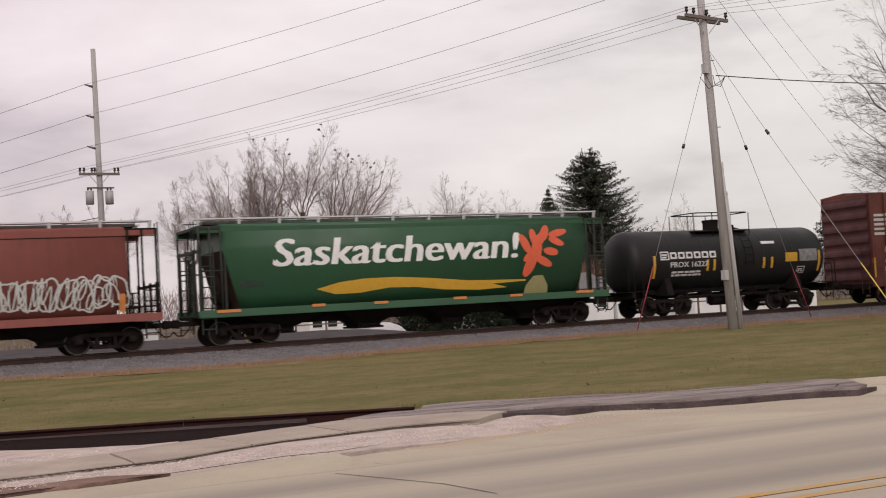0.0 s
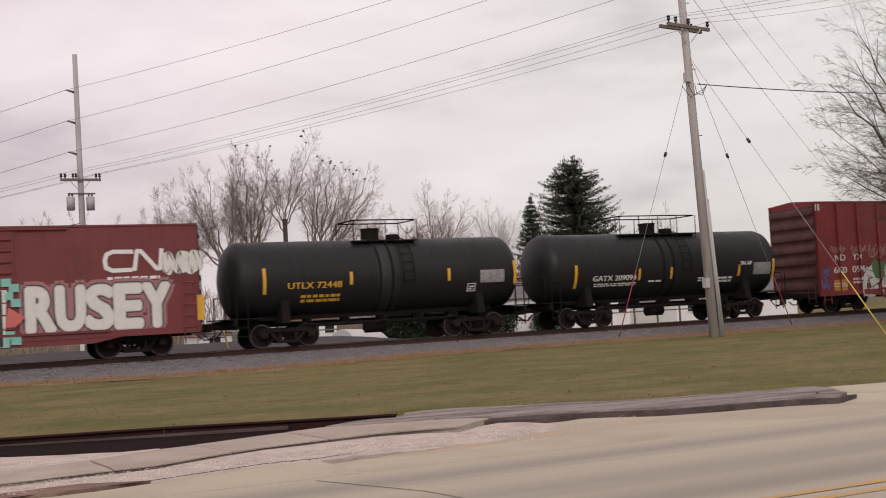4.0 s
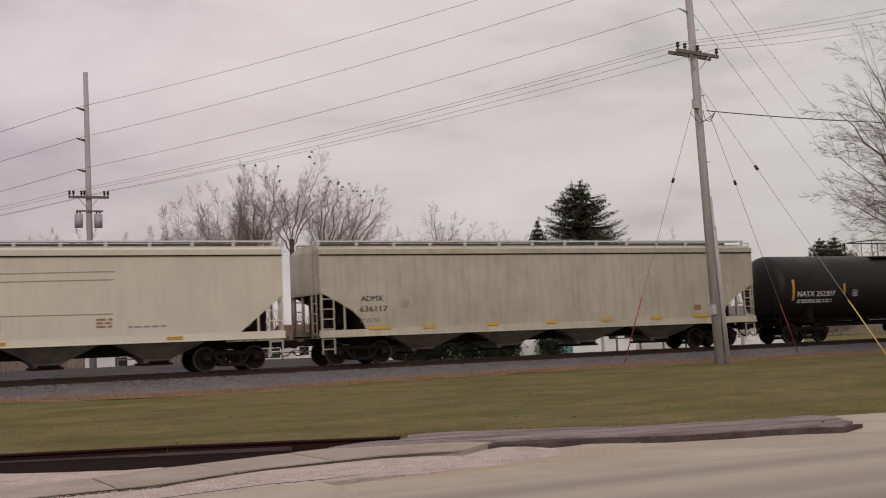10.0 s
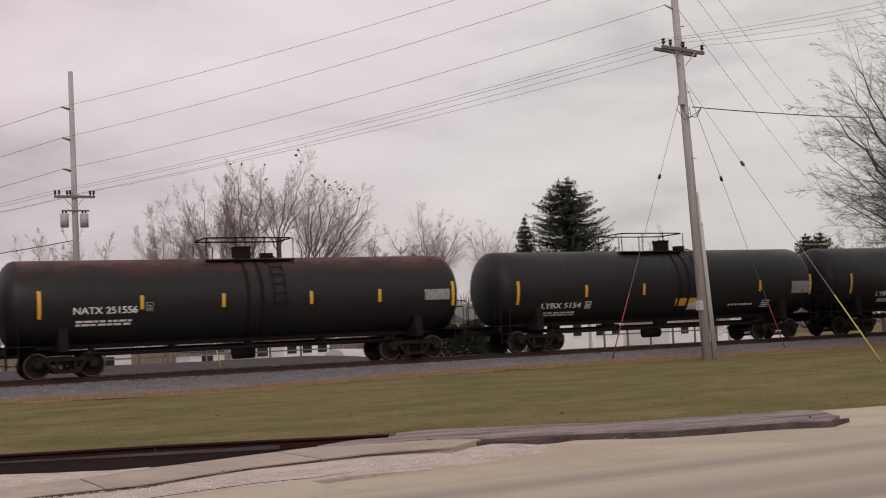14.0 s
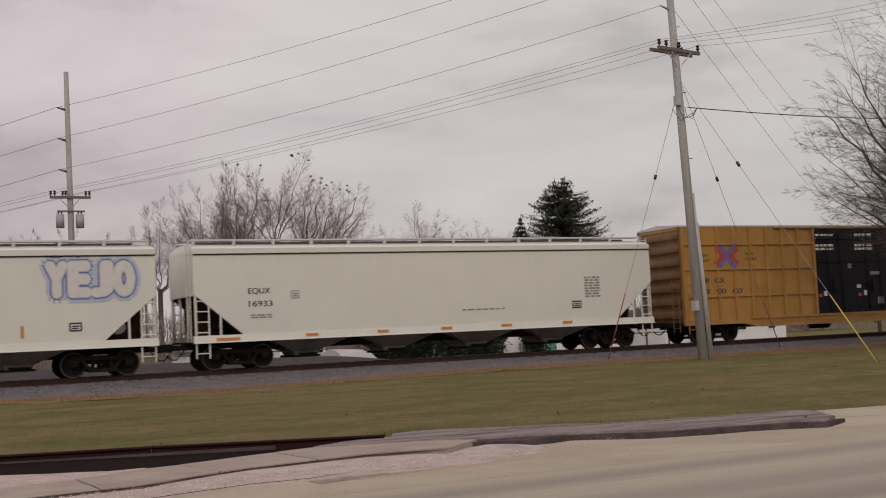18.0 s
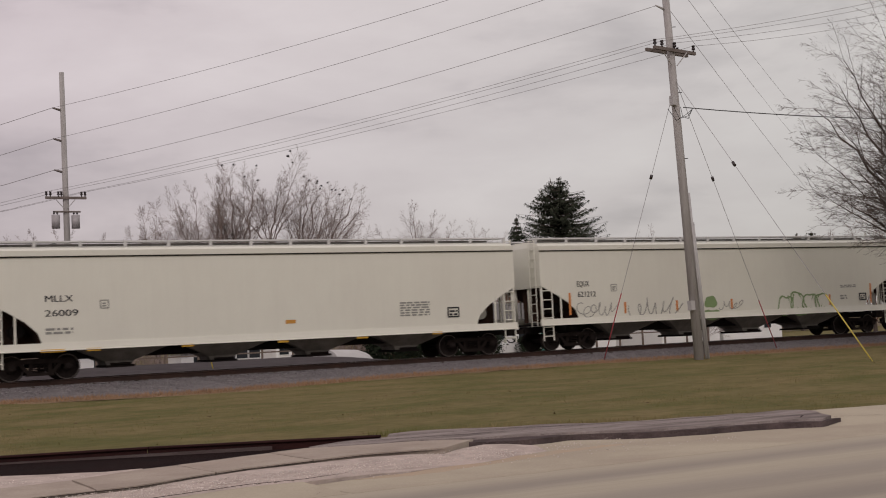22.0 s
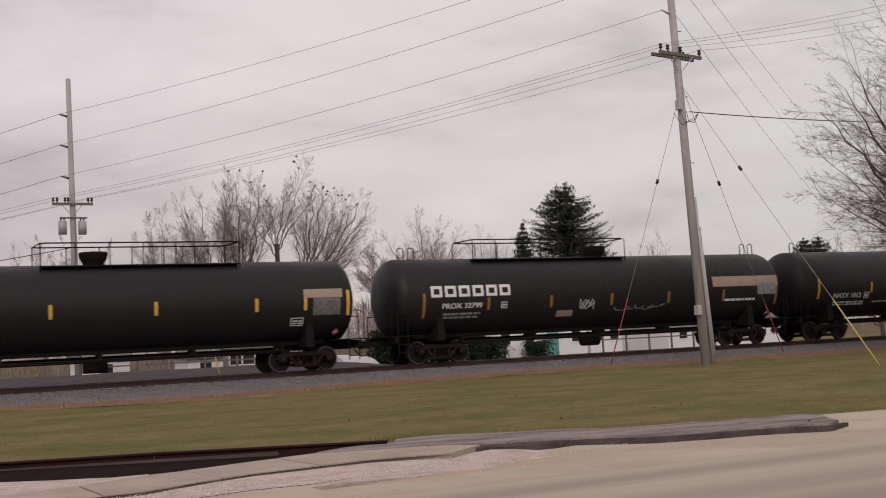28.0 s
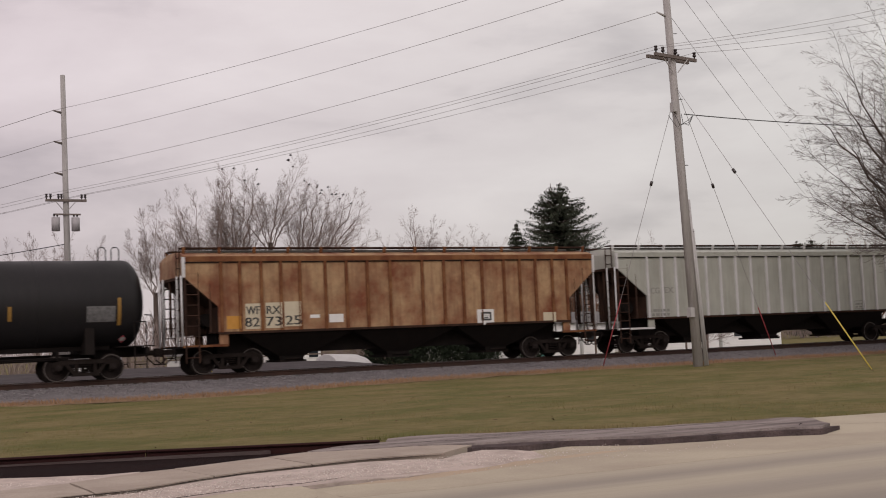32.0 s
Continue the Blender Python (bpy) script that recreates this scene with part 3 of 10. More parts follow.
    # side ladder over the barrel by the dome
    if dome_kind == "short":
        bm = bmesh.new()
        lx = dome + 0.9
        for dx in (-0.22, 0.22):
            tube(bm, [(lx + dx, -(r + 0.07) * math.cos(math.radians(-12 + 100 * k / 11)), zc + (r + 0.07) * math.sin(math.radians(-12 + 100 * k / 11))) for k in range(12)], 0.018)
        for k in range(8):
            a = math.radians(-8 + 92 * k / 7)
            bar(bm, (lx - 0.22, -(r + 0.07) * math.cos(a), zc + (r + 0.07) * math.sin(a)), (lx + 0.22, -(r + 0.07) * math.cos(a), zc + (r + 0.07) * math.sin(a)), 0.016, 5, caps=False)
        part("side_ladder", bm, UNDER, car)
    # dome or valve housing
    bm = bmesh.new()
    n = 20
    hgt = 0.42 if dome_kind == "short" else 0.36
    rad = 0.34 if dome_kind == "short" else 0.48
    if dome_kind != "short":
        steps = [(0.30, top - 0.1), (0.38, top + 0.06), (0.46, top + 0.2), (0.50, top + 0.36), (0.47, top + 0.42), (0.02, top + 0.44)]
        for (ra, za), (rb, zb) in zip(steps, steps[1:]):
            a = [bm.verts.new((dome + ra * math.cos(2 * math.pi * i / n), ra * math.sin(2 * math.pi * i / n), za)) for i in range(n)]
            b = [bm.verts.new((dome + rb * math.cos(2 * math.pi * i / n), rb * math.sin(2 * math.pi * i / n), zb)) for i in range(n)]
            for i in range(n):
                bm.faces.new((a[i], a[(i + 1) % n], b[(i + 1) % n], b[i])).smooth = True
    for (ra, za), (rb, zb) in () if dome_kind != "short" else zip(((rad, top - 0.1), (rad, top + hgt - 0.08), (rad * 1.08, top + hgt - 0.08), (rad * 1.08, top + hgt)), ((rad, top + hgt - 0.08), (rad * 1.08, top + hgt - 0.08), (rad * 1.08, top + hgt), (0.02, top + hgt + 0.03))):
        a = [bm.verts.new((dome + ra * math.cos(2 * math.pi * i / n), ra * math.sin(2 * math.pi * i / n), za)) for i in range(n)]
        b = [bm.verts.new((dome + rb * math.cos(2 * math.pi * i / n), rb * math.sin(2 * math.pi * i / n), zb)) for i in range(n)]
        for i in range(n):
            bm.faces.new((a[i], a[(i + 1) % n], b[(i + 1) % n], b[i]))
    part("dome", bm, UNDER, car, "black domed valve housing")
    if dome_kind == "short":
        bm = bmesh.new()
        bar(bm, (dome + 0.95, 0, top - 0.05), (dome + 0.95, 0, top + 0.18), 0.26, 14)
        part("manway", bm, UNDER, car)
    # safety rail round the top platform
    a, b = rail or (dome - 1.6, dome + 1.6)
    hr = top + 0.68
    bm = bmesh.new()
    loop = []
    for sx, sy, t0 in ((1, 1, 0), (-1, 1, 90), (-1, -1, 180), (1, -1, 270)):
        for t in (0, 30, 60, 90):
            q = math.radians(t0 + t)
            loop.append(((a + b) / 2 + sx * ((b - a) / 2 - 0.22) + 0.22 * math.cos(q), sy * 0.63 + 0.22 * math.sin(q), hr))
    tube(bm, loop + loop[:1], 0.026)
    hoop = part("safety_rail", bm, UNDER, car, "black handrail round the top platform")
    k = max(2, round((b - a) / 1.1))
    for y in (-0.85, 0.85):
        for i in range(k + 1):
            x = a + (b - a) * i / k
            part("rail_post", made(bar, (x, y, top - 0.35), (x, y, hr), 0.02, 5), UNDER, hoop)
    bm = bmesh.new()
    box(bm, a, b, -0.85, -0.4, top - 0.12, top - 0.08)
    box(bm, a, b, 0.4, 0.85, top - 0.12, top - 0.08)
    part("top_platform", bm, UNDER, car)
    # grab hoops above both heads, and a bent handrail on the near head
    for x in (-half + 0.9, -half + 1.35, half - 1.35, half - 0.9) if hoops else ():
        bm = bmesh.new()
        tube(bm, [(x - 0.13, -0.3, top - 0.1), (x - 0.13, -0.3, top + 0.34), (x - 0.07, -0.3, top + 0.42), (x + 0.07, -0.3, top + 0.42), (x + 0.13, -0.3, top + 0.34), (x + 0.13, -0.3, top - 0.1)], 0.02)
        part("grab_hoop", bm, UNDER, car)
    for s in (-1, 1):
        bm = bmesh.new()
        tube(bm, [(s * (half + 0.1), -1.35, 1.05), (s * (half + 0.1), -1.35, 2.0), (s * (half + 0.06), -1.2, 2.12), (s * (half - 0.05), -0.8, 2.15)], 0.022)
        part("end_handrail", bm, UNDER, car)
    side = lambda z: -math.sqrt(max(r * r - (z - zc) ** 2, 0.01)) - 0.007
    # reflective stripes along the side, tall ones at both ends
    for k, x in enumerate(tape):
        tall = 0.92 if k in (0, len(tape) - 1) else 0.47
        part("reflector", made(decal_quad, x - 0.06, x + 0.06, tape_z - tall * 0.5, tape_z + tall * 0.5, side), tape_paint or STRIPE, car)
    if rust_top:
        bm = bmesh.new()
        rows = []
        for k in range(13):
            an = math.radians(28 + 124 * k / 12)
            row = []
            for i in range(25):
                x = -half + head + (2 * half - 2 * head) * i / 24
                w = an + 0.16 * noise.noise((x * 0.9, k * 0.2, half)) * (1 if k in (0, 12) else 0)
                row.append(bm.verts.new((x, -(r + 0.010) * math.cos(w), zc + (r + 0.010) * math.sin(w))))
            rows.append(row)
        for p, q in zip(rows, rows[1:]):
            for i in range(24):
                bm.faces.new((p[i], p[i + 1], q[i + 1], q[i])).smooth = True
        part("rusted_top", bm, rust_top, car, "rust-browned top of the barrel")
    if band:
        bm = bmesh.new()
        lathe(bm, [(band[0], r + 0.004), (band[0] + 0.01, r + 0.012), (band[1] - 0.01, r + 0.012), (band[1], r + 0.004)], 40, zc)
        part("shell_band", bm, BAND, car, "paler repainted band round the barrel")
    # dark jacket bands beside the ladder
    for x in (dome - 0.25, dome + 0.25) if dome_kind == "short" else ():
        bm = bmesh.new()
        lathe(bm, [(x - 0.07, r), (x - 0.06, r + 0.014), (x + 0.06, r + 0.014), (x + 0.07, r)], 40, zc)
        part("hoop", bm, UNDER, car)
    add_trucks(car, half - 2.1)
    add_ends(car, half)
    return dict(ob=car, half=half, side=side, cuts=[], curved=True, proud=0.0)


def decal_quad(bm, x0, x1, z0, z1, side, lean=0.0, n=None):
    n = n or max(1, int(abs(z1 - z0) / 0.12))
    prev = None
    for k in range(n + 1):
        z = z0 + (z1 - z0) * k / n
        y = side(z)
        dx = lean * (z - z0)
        cur = (bm.verts.new((x0 + dx, y, z)), bm.verts.new((x1 + dx, y, z)))
        if prev:
            bm.faces.new((prev[0], prev[1], cur[1], cur[0]))
        prev = cur


def hopper_car(label, s0, s1, paint, top=4.42, sill=1.18, bays=4, curve=0.02, cut=1.75, cut_z=2.65, rib_paint=None, posts=14, tape=STRIPE, tape_high=False, round_cut=False, width=1.58, inset=0.0, bay_paint=None, dark_end=None, cut_low=None, rib_x=(), deck=None, sill_paint=None, chord_paint=None):
    """A covered hopper: body with sloped ends, roof walk and hatches, sills, bays, end frames and ladders."""
    car, half = car_thing("covered_hopper", label, "hopper car", s0, s1)
    eave = top - 0.28
    lv = []
    wid = lambda z: width - curve * ((2 * (z - sill) / (eave - sill) - 1) ** 2) - (0.0 if curve else 0.0)
    low_z = cut_low or sill
    zs = ([sill] if cut_low else []) + [low_z + (cut_z - low_z) * k / 4 for k in range(4)] + [cut_z + (eave - cut_z) * k / 5 for k in range(6)]
    for z in zs:
        if z >= cut_z:
            xe = half - inset
        else:
            u = min((cut_z - z) / (cut_z - low_z), 1.0)
            xe = half - inset - cut * (math.sin(u * math.pi / 2) if round_cut else u)
        lv.append((xe, wid(z), z))
    lv += [(half - 0.02 - inset, width - 0.18, eave + 0.10), (half - 0.05 - inset, 0.75, top - 0.06), (half - 0.05 - inset, 0.35, top - 0.03)]
    if inset:
        for y in (-1, 1):
            for s in (-1, 1):
                bm = bmesh.new()
                for u in (0.05, 0.5, 0.95):
                    bar(bm, (s * (half - inset * u), y * 1.5, sill), (s * (half - inset * u), y * 1.5, eave + 0.02), 0.035, 6)
                bar(bm, (s * half, y * 1.5, cut_z - 0.7), (s * (half - inset), y * 1.5, cut_z - 0.7), 0.03, 6)
                part("end_frame_post", bm, dark_end or paint, car)
        for s in (-1, 1):
            part("roof_overhang", made(box, min(s * half, s * (half - inset)), max(s * half, s * (half - inset)), -1.45, 1.45, eave - 0.02, eave + 0.08), dark_end or paint, car)
    body = part("body", made(stack, lv, curve > 0.03), paint, car)
    side = lambda z: -wid(z) - 0.007
    # top chord, side sill
    for y in (-1, 1):
        bm = bmesh.new()
        box(bm, -half, half, y * (wid(eave) + 0.0) - 0.035, y * (wid(eave) + 0.0) + 0.035, eave - 0.16, eave + 0.02)
        part("top_chord", bm, chord_paint or paint, car)
        part("chord_seam", made(box, -half, half, y * (wid(eave) + 0.03) - 0.015, y * (wid(eave) + 0.03) + 0.015, eave - 0.205, eave - 0.175), UNDER, car)
        bm = bmesh.new()
        if sill_paint:
            box(bm, -half + cut, half - cut, min(y * 1.50, y * (width + 0.05)), max(y * 1.50, y * (width + 0.05)), sill - 0.07, sill + 0.012)
        else:
            section(bm, [(y * 1.50, sill - 0.24), (y * 1.60, sill - 0.24), (y * 1.665, sill - 0.235), (y * 1.665, sill - 0.215), (y * 1.61, sill - 0.20), (y * 1.585, sill + 0.03), (y * 1.50, sill + 0.03)], -half - 0.05, half + 0.05)
        bmesh.ops.recalc_face_normals(bm, faces=bm.faces)
        part("side_sill", bm, sill_paint or paint, car)
        if deck:
            for s in (-1, 1):
                a, b = sorted((s * (half + 0.05), s * (half - cut - 0.35)))
                part("deck_edge", made(box, a, b, y * 1.52 - 0.04, y * 1.52 + 0.04, deck - 0.05, deck + 0.03), rib_paint or paint, car)
                a, b = sorted((s * (half - cut - 0.02), s * (half - cut - 0.34)))
                part("bolster_plate", made(box, a, b, y * 1.54 - 0.03, y * 1.54 + 0.03, deck + 0.03, sill - 0.075), paint, car)
    # bays
    n = bays
    span = 2 * half - 2 * cut - 1.7
    for k in range(n):
        x = -span / 2 + span * (k + 0.5) / n
        hw = span / n * 0.49
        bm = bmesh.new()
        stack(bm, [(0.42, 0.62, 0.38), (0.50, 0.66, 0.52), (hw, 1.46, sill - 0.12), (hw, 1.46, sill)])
        b = part("hopper_bay", bm, bay_paint or GRIME_SHADE_BAY, car, at=(x, 0, 0))
        bm = bmesh.new()
        box(bm, -0.5, 0.5, -0.8, 0.8, 0.30, 0.38)
        bar(bm, (-0.35, -0.85, 0.42), (0.35, -0.85, 0.42), 0.04, 6)
        part("outlet_gate", bm, UNDER if k % 2 else TRUCK, b)
    bm = bmesh.new()
    box(bm, -half, half, -0.25, 0.25, 0.74, 1.0)
    part("centre_sill", bm, UNDER, car)
    # one dark box stands for the ridge sheets and the shade between bays
    part("cross_ridge", made(box, -half + cut + 0.2, half - cut - 0.2, -0.62, 0.62, 0.64, sill - 0.03), UNDER, car, "plain dark box for the ridge sheets and shade between the bays")
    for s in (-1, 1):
        # overlay on the end slope: grime plus the underside's shade in one colour
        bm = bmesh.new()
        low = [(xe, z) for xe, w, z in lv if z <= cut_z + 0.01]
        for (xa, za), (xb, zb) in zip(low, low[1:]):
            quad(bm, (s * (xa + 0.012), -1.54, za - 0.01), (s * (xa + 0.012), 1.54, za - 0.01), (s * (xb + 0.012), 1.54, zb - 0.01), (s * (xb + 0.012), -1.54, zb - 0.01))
        part("slope_sheet", bm, SOOT_SHADE, car, "grimy sloped end sheet, its underside shade in the colour")
        # plain dark plate added so the end opening does not show through
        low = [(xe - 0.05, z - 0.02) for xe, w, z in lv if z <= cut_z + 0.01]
        part("end_web", made(prism, [(s * x, z) for x, z in low] + [(s * (half - inset - 0.15), low[-1][1]), (s * (half - inset - 0.15), sill - 0.1)], -0.06, 0.06), SOOT_SHADE, car, "dark steel web added to fill the opening under the slope sheet")
    # roof walk on brackets, trough hatches
    bm = bmesh.new()
    for y in (-0.86, 0.86):
        box(bm, -half + 0.1, half - 0.1, y - 0.22, y + 0.22, top + 0.05, top + 0.10)
    part("roof_walk", bm, SOOT_SHADE if rib_x else ROOF_ZINC, car)
    bm = bmesh.new()
    box(bm, -half + 0.5, half - 0.5, -0.45, 0.45, top - 0.08, top + 0.045)
    part("trough_hatch", bm, HATCH_SHADE, car, "trough hatch along the roof, the gap's shade in its colour")
    bracket = mesh_of("roof_bracket", made(prism, [(-0.05, -0.26), (0.05, -0.26), (0.05, 0.1), (-0.05, 0.1)], -0.03, 0.03), (rib_paint or paint) if rib_x else ROOF_ZINC)
    for k in range(posts):
        x = -half + 0.15 + (2 * half - 0.3) * k / (posts - 1)
        for y in (-0.95, 0.95):
            part("roof_bracket", bracket, None, car, at=pose(x, y * 1.2, top, 18 if y < 0 else -18))
    end = (dark_end or paint) if dark_end else paint
    # ends: slope sheet struts, corner posts, ladders, platform
    for s in (-1, 1):
        bm = bmesh.new()
        for y in (-1.45, -0.5, 0.5, 1.45):
            bar(bm, (s * (half - 0.08), y, sill - 0.1), (s * (half - 0.08), y, cut_z + 0.1), 0.05, 6)
        box(bm, s * (half - 0.04) - 0.05, s * (half - 0.04) + 0.05, -1.5, 1.5, cut_z - 0.06, cut_z + 0.04)
        part("end_post", bm, end, car)
        for y in (-1.56, 1.56):
            bm = bmesh.new()
            ladder(bm, s * (half - 0.28), y, 0.42, cut_z + 0.15, 0.46, 0.36, 0.028)
            part("ladder", bm, end, car)
            bm = bmesh.new()
            ladder(bm, s * (half - 0.92), y, sill, cut_z - 0.25, 0.03, 0.36, 0.024)
            part("grab_post", bm, end, car)
        bm = bmesh.new()
        ladder(bm, 0, 0, 1.0, top, 0.42, 0.36, 0.022)
        part("end_ladder", bm, end, car, at=pose(s * (half + 0.06), -1.1, 0, 0, 0, 90))
        bm = bmesh.new()
        box(bm, min(s * half, s * (half - 1.5)), max(s * half, s * (half - 1.5)), -1.46, 1.46, (deck or sill - 0.16) - 0.06, deck or sill - 0.16)
        part("end_platform", bm, UNDER, car)
        bm = bmesh.new()
        bar(bm, (s * (half - 1.1), -0.75, sill + 0.45), (s * (half - 1.1), 0.35, sill + 0.45), 0.24, 14)
        bar(bm, (s * (half - 0.6), 0.6, sill), (s * (half - 0.6), 0.6, sill + 1.1), 0.05, 6)
        part("brake_reservoir", bm, paint if s > 0 else UNDER, car)
    cuts = sorted([x for x in rib_x if x] + [-x for x in rib_x])
    rib = mesh_of("rib", made(box, -0.05, 0.05, -width - 0.08, -width, sill, eave - 0.17), rib_paint or paint)
    for x in cuts:
        part("rib", rib, None, car, at=(x, 0, 0))
        part("rib", rib, None, car, at=pose(x, 0, 0, 0, 0, 180))
    if rib_x:
        for s in (-1, 1):
            part("corner_post", made(box, s * half - 0.05, s * half + 0.05, -width - 0.05, -width + 0.04, cut_z - 0.02, eave), ROOF_ZINC, car, "pale corner post")
            bm = bmesh.new()
            for y in (-1.5, -0.95, 0.95, 1.5):
                bar(bm, (s * (half + 0.06), y, deck), (s * (half + 0.06), y, cut_z + 0.05), 0.035, 6)
            part("end_stanchion", bm, ROOF_ZINC, car, "grimy grey end stanchions")
    add_trucks(car, half - 1.75)
    add_ends(car, half, 0.7)
    return dict(ob=car, half=half, side=side, cuts=cuts, curved=curve > 0.0, proud=0.09)


def box_car(label, s0, s1, paint, top=5.02, bottom=0.80, ribs=14, door=(-2.45, 2.45), door_leaves=2, door_paint=None, waists=(), end_paint=None, roof_paint=None, flat_side=False, tape=STRIPE, door_waves=0):
    """A box car: body, ribs, plug doors with bars and rods, corrugated ends, roof, sill, ladders."""
    car, half = car_thing("box_car", label, "box car", s0, s1)
    w = 1.47
    bm = bmesh.new()
    section(bm, [(-w, bottom), (w, bottom), (w, top - 0.05), (-w, top - 0.05)], -half, half)
    body = part("body", bm, paint, car)
    bm = bmesh.new()
    section(bm, [(-w - 0.03, top - 0.06), (w + 0.03, top - 0.06), (w + 0.03, top), (0, top + 0.12), (-w - 0.03, top)], -half - 0.02, half + 0.02)
    part("roof", bm, roof_paint or paint, car)
    door_paint = door_paint or paint
    side = lambda z: -w - 0.006
    spots = []
    for k in range(ribs):
        x = -half + 0.06 + (2 * half - 0.12) * k / (ribs - 1)
        if not (door[0] - 0.1 < x < door[1] + 0.1):
            spots.append(x)
    spots += [door[0] - 0.08, door[1] + 0.08]
    rib = mesh_of("rib", made(box, -0.05, 0.05, -w - 0.085, -w + 0.01, bottom + 0.12, top - 0.06), paint)
    if not flat_side:
        for x in spots:
            part("rib", rib, None, car, at=(x, 0, 0))
        spots.sort()
        for z in waists:
            for a, b in zip(spots, spots[1:]):
                if b - a < 2.2:
                    part("waist_rail", made(box, a + 0.05, b - 0.05, -w - 0.07, -w + 0.01, z - 0.04, z + 0.04), paint, car)
    for y in (-1, 1):
        bm = bmesh.new()
        box(bm, -half, half, y * w - 0.06, y * w + 0.06, bottom - 0.06, bottom + 0.16)
        part("side_sill", bm, paint, car)
        bm = bmesh.new()
        prism(bm, [(-half * 0.68, bottom - 0.05), (half * 0.68, bottom - 0.05), (half * 0.55, bottom - 0.24), (-half * 0.55, bottom - 0.24)], y * w - 0.04, y * w + 0.04)
        part("sill_plate", bm, paint, car)
    # doors
    lw = (door[1] - door[0]) / door_leaves
    for k in range(door_leaves):
        a = door[0] + lw * k
        bm = bmesh.new()
        box(bm, a + 0.004, a + lw - 0.004, -w - 0.05, -w, bottom + 0.22, top - 0.16)
        d = part("door", bm, door_paint, car)
        for j in range(door_waves):
            z = bottom + 0.4 + (top - bottom - 0.8) * j / max(door_waves - 1, 1)
            bm = bmesh.new()
            section(bm, [(-w - 0.05, z - 0.11), (-w - 0.10, z - 0.05), (-w - 0.10, z + 0.02), (-w - 0.05, z + 0.05)], a + 0.1, a + lw - 0.1)
            part("door_corrugation", bm, door_paint, d)
        if door_waves:
            continue
        for j in range(4):
            z = bottom + 0.5 + (top - bottom - 1.1) * j / 3
            part("door_rib", made(box, a + 0.08, a + lw - 0.08, -w - 0.09, -w - 0.05, z - 0.05, z + 0.05), door_paint, d)
        bm = bmesh.new()
        for u in (0.3, 0.62):
            bar(bm, (a + lw * u, -w - 0.11, bottom + 0.3), (a + lw * u, -w - 0.11, top - 0.2), 0.025, 6)
        part("lock_rod", bm, door_paint, d)
        bm = bmesh.new()
        box(bm, a + lw * 0.40, a + lw * 0.54, -w - 0.13, -w - 0.09, bottom + 1.15, bottom + 1.75)
        part("door_gear", bm, door_paint, d)
    bm = bmesh.new()
    box(bm, -half * 0.62, half * 0.62, -w - 0.12, -w - 0.01, bottom + 0.12, bottom + 0.20)
    box(bm, door[0] - lw, door[1] + lw * 0.6, -w - 0.10, -w - 0.01, top - 0.14, top - 0.08)
    part("door_track", bm, paint, car)
    # ends
    for s in (-1, 1):
        bm = bmesh.new()
        z0, pitch = bottom + 0.12, (top - bottom - 0.3) / 7
        prev = None
        for k in range(43):
            z = z0 + pitch * k / 6
            d = 0.02 + 0.085 * (0, 0.25, 1, 1, 0.75, 0.2)[k % 6]
            cur = (bm.verts.new((s * (half + d), -w + 0.06, z)), bm.verts.new((s * (half + d), w - 0.06, z)))
            if prev:
                bm.faces.new((prev[0], prev[1], cur[1], cur[0]))
            prev = cur
        for y in (-w + 0.06, w - 0.06):
            box(bm, min(s * half, s * (half + 0.05)), max(s * half, s * (half + 0.05)), y - 0.05, y + 0.05, bottom, top - 0.06)
        bmesh.ops.recalc_face_normals(bm, faces=bm.faces)
        part("corrugated_end", bm, end_paint or paint, car)
        bm = bmesh.new()
        ladder(bm, 0, 0, bottom - 0.35, bottom + 1.9, 0.42, 0.42, 0.02)
        part("end_ladder", bm, end_paint or paint, car, at=pose(s * (half + 0.13), -1.1, 0, 0, 0, 90))
        bm = bmesh.new()
        ladder(bm, s * (half - 0.35), -w - 0.10, bottom - 0.42, bottom + 1.9, 0.42, 0.38, 0.02)
        part("side_ladder", bm, paint, car)
        bm = bmesh.new()
        box(bm, s * (half + 0.02) - 0.1, s * (half + 0.02) + 0.1, -1.4, 1.4, bottom - 0.1, bottom + 0.1)
        part("end_sill", bm, UNDER, car)
    bm = bmesh.new()
    box(bm, -half, half, -0.3, 0.3, 0.62, bottom)
    for k in range(7):
        x = -half * 0.6 + half * 1.2 * k / 6
        box(bm, x - 0.05, x + 0.05, -1.4, 1.4, bottom - 0.14, bottom)
    bar(bm, (-1.6, -0.8, 0.55), (-0.6, -0.8, 0.55), 0.2, 12)
    part("underframe", bm, UNDER, car)
    add_trucks(car, half - 2.1)
    add_ends(car, half, 0.85)
    return dict(ob=car, half=half, side=side, cuts=[] if flat_side else sorted(spots), curved=False, proud=0.085)


# ---- lettering and paint on the cars ----


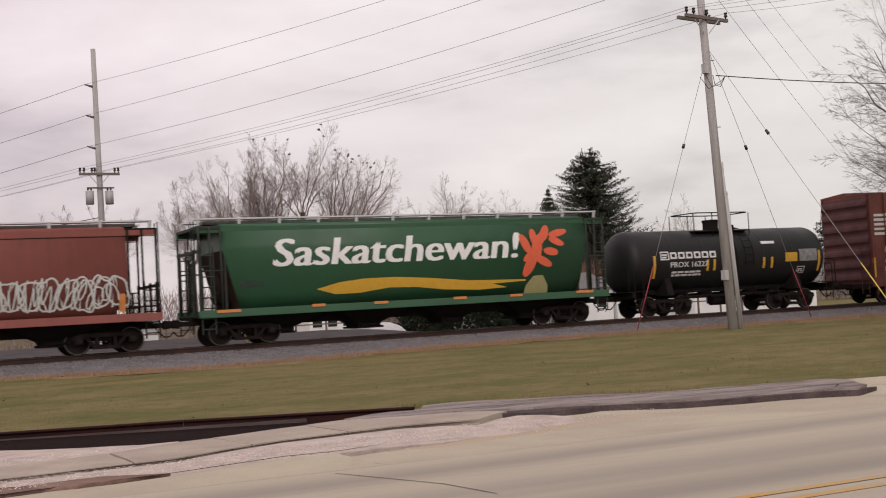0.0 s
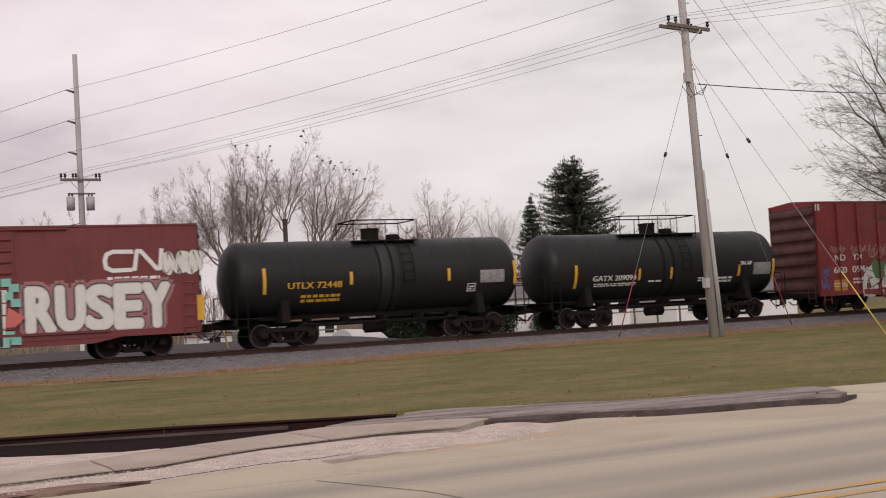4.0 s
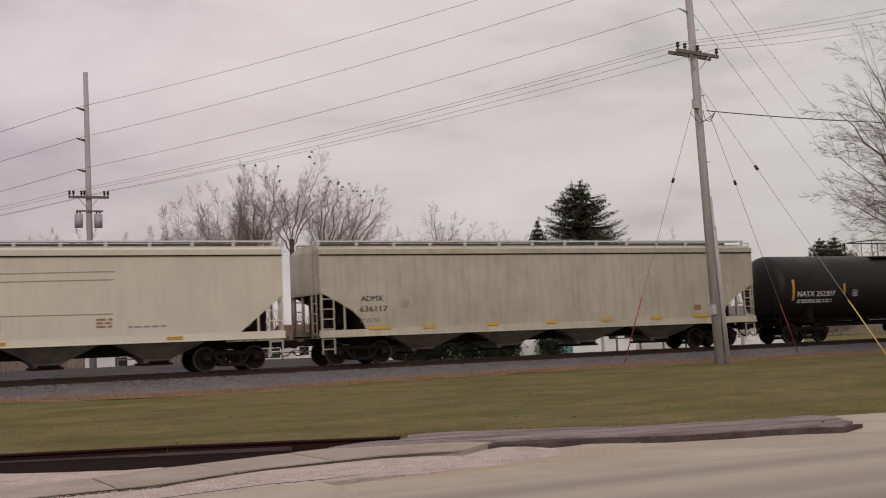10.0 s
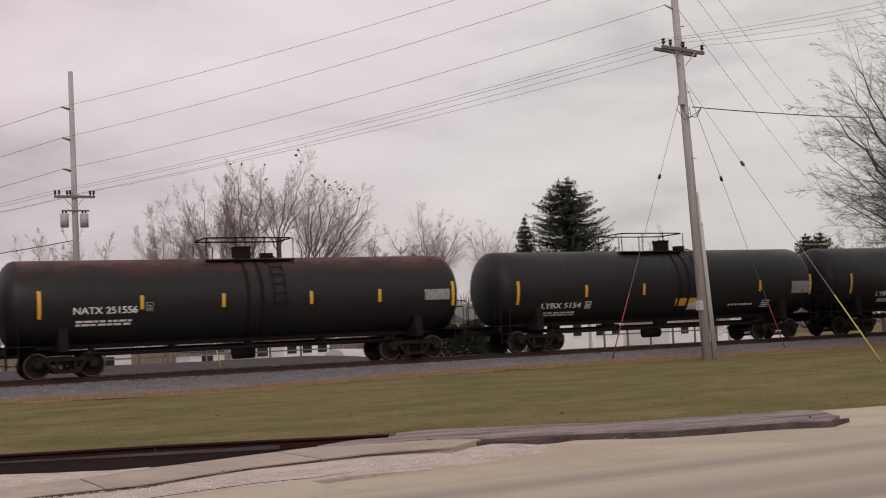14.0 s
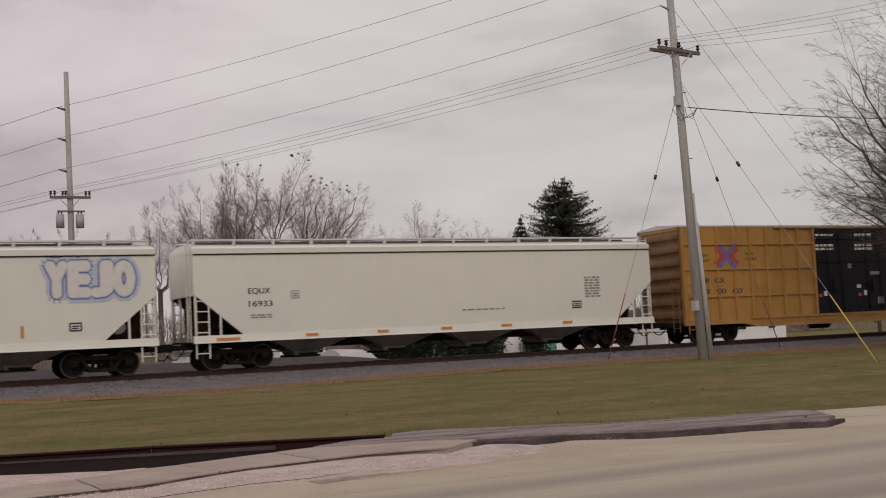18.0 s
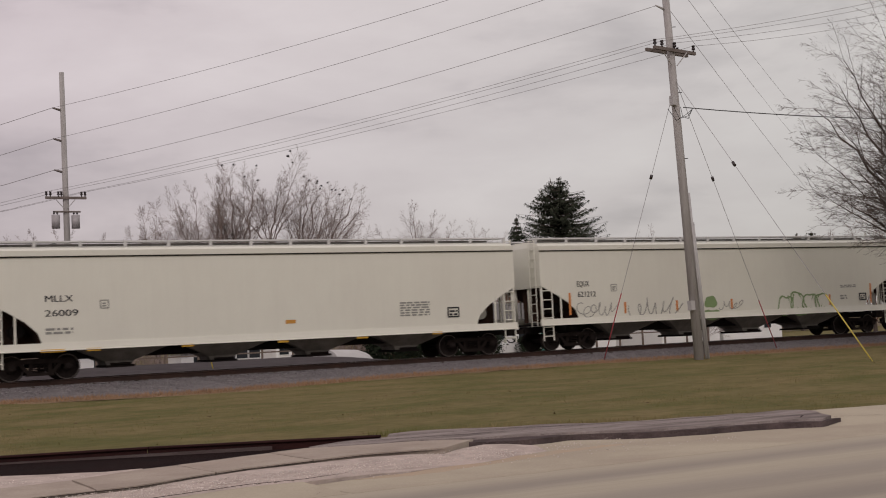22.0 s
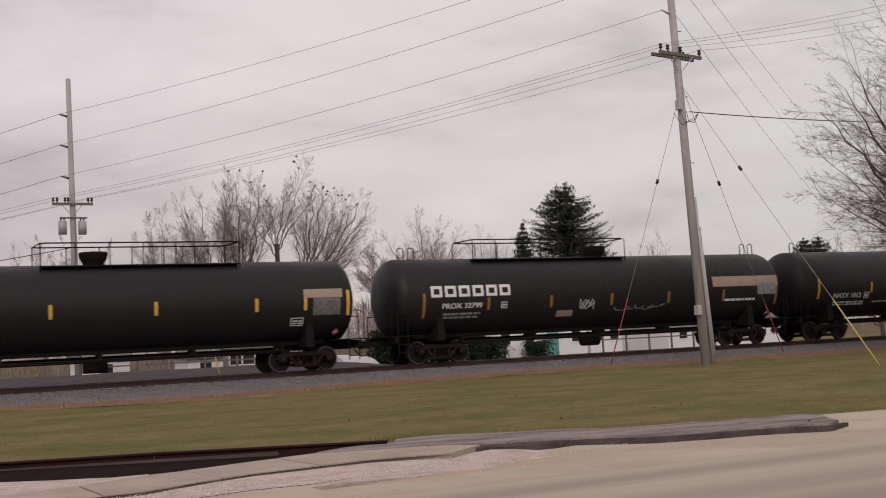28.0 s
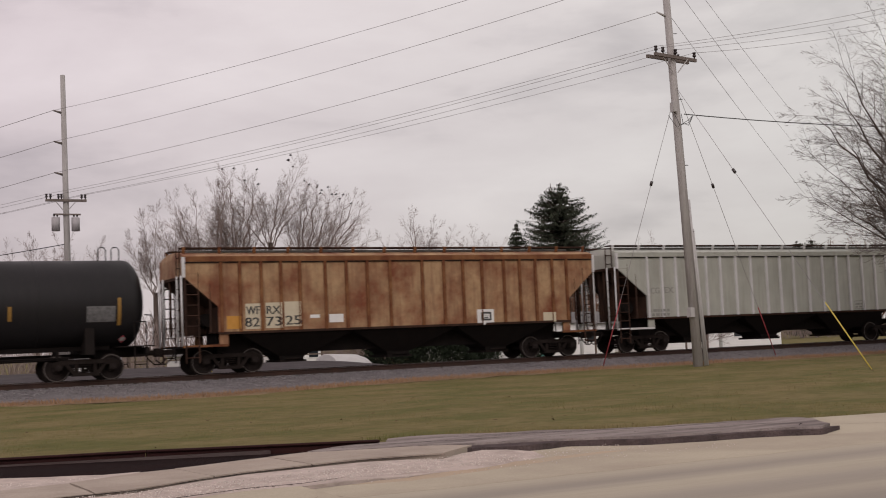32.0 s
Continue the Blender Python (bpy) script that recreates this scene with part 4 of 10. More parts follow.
def paint(car, polys, material, name="lettering", lift=0.0, label="", pair=False):
    """Flat outlines in x and z laid as paint on a car's near side, over its ribs and round its curve."""
    bm = bmesh.new()
    order = bm.faces.layers.int.new("order")
    for i, poly in enumerate(polys):
        bm.faces.new([bm.verts.new((x, 0, z)) for x, z in poly])[order] = (i * int(pair) // len(polys) if pair else i % 7)
    if not bm.faces:
        bm.free()
        return None
    zs = [v.co.z for v in bm.verts]
    xs = [v.co.x for v in bm.verts]
    if car["curved"]:
        z = math.floor(min(zs) / 0.12) * 0.12 + 0.12
        while z < max(zs):
            bmesh.ops.bisect_plane(bm, geom=bm.verts[:] + bm.edges[:] + bm.faces[:], plane_co=(0, 0, z), plane_no=(0, 0, 1))
            z += 0.12
    near = [c for c in car["cuts"] if min(xs) - 0.06 < c < max(xs) + 0.06]
    for c in near:
        for e in (c - 0.05, c + 0.05):
            bmesh.ops.bisect_plane(bm, geom=bm.verts[:] + bm.edges[:] + bm.faces[:], plane_co=(e, 0, 0), plane_no=(1, 0, 0))
    out = bmesh.new()
    for f in bm.faces:
        cx = f.calc_center_median().x
        up = car["proud"] if any(abs(cx - c) < 0.051 for c in near) else 0.0
        up += 0.0005 * f[order]
        vs = [out.verts.new((v.co.x, car["side"](v.co.z) - lift - up, v.co.z)) for v in f.verts]
        g = out.faces.new(vs)
        g.normal_update()
        if g.normal.y > 0:
            g.normal_flip()
    bm.free()
    return part(name, out, material, car["ob"], label)


GLYPHS = {}


def glyphs(text, fat=0.0):
    """Faces of a text in the built-in font, as outlines, scaled to a cap height of 1 and starting at 0."""
    if (text, fat) not in GLYPHS:
        cu = bpy.data.curves.new("text", "FONT")
        cu.body, cu.fill_mode, cu.resolution_u, cu.offset = text, "BOTH", 3, fat
        ob = bpy.data.objects.new("text", cu)
        me = bpy.data.meshes.new_from_object(ob)
        v = [p.co for p in me.vertices]
        x0, x1 = min(p.x for p in v), max(p.x for p in v)
        GLYPHS[text, fat] = ([[((v[i].x - x0) / 0.73, v[i].y / 0.73) for i in f.vertices] for f in me.polygons], (x1 - x0) / 0.73)
        bpy.data.objects.remove(ob)
        bpy.data.curves.remove(cu)
        bpy.data.meshes.remove(me)
    return GLYPHS[text, fat]


def letter(car, text, x0, x1, z, h, material, lean=0.0, lift=0.0, bold=0.007):
    polys, w = glyphs(text)
    k = (x1 - x0) / w
    place = lambda p, d: [(x0 + a * k + lean * b * h + d, z + b * h) for a, b in p]
    shape = [place(p, d) for d in (-bold, bold) for p in polys]
    return paint(car, shape, material, "lettering", lift, pair=2)


def patch(car, x0, x1, z0, z1, material, name="sticker", lift=0.0, label=""):
    return paint(car, [[(x0, z0), (x1, z0), (x1, z1), (x0, z1)]], material, name, lift, label)


def lines(car, x0, x1, z0, z1, material, rows=2, seed=0, name="stencilled_data", lift=0.0):
    """Small writing that cannot be read: rows of plain bars."""
    rnd = random.Random(seed * 977 + int(x0 * 100))
    polys = []
    h = (z1 - z0) / (rows * 1.6)
    for k in range(rows):
        z = z1 - (k + 1) * (z1 - z0) / rows
        x = x0
        while x < x1 - 0.02:
            w = min(rnd.uniform(0.10, 0.32), x1 - x)
            polys.append([(x, z), (x + w, z), (x + w, z + h), (x, z + h)])
            x += w + rnd.uniform(0.03, 0.08)
    ob = paint(car, polys, material, name, lift)
    return tagged(ob, "rows of small stencilled data", kind="stuff") if ob else None


def blocks(car, x0, x1, z0, z1, material, n=6, lean=0.0, name="company_emblem", hole=True):
    """A company's name as a row of plain blocks with gaps."""
    w = (x1 - x0) / n
    d = lean * (z1 - z0)
    for k in range(n):
        a, b = x0 + w * k, x0 + w * (k + 0.8)
        if hole:
            h, g = (z1 - z0) * 0.26, (b - a) * 0.24
            paint(car, [[(a, z0), (b, z0), (b + d * 0.26, z0 + h), (a + d * 0.26, z0 + h)], [(a, z1 - h), (b, z1 - h), (b + d, z1), (a + d, z1)], [(a, z0 + h), (a + g, z0 + h), (a + g, z1 - h), (a, z1 - h)], [(b - g, z0 + h), (b, z0 + h), (b, z1 - h), (b - g, z1 - h)]], material, name)
            continue
        paint(car, [[(a, z0), (b, z0), (b + d, z1), (a + d, z1)]], material, name)


def ribbon(pts, w):
    """A brush stroke of width w along points, as a chain of quads."""
    out = []
    for i, ((ax, az), (bx, bz)) in enumerate(zip(pts, pts[1:])):
        dx, dz = bx - ax, bz - az
        d = math.hypot(dx, dz) or 1e-6
        nx, nz = -dz / d * w / 2, dx / d * w / 2
        ex, ez = dx / d * w * 0.25, dz / d * w * 0.25
        out.append([(ax + nx - ex, az + nz - ez), (ax - nx - ex, az - nz - ez), (bx - nx + ex, bz - nz + ez), (bx + nx + ex, bz + nz + ez)])
    return out


def stroke(car, pts, w, material, name="painted_stroke", lift=0.004):
    return paint(car, ribbon(pts, w), material, name, lift)


def blob(cx, cz, rx, rz, rnd, n=18, wob=0.22, power=3.0):
    ph = [rnd.uniform(0, 6.28) for _ in range(3)]
    pts = []
    for i in range(n):
        a = 2 * math.pi * i / n
        c, s = math.cos(a), math.sin(a)
        k = (abs(c) ** power + abs(s) ** power) ** (-1 / power)
        k *= 1 + wob * (0.5 * math.sin(2 * a + ph[0]) + 0.4 * math.sin(3 * a + ph[1]) + 0.3 * math.sin(5 * a + ph[2]))
        pts.append((cx + rx * k * c, cz + rz * k * s))
    return pts


def swell(poly, k):
    """An outline pushed outwards by k metres from its middle."""
    cx, cz = sum(p[0] for p in poly) / len(poly), sum(p[1] for p in poly) / len(poly)
    out = []
    for x, z in poly:
        d = math.hypot(x - cx, z - cz) or 1e-6
        out.append((cx + (x - cx) * (1 + k / d), cz + (z - cz) * (1 + k / d)))
    return out


def bubbles(car, x0, x1, z0, z1, n, fill, edge, seed, width=0.05, inner=True, shade=None):
    """A row of fat overlapping sprayed shapes with an outline, slits and pointed fins; no letters."""
    rnd = random.Random(seed)
    w, hgt = (x1 - x0) / n, z1 - z0
    core, rims, slits, gleams, rings = [], [], [], [], []
    for k in range(n):
        cx, cz = x0 + w * (k + 0.5), (z0 + z1) / 2 + rnd.uniform(-0.05, 0.05) * hgt
        rx, rz = w * rnd.uniform(0.50, 0.60), hgt * rnd.uniform(0.40, 0.48)
        lean = rnd.uniform(-0.25, 0.25)
        skew = lambda p: [(x + lean * (z - cz), z) for x, z in p]
        body = skew(blob(cx, cz, rx, rz, rnd, 26, 0.2, rnd.uniform(2.4, 4.5)))
        core.append(body)
        rims.append(swell(body, width))
        rings += ribbon(body + body[:1], width)
        # fins at top and foot
        for sgn in (-1, 1):
            if rnd.random() < 0.6:
                a = cx + rnd.uniform(-0.3, 0.3) * w
                tip = (a + rnd.uniform(-0.35, 0.35) * w, cz + sgn * hgt * rnd.uniform(0.5, 0.58))
                fin = [(a - 0.2 * w, cz + sgn * rz * 0.7), (a + 0.2 * w, cz + sgn * rz * 0.7), tip]
                core.append(fin)
                rims.append(swell(fin, width * 1.3))
        # slashes cut in from above and below
        for up in (-1, 1):
            for _ in range(2):
                a = cx + rnd.uniform(-0.35, 0.35) * w
                b = a + rnd.uniform(-0.4, 0.4) * w
                slits.append([(a - 0.06 * w, cz + up * rz * 1.02), (a + 0.06 * w, cz + up * rz * 1.02), (b, cz + up * rz * rnd.uniform(-0.1, 0.4))])
        gleams += ribbon(skew([(cx - rx * 0.72, cz + rz * u) for u in (-0.5, -0.1, 0.3, 0.6)]), width * 0.5)
        if k:
            gleams += ribbon(skew([(cx - rx * 0.2, cz - rz * 0.85), (cx - rx * 0.05, cz - rz * 0.5)]), width * 0.6)
    if shade:
        paint(car, [blob(x0 + w * (k + 0.5), (z0 + z1) / 2, w * 0.66, hgt * 0.56, rnd) for k in range(n)], shade, "sprayed_backing", 0.0)
    if fill:
        for k, (rim, shape) in enumerate(zip(rims, core)):
            paint(car, [rim], edge, "scrawl_outline", 0.003 + 0.0006 * (k % 7))
            paint(car, [shape], fill, "sprayed_shape", 0.009 + 0.0006 * (k % 7))
        if inner:
            paint(car, slits, edge, "scrawl_slash", 0.015)
            paint(car, gleams, edge, "scrawl_line", 0.015)
    else:
        paint(car, rings + slits, edge, "scrawl_outline", 0.004)


def bubble_text(car, text, x0, x1, z0, z1, fill, edge, shade, fat=0.085):
    """Swollen sprayed letters that touch, rounded by a fat brush, with a dark outline."""
    w = (x1 - x0) / len(text)
    for grow, material, lift, name in ((0.17, shade, 0.001, "scrawl_shade"), (0.055, edge, 0.006, "scrawl_outline"), (0.012, SPRAY_PALE, 0.011, "letter_gleam"), (-0.022, fill, 0.016, "sprayed_letter")):
        for k, ch in enumerate(text):
            polys, gw = glyphs(ch)
            m, t = min(b for p in polys for a, b in p), max(b for p in polys for a, b in p)
            r = fat + grow
            ax, bx = x0 + w * k + fat * 0.75, x0 + w * (k + 1) - fat * 0.75
            shape = []
            for i in range(10):
                dx, dz = r * math.cos(i * 0.628), r * math.sin(i * 0.628)
                shape += [[(ax + dx + (bx - ax) * a / gw, z0 + fat + dz + (z1 - z0 - 2 * fat) * (b - m) / (t - m)) for a, b in p] for p in polys]
            paint(car, shape, material, name, lift, pair=10)


def strip(pts, w):
    """A smooth band of width w along points, as quads that share their edges."""
    fine = []
    for i in range(len(pts) - 1):
        p0, p1, p2, p3 = (pts[max(0, min(len(pts) - 1, i + k))] for k in (-1, 0, 1, 2))
        for j in range(4):
            u = j / 4
            fine.append(tuple(0.5 * (2 * b + (c - a) * u + (2 * a - 5 * b + 4 * c - d) * u * u + (3 * b - a - 3 * c + d) * u ** 3) for a, b, c, d in zip(p0, p1, p2, p3)))
    fine.append(pts[-1])
    left, right = [], []
    for i, (x, z) in enumerate(fine):
        (ax, az), (bx, bz) = fine[max(i - 1, 0)], fine[min(i + 1, len(fine) - 1)]
        d = math.hypot(bx - ax, bz - az) or 1e-6
        k = w / 2 * (1.0 - 0.35 * i / len(fine))
        nx, nz = -(bz - az) / d * k, (bx - ax) / d * k
        left.append((x + nx, z + nz))
        right.append((x - nx, z - nz))
    return [[left[i], right[i], right[i + 1], left[i + 1]] for i in range(len(fine) - 1)]


def wild(car, x0, x1, z0, z1, n, fill, edge, seed, thick=0.22, rim=0.06):
    """Angular interlocking sprayed shapes: bent fat strokes, each with its outline, one over the other; no letters."""
    rnd = random.Random(seed)
    w, h = (x1 - x0) / n, z1 - z0
    for i in range(n * 4):
        cx = x0 + w * (i // 4 + 0.5)
        lean = rnd.uniform(-0.25, 0.25) * w
        a = (cx + rnd.uniform(-0.5, 0.3) * w - lean, z0 + h * rnd.uniform(0.0, 0.2))
        d = (cx + rnd.uniform(-0.3, 0.55) * w + lean, z1 - h * rnd.uniform(0.0, 0.2))
        b = (a[0] + rnd.uniform(-0.25, 0.45) * w, z0 + h * rnd.uniform(0.3, 0.5))
        c = (d[0] + rnd.uniform(-0.5, 0.15) * w, z0 + h * rnd.uniform(0.55, 0.8))
        line = [a, b, c, d] if i % 4 < 3 else [b, (cx + 0.5 * w, (b[1] + c[1]) / 2), c]
        t = thick * rnd.uniform(0.7, 1.15)
        paint(car, strip(line, t + 2 * rim), edge, "scrawl_outline", 0.003 + 0.0012 * (i % 14), pair=1)
        paint(car, strip(line, t), fill, "sprayed_shape", 0.0036 + 0.0012 * (i % 14), pair=1)


def tag(car, x0, x1, z0, z1, material, seed, width=0.035, loops=7):
    """A quick looping tag drawn with one thin stroke."""
    rnd = random.Random(seed)
    pts = []
    n = loops * 10
    ph, bend = rnd.uniform(0, 6), rnd.uniform(0.55, 0.9)
    for i in range(n + 1):
        u = i / n
        k = u * loops * 6.28 + ph
        x = x0 + (x1 - x0) * (0.06 + 0.88 * u + bend / loops * math.cos(k * 0.97) * (0.6 + 0.4 * math.sin(u * 5.0 + ph)))
        z = (z0 + z1) / 2 + (z1 - z0) * (0.34 * math.sin(k) + 0.16 * math.sin(k * 0.37 + ph))
        pts.append((x, z))
    return paint(car, ribbon(pts, width), material, "sprayed_tag", 0.004)

# ---- paints of the lettering ----
GREEN_SOOT = mat("sooty_green_end_steel", (0.020, 0.032, 0.022), 0.8, color2=(0.03, 0.025, 0.02), scale=2.0, amount=0.8)
SPRAY_PEACH = flat("peach_spray_paint", (0.58, 0.46, 0.38))
SPRAY_GREY = flat("grey_spray_paint", (0.27, 0.285, 0.29))
SPRAY_PALE = flat("pale_grey_spray_paint", (0.48, 0.49, 0.46))
SPRAY_DARK = flat("dark_spray_paint", (0.03, 0.03, 0.033))
SPRAY_WHITE = flat("white_spray_paint", (0.66, 0.65, 0.60))
SPRAY_RED = flat("coral_spray_paint", (0.55, 0.14, 0.12))
SPRAY_PINK = flat("dusty_pink_spray_paint", (0.33, 0.15, 0.16))
SPRAY_WARM = flat("faint_warm_spray_paint", (0.38, 0.26, 0.21))
SPRAY_TAN = flat("tan_paint", (0.36, 0.27, 0.20))
SPRAY_PALE_RED = flat("thin_pale_spray_over_red", (0.44, 0.27, 0.24))
SPRAY_GREEN = flat("green_spray_paint", (0.075, 0.16, 0.06))
SPRAY_LEAF = flat("moss_green_spray_paint", (0.20, 0.30, 0.13))
SPRAY_LILAC = flat("lilac_spray_paint", (0.40, 0.25, 0.38))
SPRAY_BLUE = flat("blue_spray_paint", (0.10, 0.15, 0.42))
SPRAY_BLUE2 = flat("sky_blue_spray_paint", (0.20, 0.32, 0.52))
SPRAY_PALE_BLUE = flat("pale_blue_spray_paint", (0.46, 0.50, 0.60))
TEAL = flat("mint_spray_paint", (0.20, 0.48, 0.40))
ORANGE_SPRAY = flat("orange_spray_paint", (0.40, 0.14, 0.03))
SWOOSH = flat("ochre_yellow_paint", (0.58, 0.33, 0.03))
PETAL = flat("orange_red_paint", (0.66, 0.11, 0.045))
WHEAT = flat("faded_yellow_green_paint", (0.30, 0.28, 0.12))
LABEL_GREY = mat("grey_data_panel", (0.30, 0.30, 0.30), 0.6, color2=(0.12, 0.12, 0.12), scale=9.0, amount=0.9)
LABEL_DARK = mat("dark_data_panel", (0.15, 0.15, 0.15), 0.6, color2=(0.07, 0.07, 0.07), scale=9.0, amount=0.9)
STICKER_ORANGE = flat("orange_yellow_sticker", (0.52, 0.25, 0.04))
INK_GREY = flat("faded_grey_ink", (0.25, 0.25, 0.23))
INK_RED = flat("faded_red_brown_ink", (0.30, 0.15, 0.10))
INK_BROWN = flat("dark_brown_ink", (0.12, 0.06, 0.02))
PLACARD = flat("red_placard", (0.72, 0.16, 0.20))
STICKER_OLIVE = flat("faded_olive_yellow_sticker", (0.33, 0.25, 0.055))
BRIGHT_RED = flat("bright_red_patch", (0.38, 0.02, 0.025))
FADED_PATCH = mat("faded_pinkish_patch", (0.34, 0.16, 0.14), 0.7, color2=(0.24, 0.08, 0.07), scale=5.0, amount=0.8)
CROSS_RED = flat("emblem_red", (0.48, 0.06, 0.06))
CROSS_BLUE = flat("emblem_blue", (0.12, 0.15, 0.42))
CREAM_DARK = flat("shadowed_cream_seam", (0.30, 0.28, 0.23))
PANEL_CREAM = flat("cream_number_panel", (0.55, 0.49, 0.36))
RUST_TOP = mat("rust_stain", (0.085, 0.032, 0.024), 0.75, color2=(0.035, 0.022, 0.02), scale=1.2, amount=0.9, streak=0.4)


def fade_out(m, z0, z1):
    """Let a stain thin out, in patches, between two heights."""
    nt = m.node_tree
    co = nt.nodes.new("ShaderNodeTexCoord")
    sep = nt.nodes.new("ShaderNodeSeparateXYZ")
    blot = nt.nodes.new("ShaderNodeTexNoise")
    blot.inputs["Scale"].default_value, blot.inputs["Detail"].default_value = 1.3, 5.0
    add = nt.nodes.new("ShaderNodeMath")
    add.operation = "MULTIPLY_ADD"
    add.inputs[1].default_value = 0.7
    rng = nt.nodes.new("ShaderNodeMapRange")
    rng.inputs["From Min"].default_value, rng.inputs["From Max"].default_value = z0 + 0.35, z1 + 0.35
    nt.links.new(co.outputs["Object"], sep.inputs[0])
    nt.links.new(co.outputs["Object"], blot.inputs["Vector"])
    nt.links.new(blot.outputs[0], add.inputs[0])
    nt.links.new(sep.outputs["Z"], add.inputs[2])
    nt.links.new(add.outputs[0], rng.inputs[0])
    nt.links.new(rng.outputs[0], nt.nodes["Principled BSDF"].inputs["Alpha"])


fade_out(RUST_TOP, 3.2, 3.85)
# the ends are a darker yellow-brown than the sides
YELLOW_END = mat("yellow_brown_end_paint", (0.20, 0.105, 0.035), 0.7, color2=(0.11, 0.065, 0.03), scale=1.2, amount=0.9)

# ---- the cars, from the head of the train backwards ----
CAR1 = hopper_car("faded brick red covered hopper with grey scrawls along its side", -279.50, -261.10, REDDISH_H, top=4.34, sill=1.25, curve=0.16, cut=0.5, cut_z=2.2, inset=1.05, dark_end=UNDER, bay_paint=UNDER, posts=12)
CAR2 = hopper_car("dark green covered hopper with large white lettering and a red flower", -259.74, -243.20, GREEN_H, top=4.36, sill=1.22, curve=0.22, cut=0.55, cut_z=3.3, inset=0.85, bay_paint=UNDER, dark_end=GREEN_SOOT, posts=12)
CAR3 = tank_car("short black tank car with white lettering and a safety rail", -242.20, -230.80, 3.62, 1.32, BLACK, dome=-0.14, rail=(-1.69, 1.27), tape=(-4.17, -1.44, -1.08, 1.60, 2.04, 4.72), tape_z=2.05)
CAR4 = box_car("oxide brown box car with a white striped emblem", -228.75, -210.16, NS_BROWN, ribs=22, door=(-2.2, 2.45), bottom=0.78, end_paint=END_RED)
CAR5 = box_car("dark red-brown box car covered with grey sprayed shapes", -208.50, -192.40, CN_BROWN, top=4.46, ribs=12, door=(-0.75, 2.05), door_leaves=1, door_waves=9, flat_side=True, bottom=0.78, end_paint=END_RED)
CAR6 = tank_car("short black tank car with yellow lettering", -191.50, -179.10, 3.86, 1.42, BLACK, dome=-0.01, rail=(-1.03, 1.59), band=(-0.35, 0.55), tape=(-4.74, -1.43, 0.36, 2.58, 5.47), tape_z=2.37)
CAR7 = tank_car("short glossy black tank car with white lettering", -178.60, -165.90, 3.86, 1.42, BLACK, dome=-0.11, rail=(-2.10, 1.84), tape=(-4.73, -1.61, 0.02, 2.12, 3.64, 5.56), tape_z=2.07)
CAR8 = box_car("bright red box car with white and green sprayed shapes", -164.10, -145.45, RED_BOX, ribs=16, door=(-0.55, 2.35), door_leaves=1, end_paint=END_RED)
CAR9 = tank_car("black tank car with white lettering and small tags", -144.70, -127.40, 4.00, 1.50, BLACK, dome=0.43, rail=(-0.68, 2.00), tape=(-6.96, -3.61, -0.73, 2.71, 5.58, 8.10), tape_z=2.48)
CAR10 = tank_car("grey tank car with a white company panel", -126.40, -109.50, 4.08, 1.50, GREY_TANK, dome=0.84, rail=(-1.89, 1.34), tape=(-7.26, -4.06, -1.37, 2.16, 5.05, 7.85), tape_z=2.45, tape_paint=FADED_TAPE)
CAR11 = hopper_car("dusty cream covered hopper with black lettering", -107.70, -88.30, CREAM, curve=0.0, sill=1.3, top=4.46, cut=1.6, cut_z=2.6)
CAR12 = hopper_car("dusty cream covered hopper with yellow tape along its sill", -86.90, -67.00, DIRTY_CREAM, curve=0.03, sill=1.25, top=4.46, round_cut=True)
CAR13 = tank_car("black tank car with plain white lettering", -65.85, -48.80, 3.92, 1.48, BLACK, dome=0.78, rail=(-1.84, 1.36), tape=(-7.34, -4.34, -1.33, 1.63, 4.64, 7.64), tape_z=2.34)
CAR14 = tank_car("black tank car with white wing-shaped scrawls and a repainted band", -48.50, -30.30, 3.95, 1.48, BLACK, dome=0.82, rail=(0.01, 2.19), band=(2.6, 6.3), tape=(-6.76, -3.29, 0.03, 2.65, 4.63, 6.39, 8.30), tape_z=2.08, tape_paint=FADED_TAPE)
CAR15 = tank_car("black tank car browned with rust along its top", -29.45, -12.00, 3.95, 1.48, BLACK, dome=0.06, rail=(-1.47, 1.74), rust_top=RUST_TOP, tape=(-7.25, -3.92, -1.09, 2.15, 4.84, 7.90), tape_z=2.41)
CAR16 = tank_car("black tank car with a yellow placard panel", -11.15, 6.00, 4.05, 1.50, BLACK, dome=0.79, rail=(-1.86, 1.34), tape=(-7.37, -4.17, -1.31, 1.53, 4.93, 7.85), tape_z=2.34)
CAR17 = tank_car("black tank car with white lettering and a red placard", 6.10, 23.90, 4.05, 1.50, BLACK, dome=0.01, rail=(-2.16, 1.99), tape=(-7.20, -3.74, -0.68, 2.23, 5.45, 8.25), tape_z=2.33)
CAR18 = hopper_car("off-white covered hopper with a blue bubble scrawl", 25.40, 44.50, WHITE_H, sill=1.18, top=4.48)
CAR19 = hopper_car("clean off-white covered hopper with orange sill tape", 45.80, 65.15, WHITE_H, sill=1.18, top=4.48)
CAR20 = box_car("yellow box car with black doors and a red and blue cross", 66.90, 85.56, YELLOW_BOX, ribs=21, waists=(1.95, 3.12, 4.2), door=(-1.75, 3.05), door_paint=BLACK_DOOR, roof_paint=ROOF_ZINC, end_paint=YELLOW_END)
CAR21 = box_car("yellow box car with black doors and dark scrawls along its sill", 87.60, 106.26, YELLOW_BOX, ribs=19, door=(-1.55, 3.0), door_paint=BLACK_DOOR, roof_paint=ROOF_ZINC, end_paint=YELLOW_END)
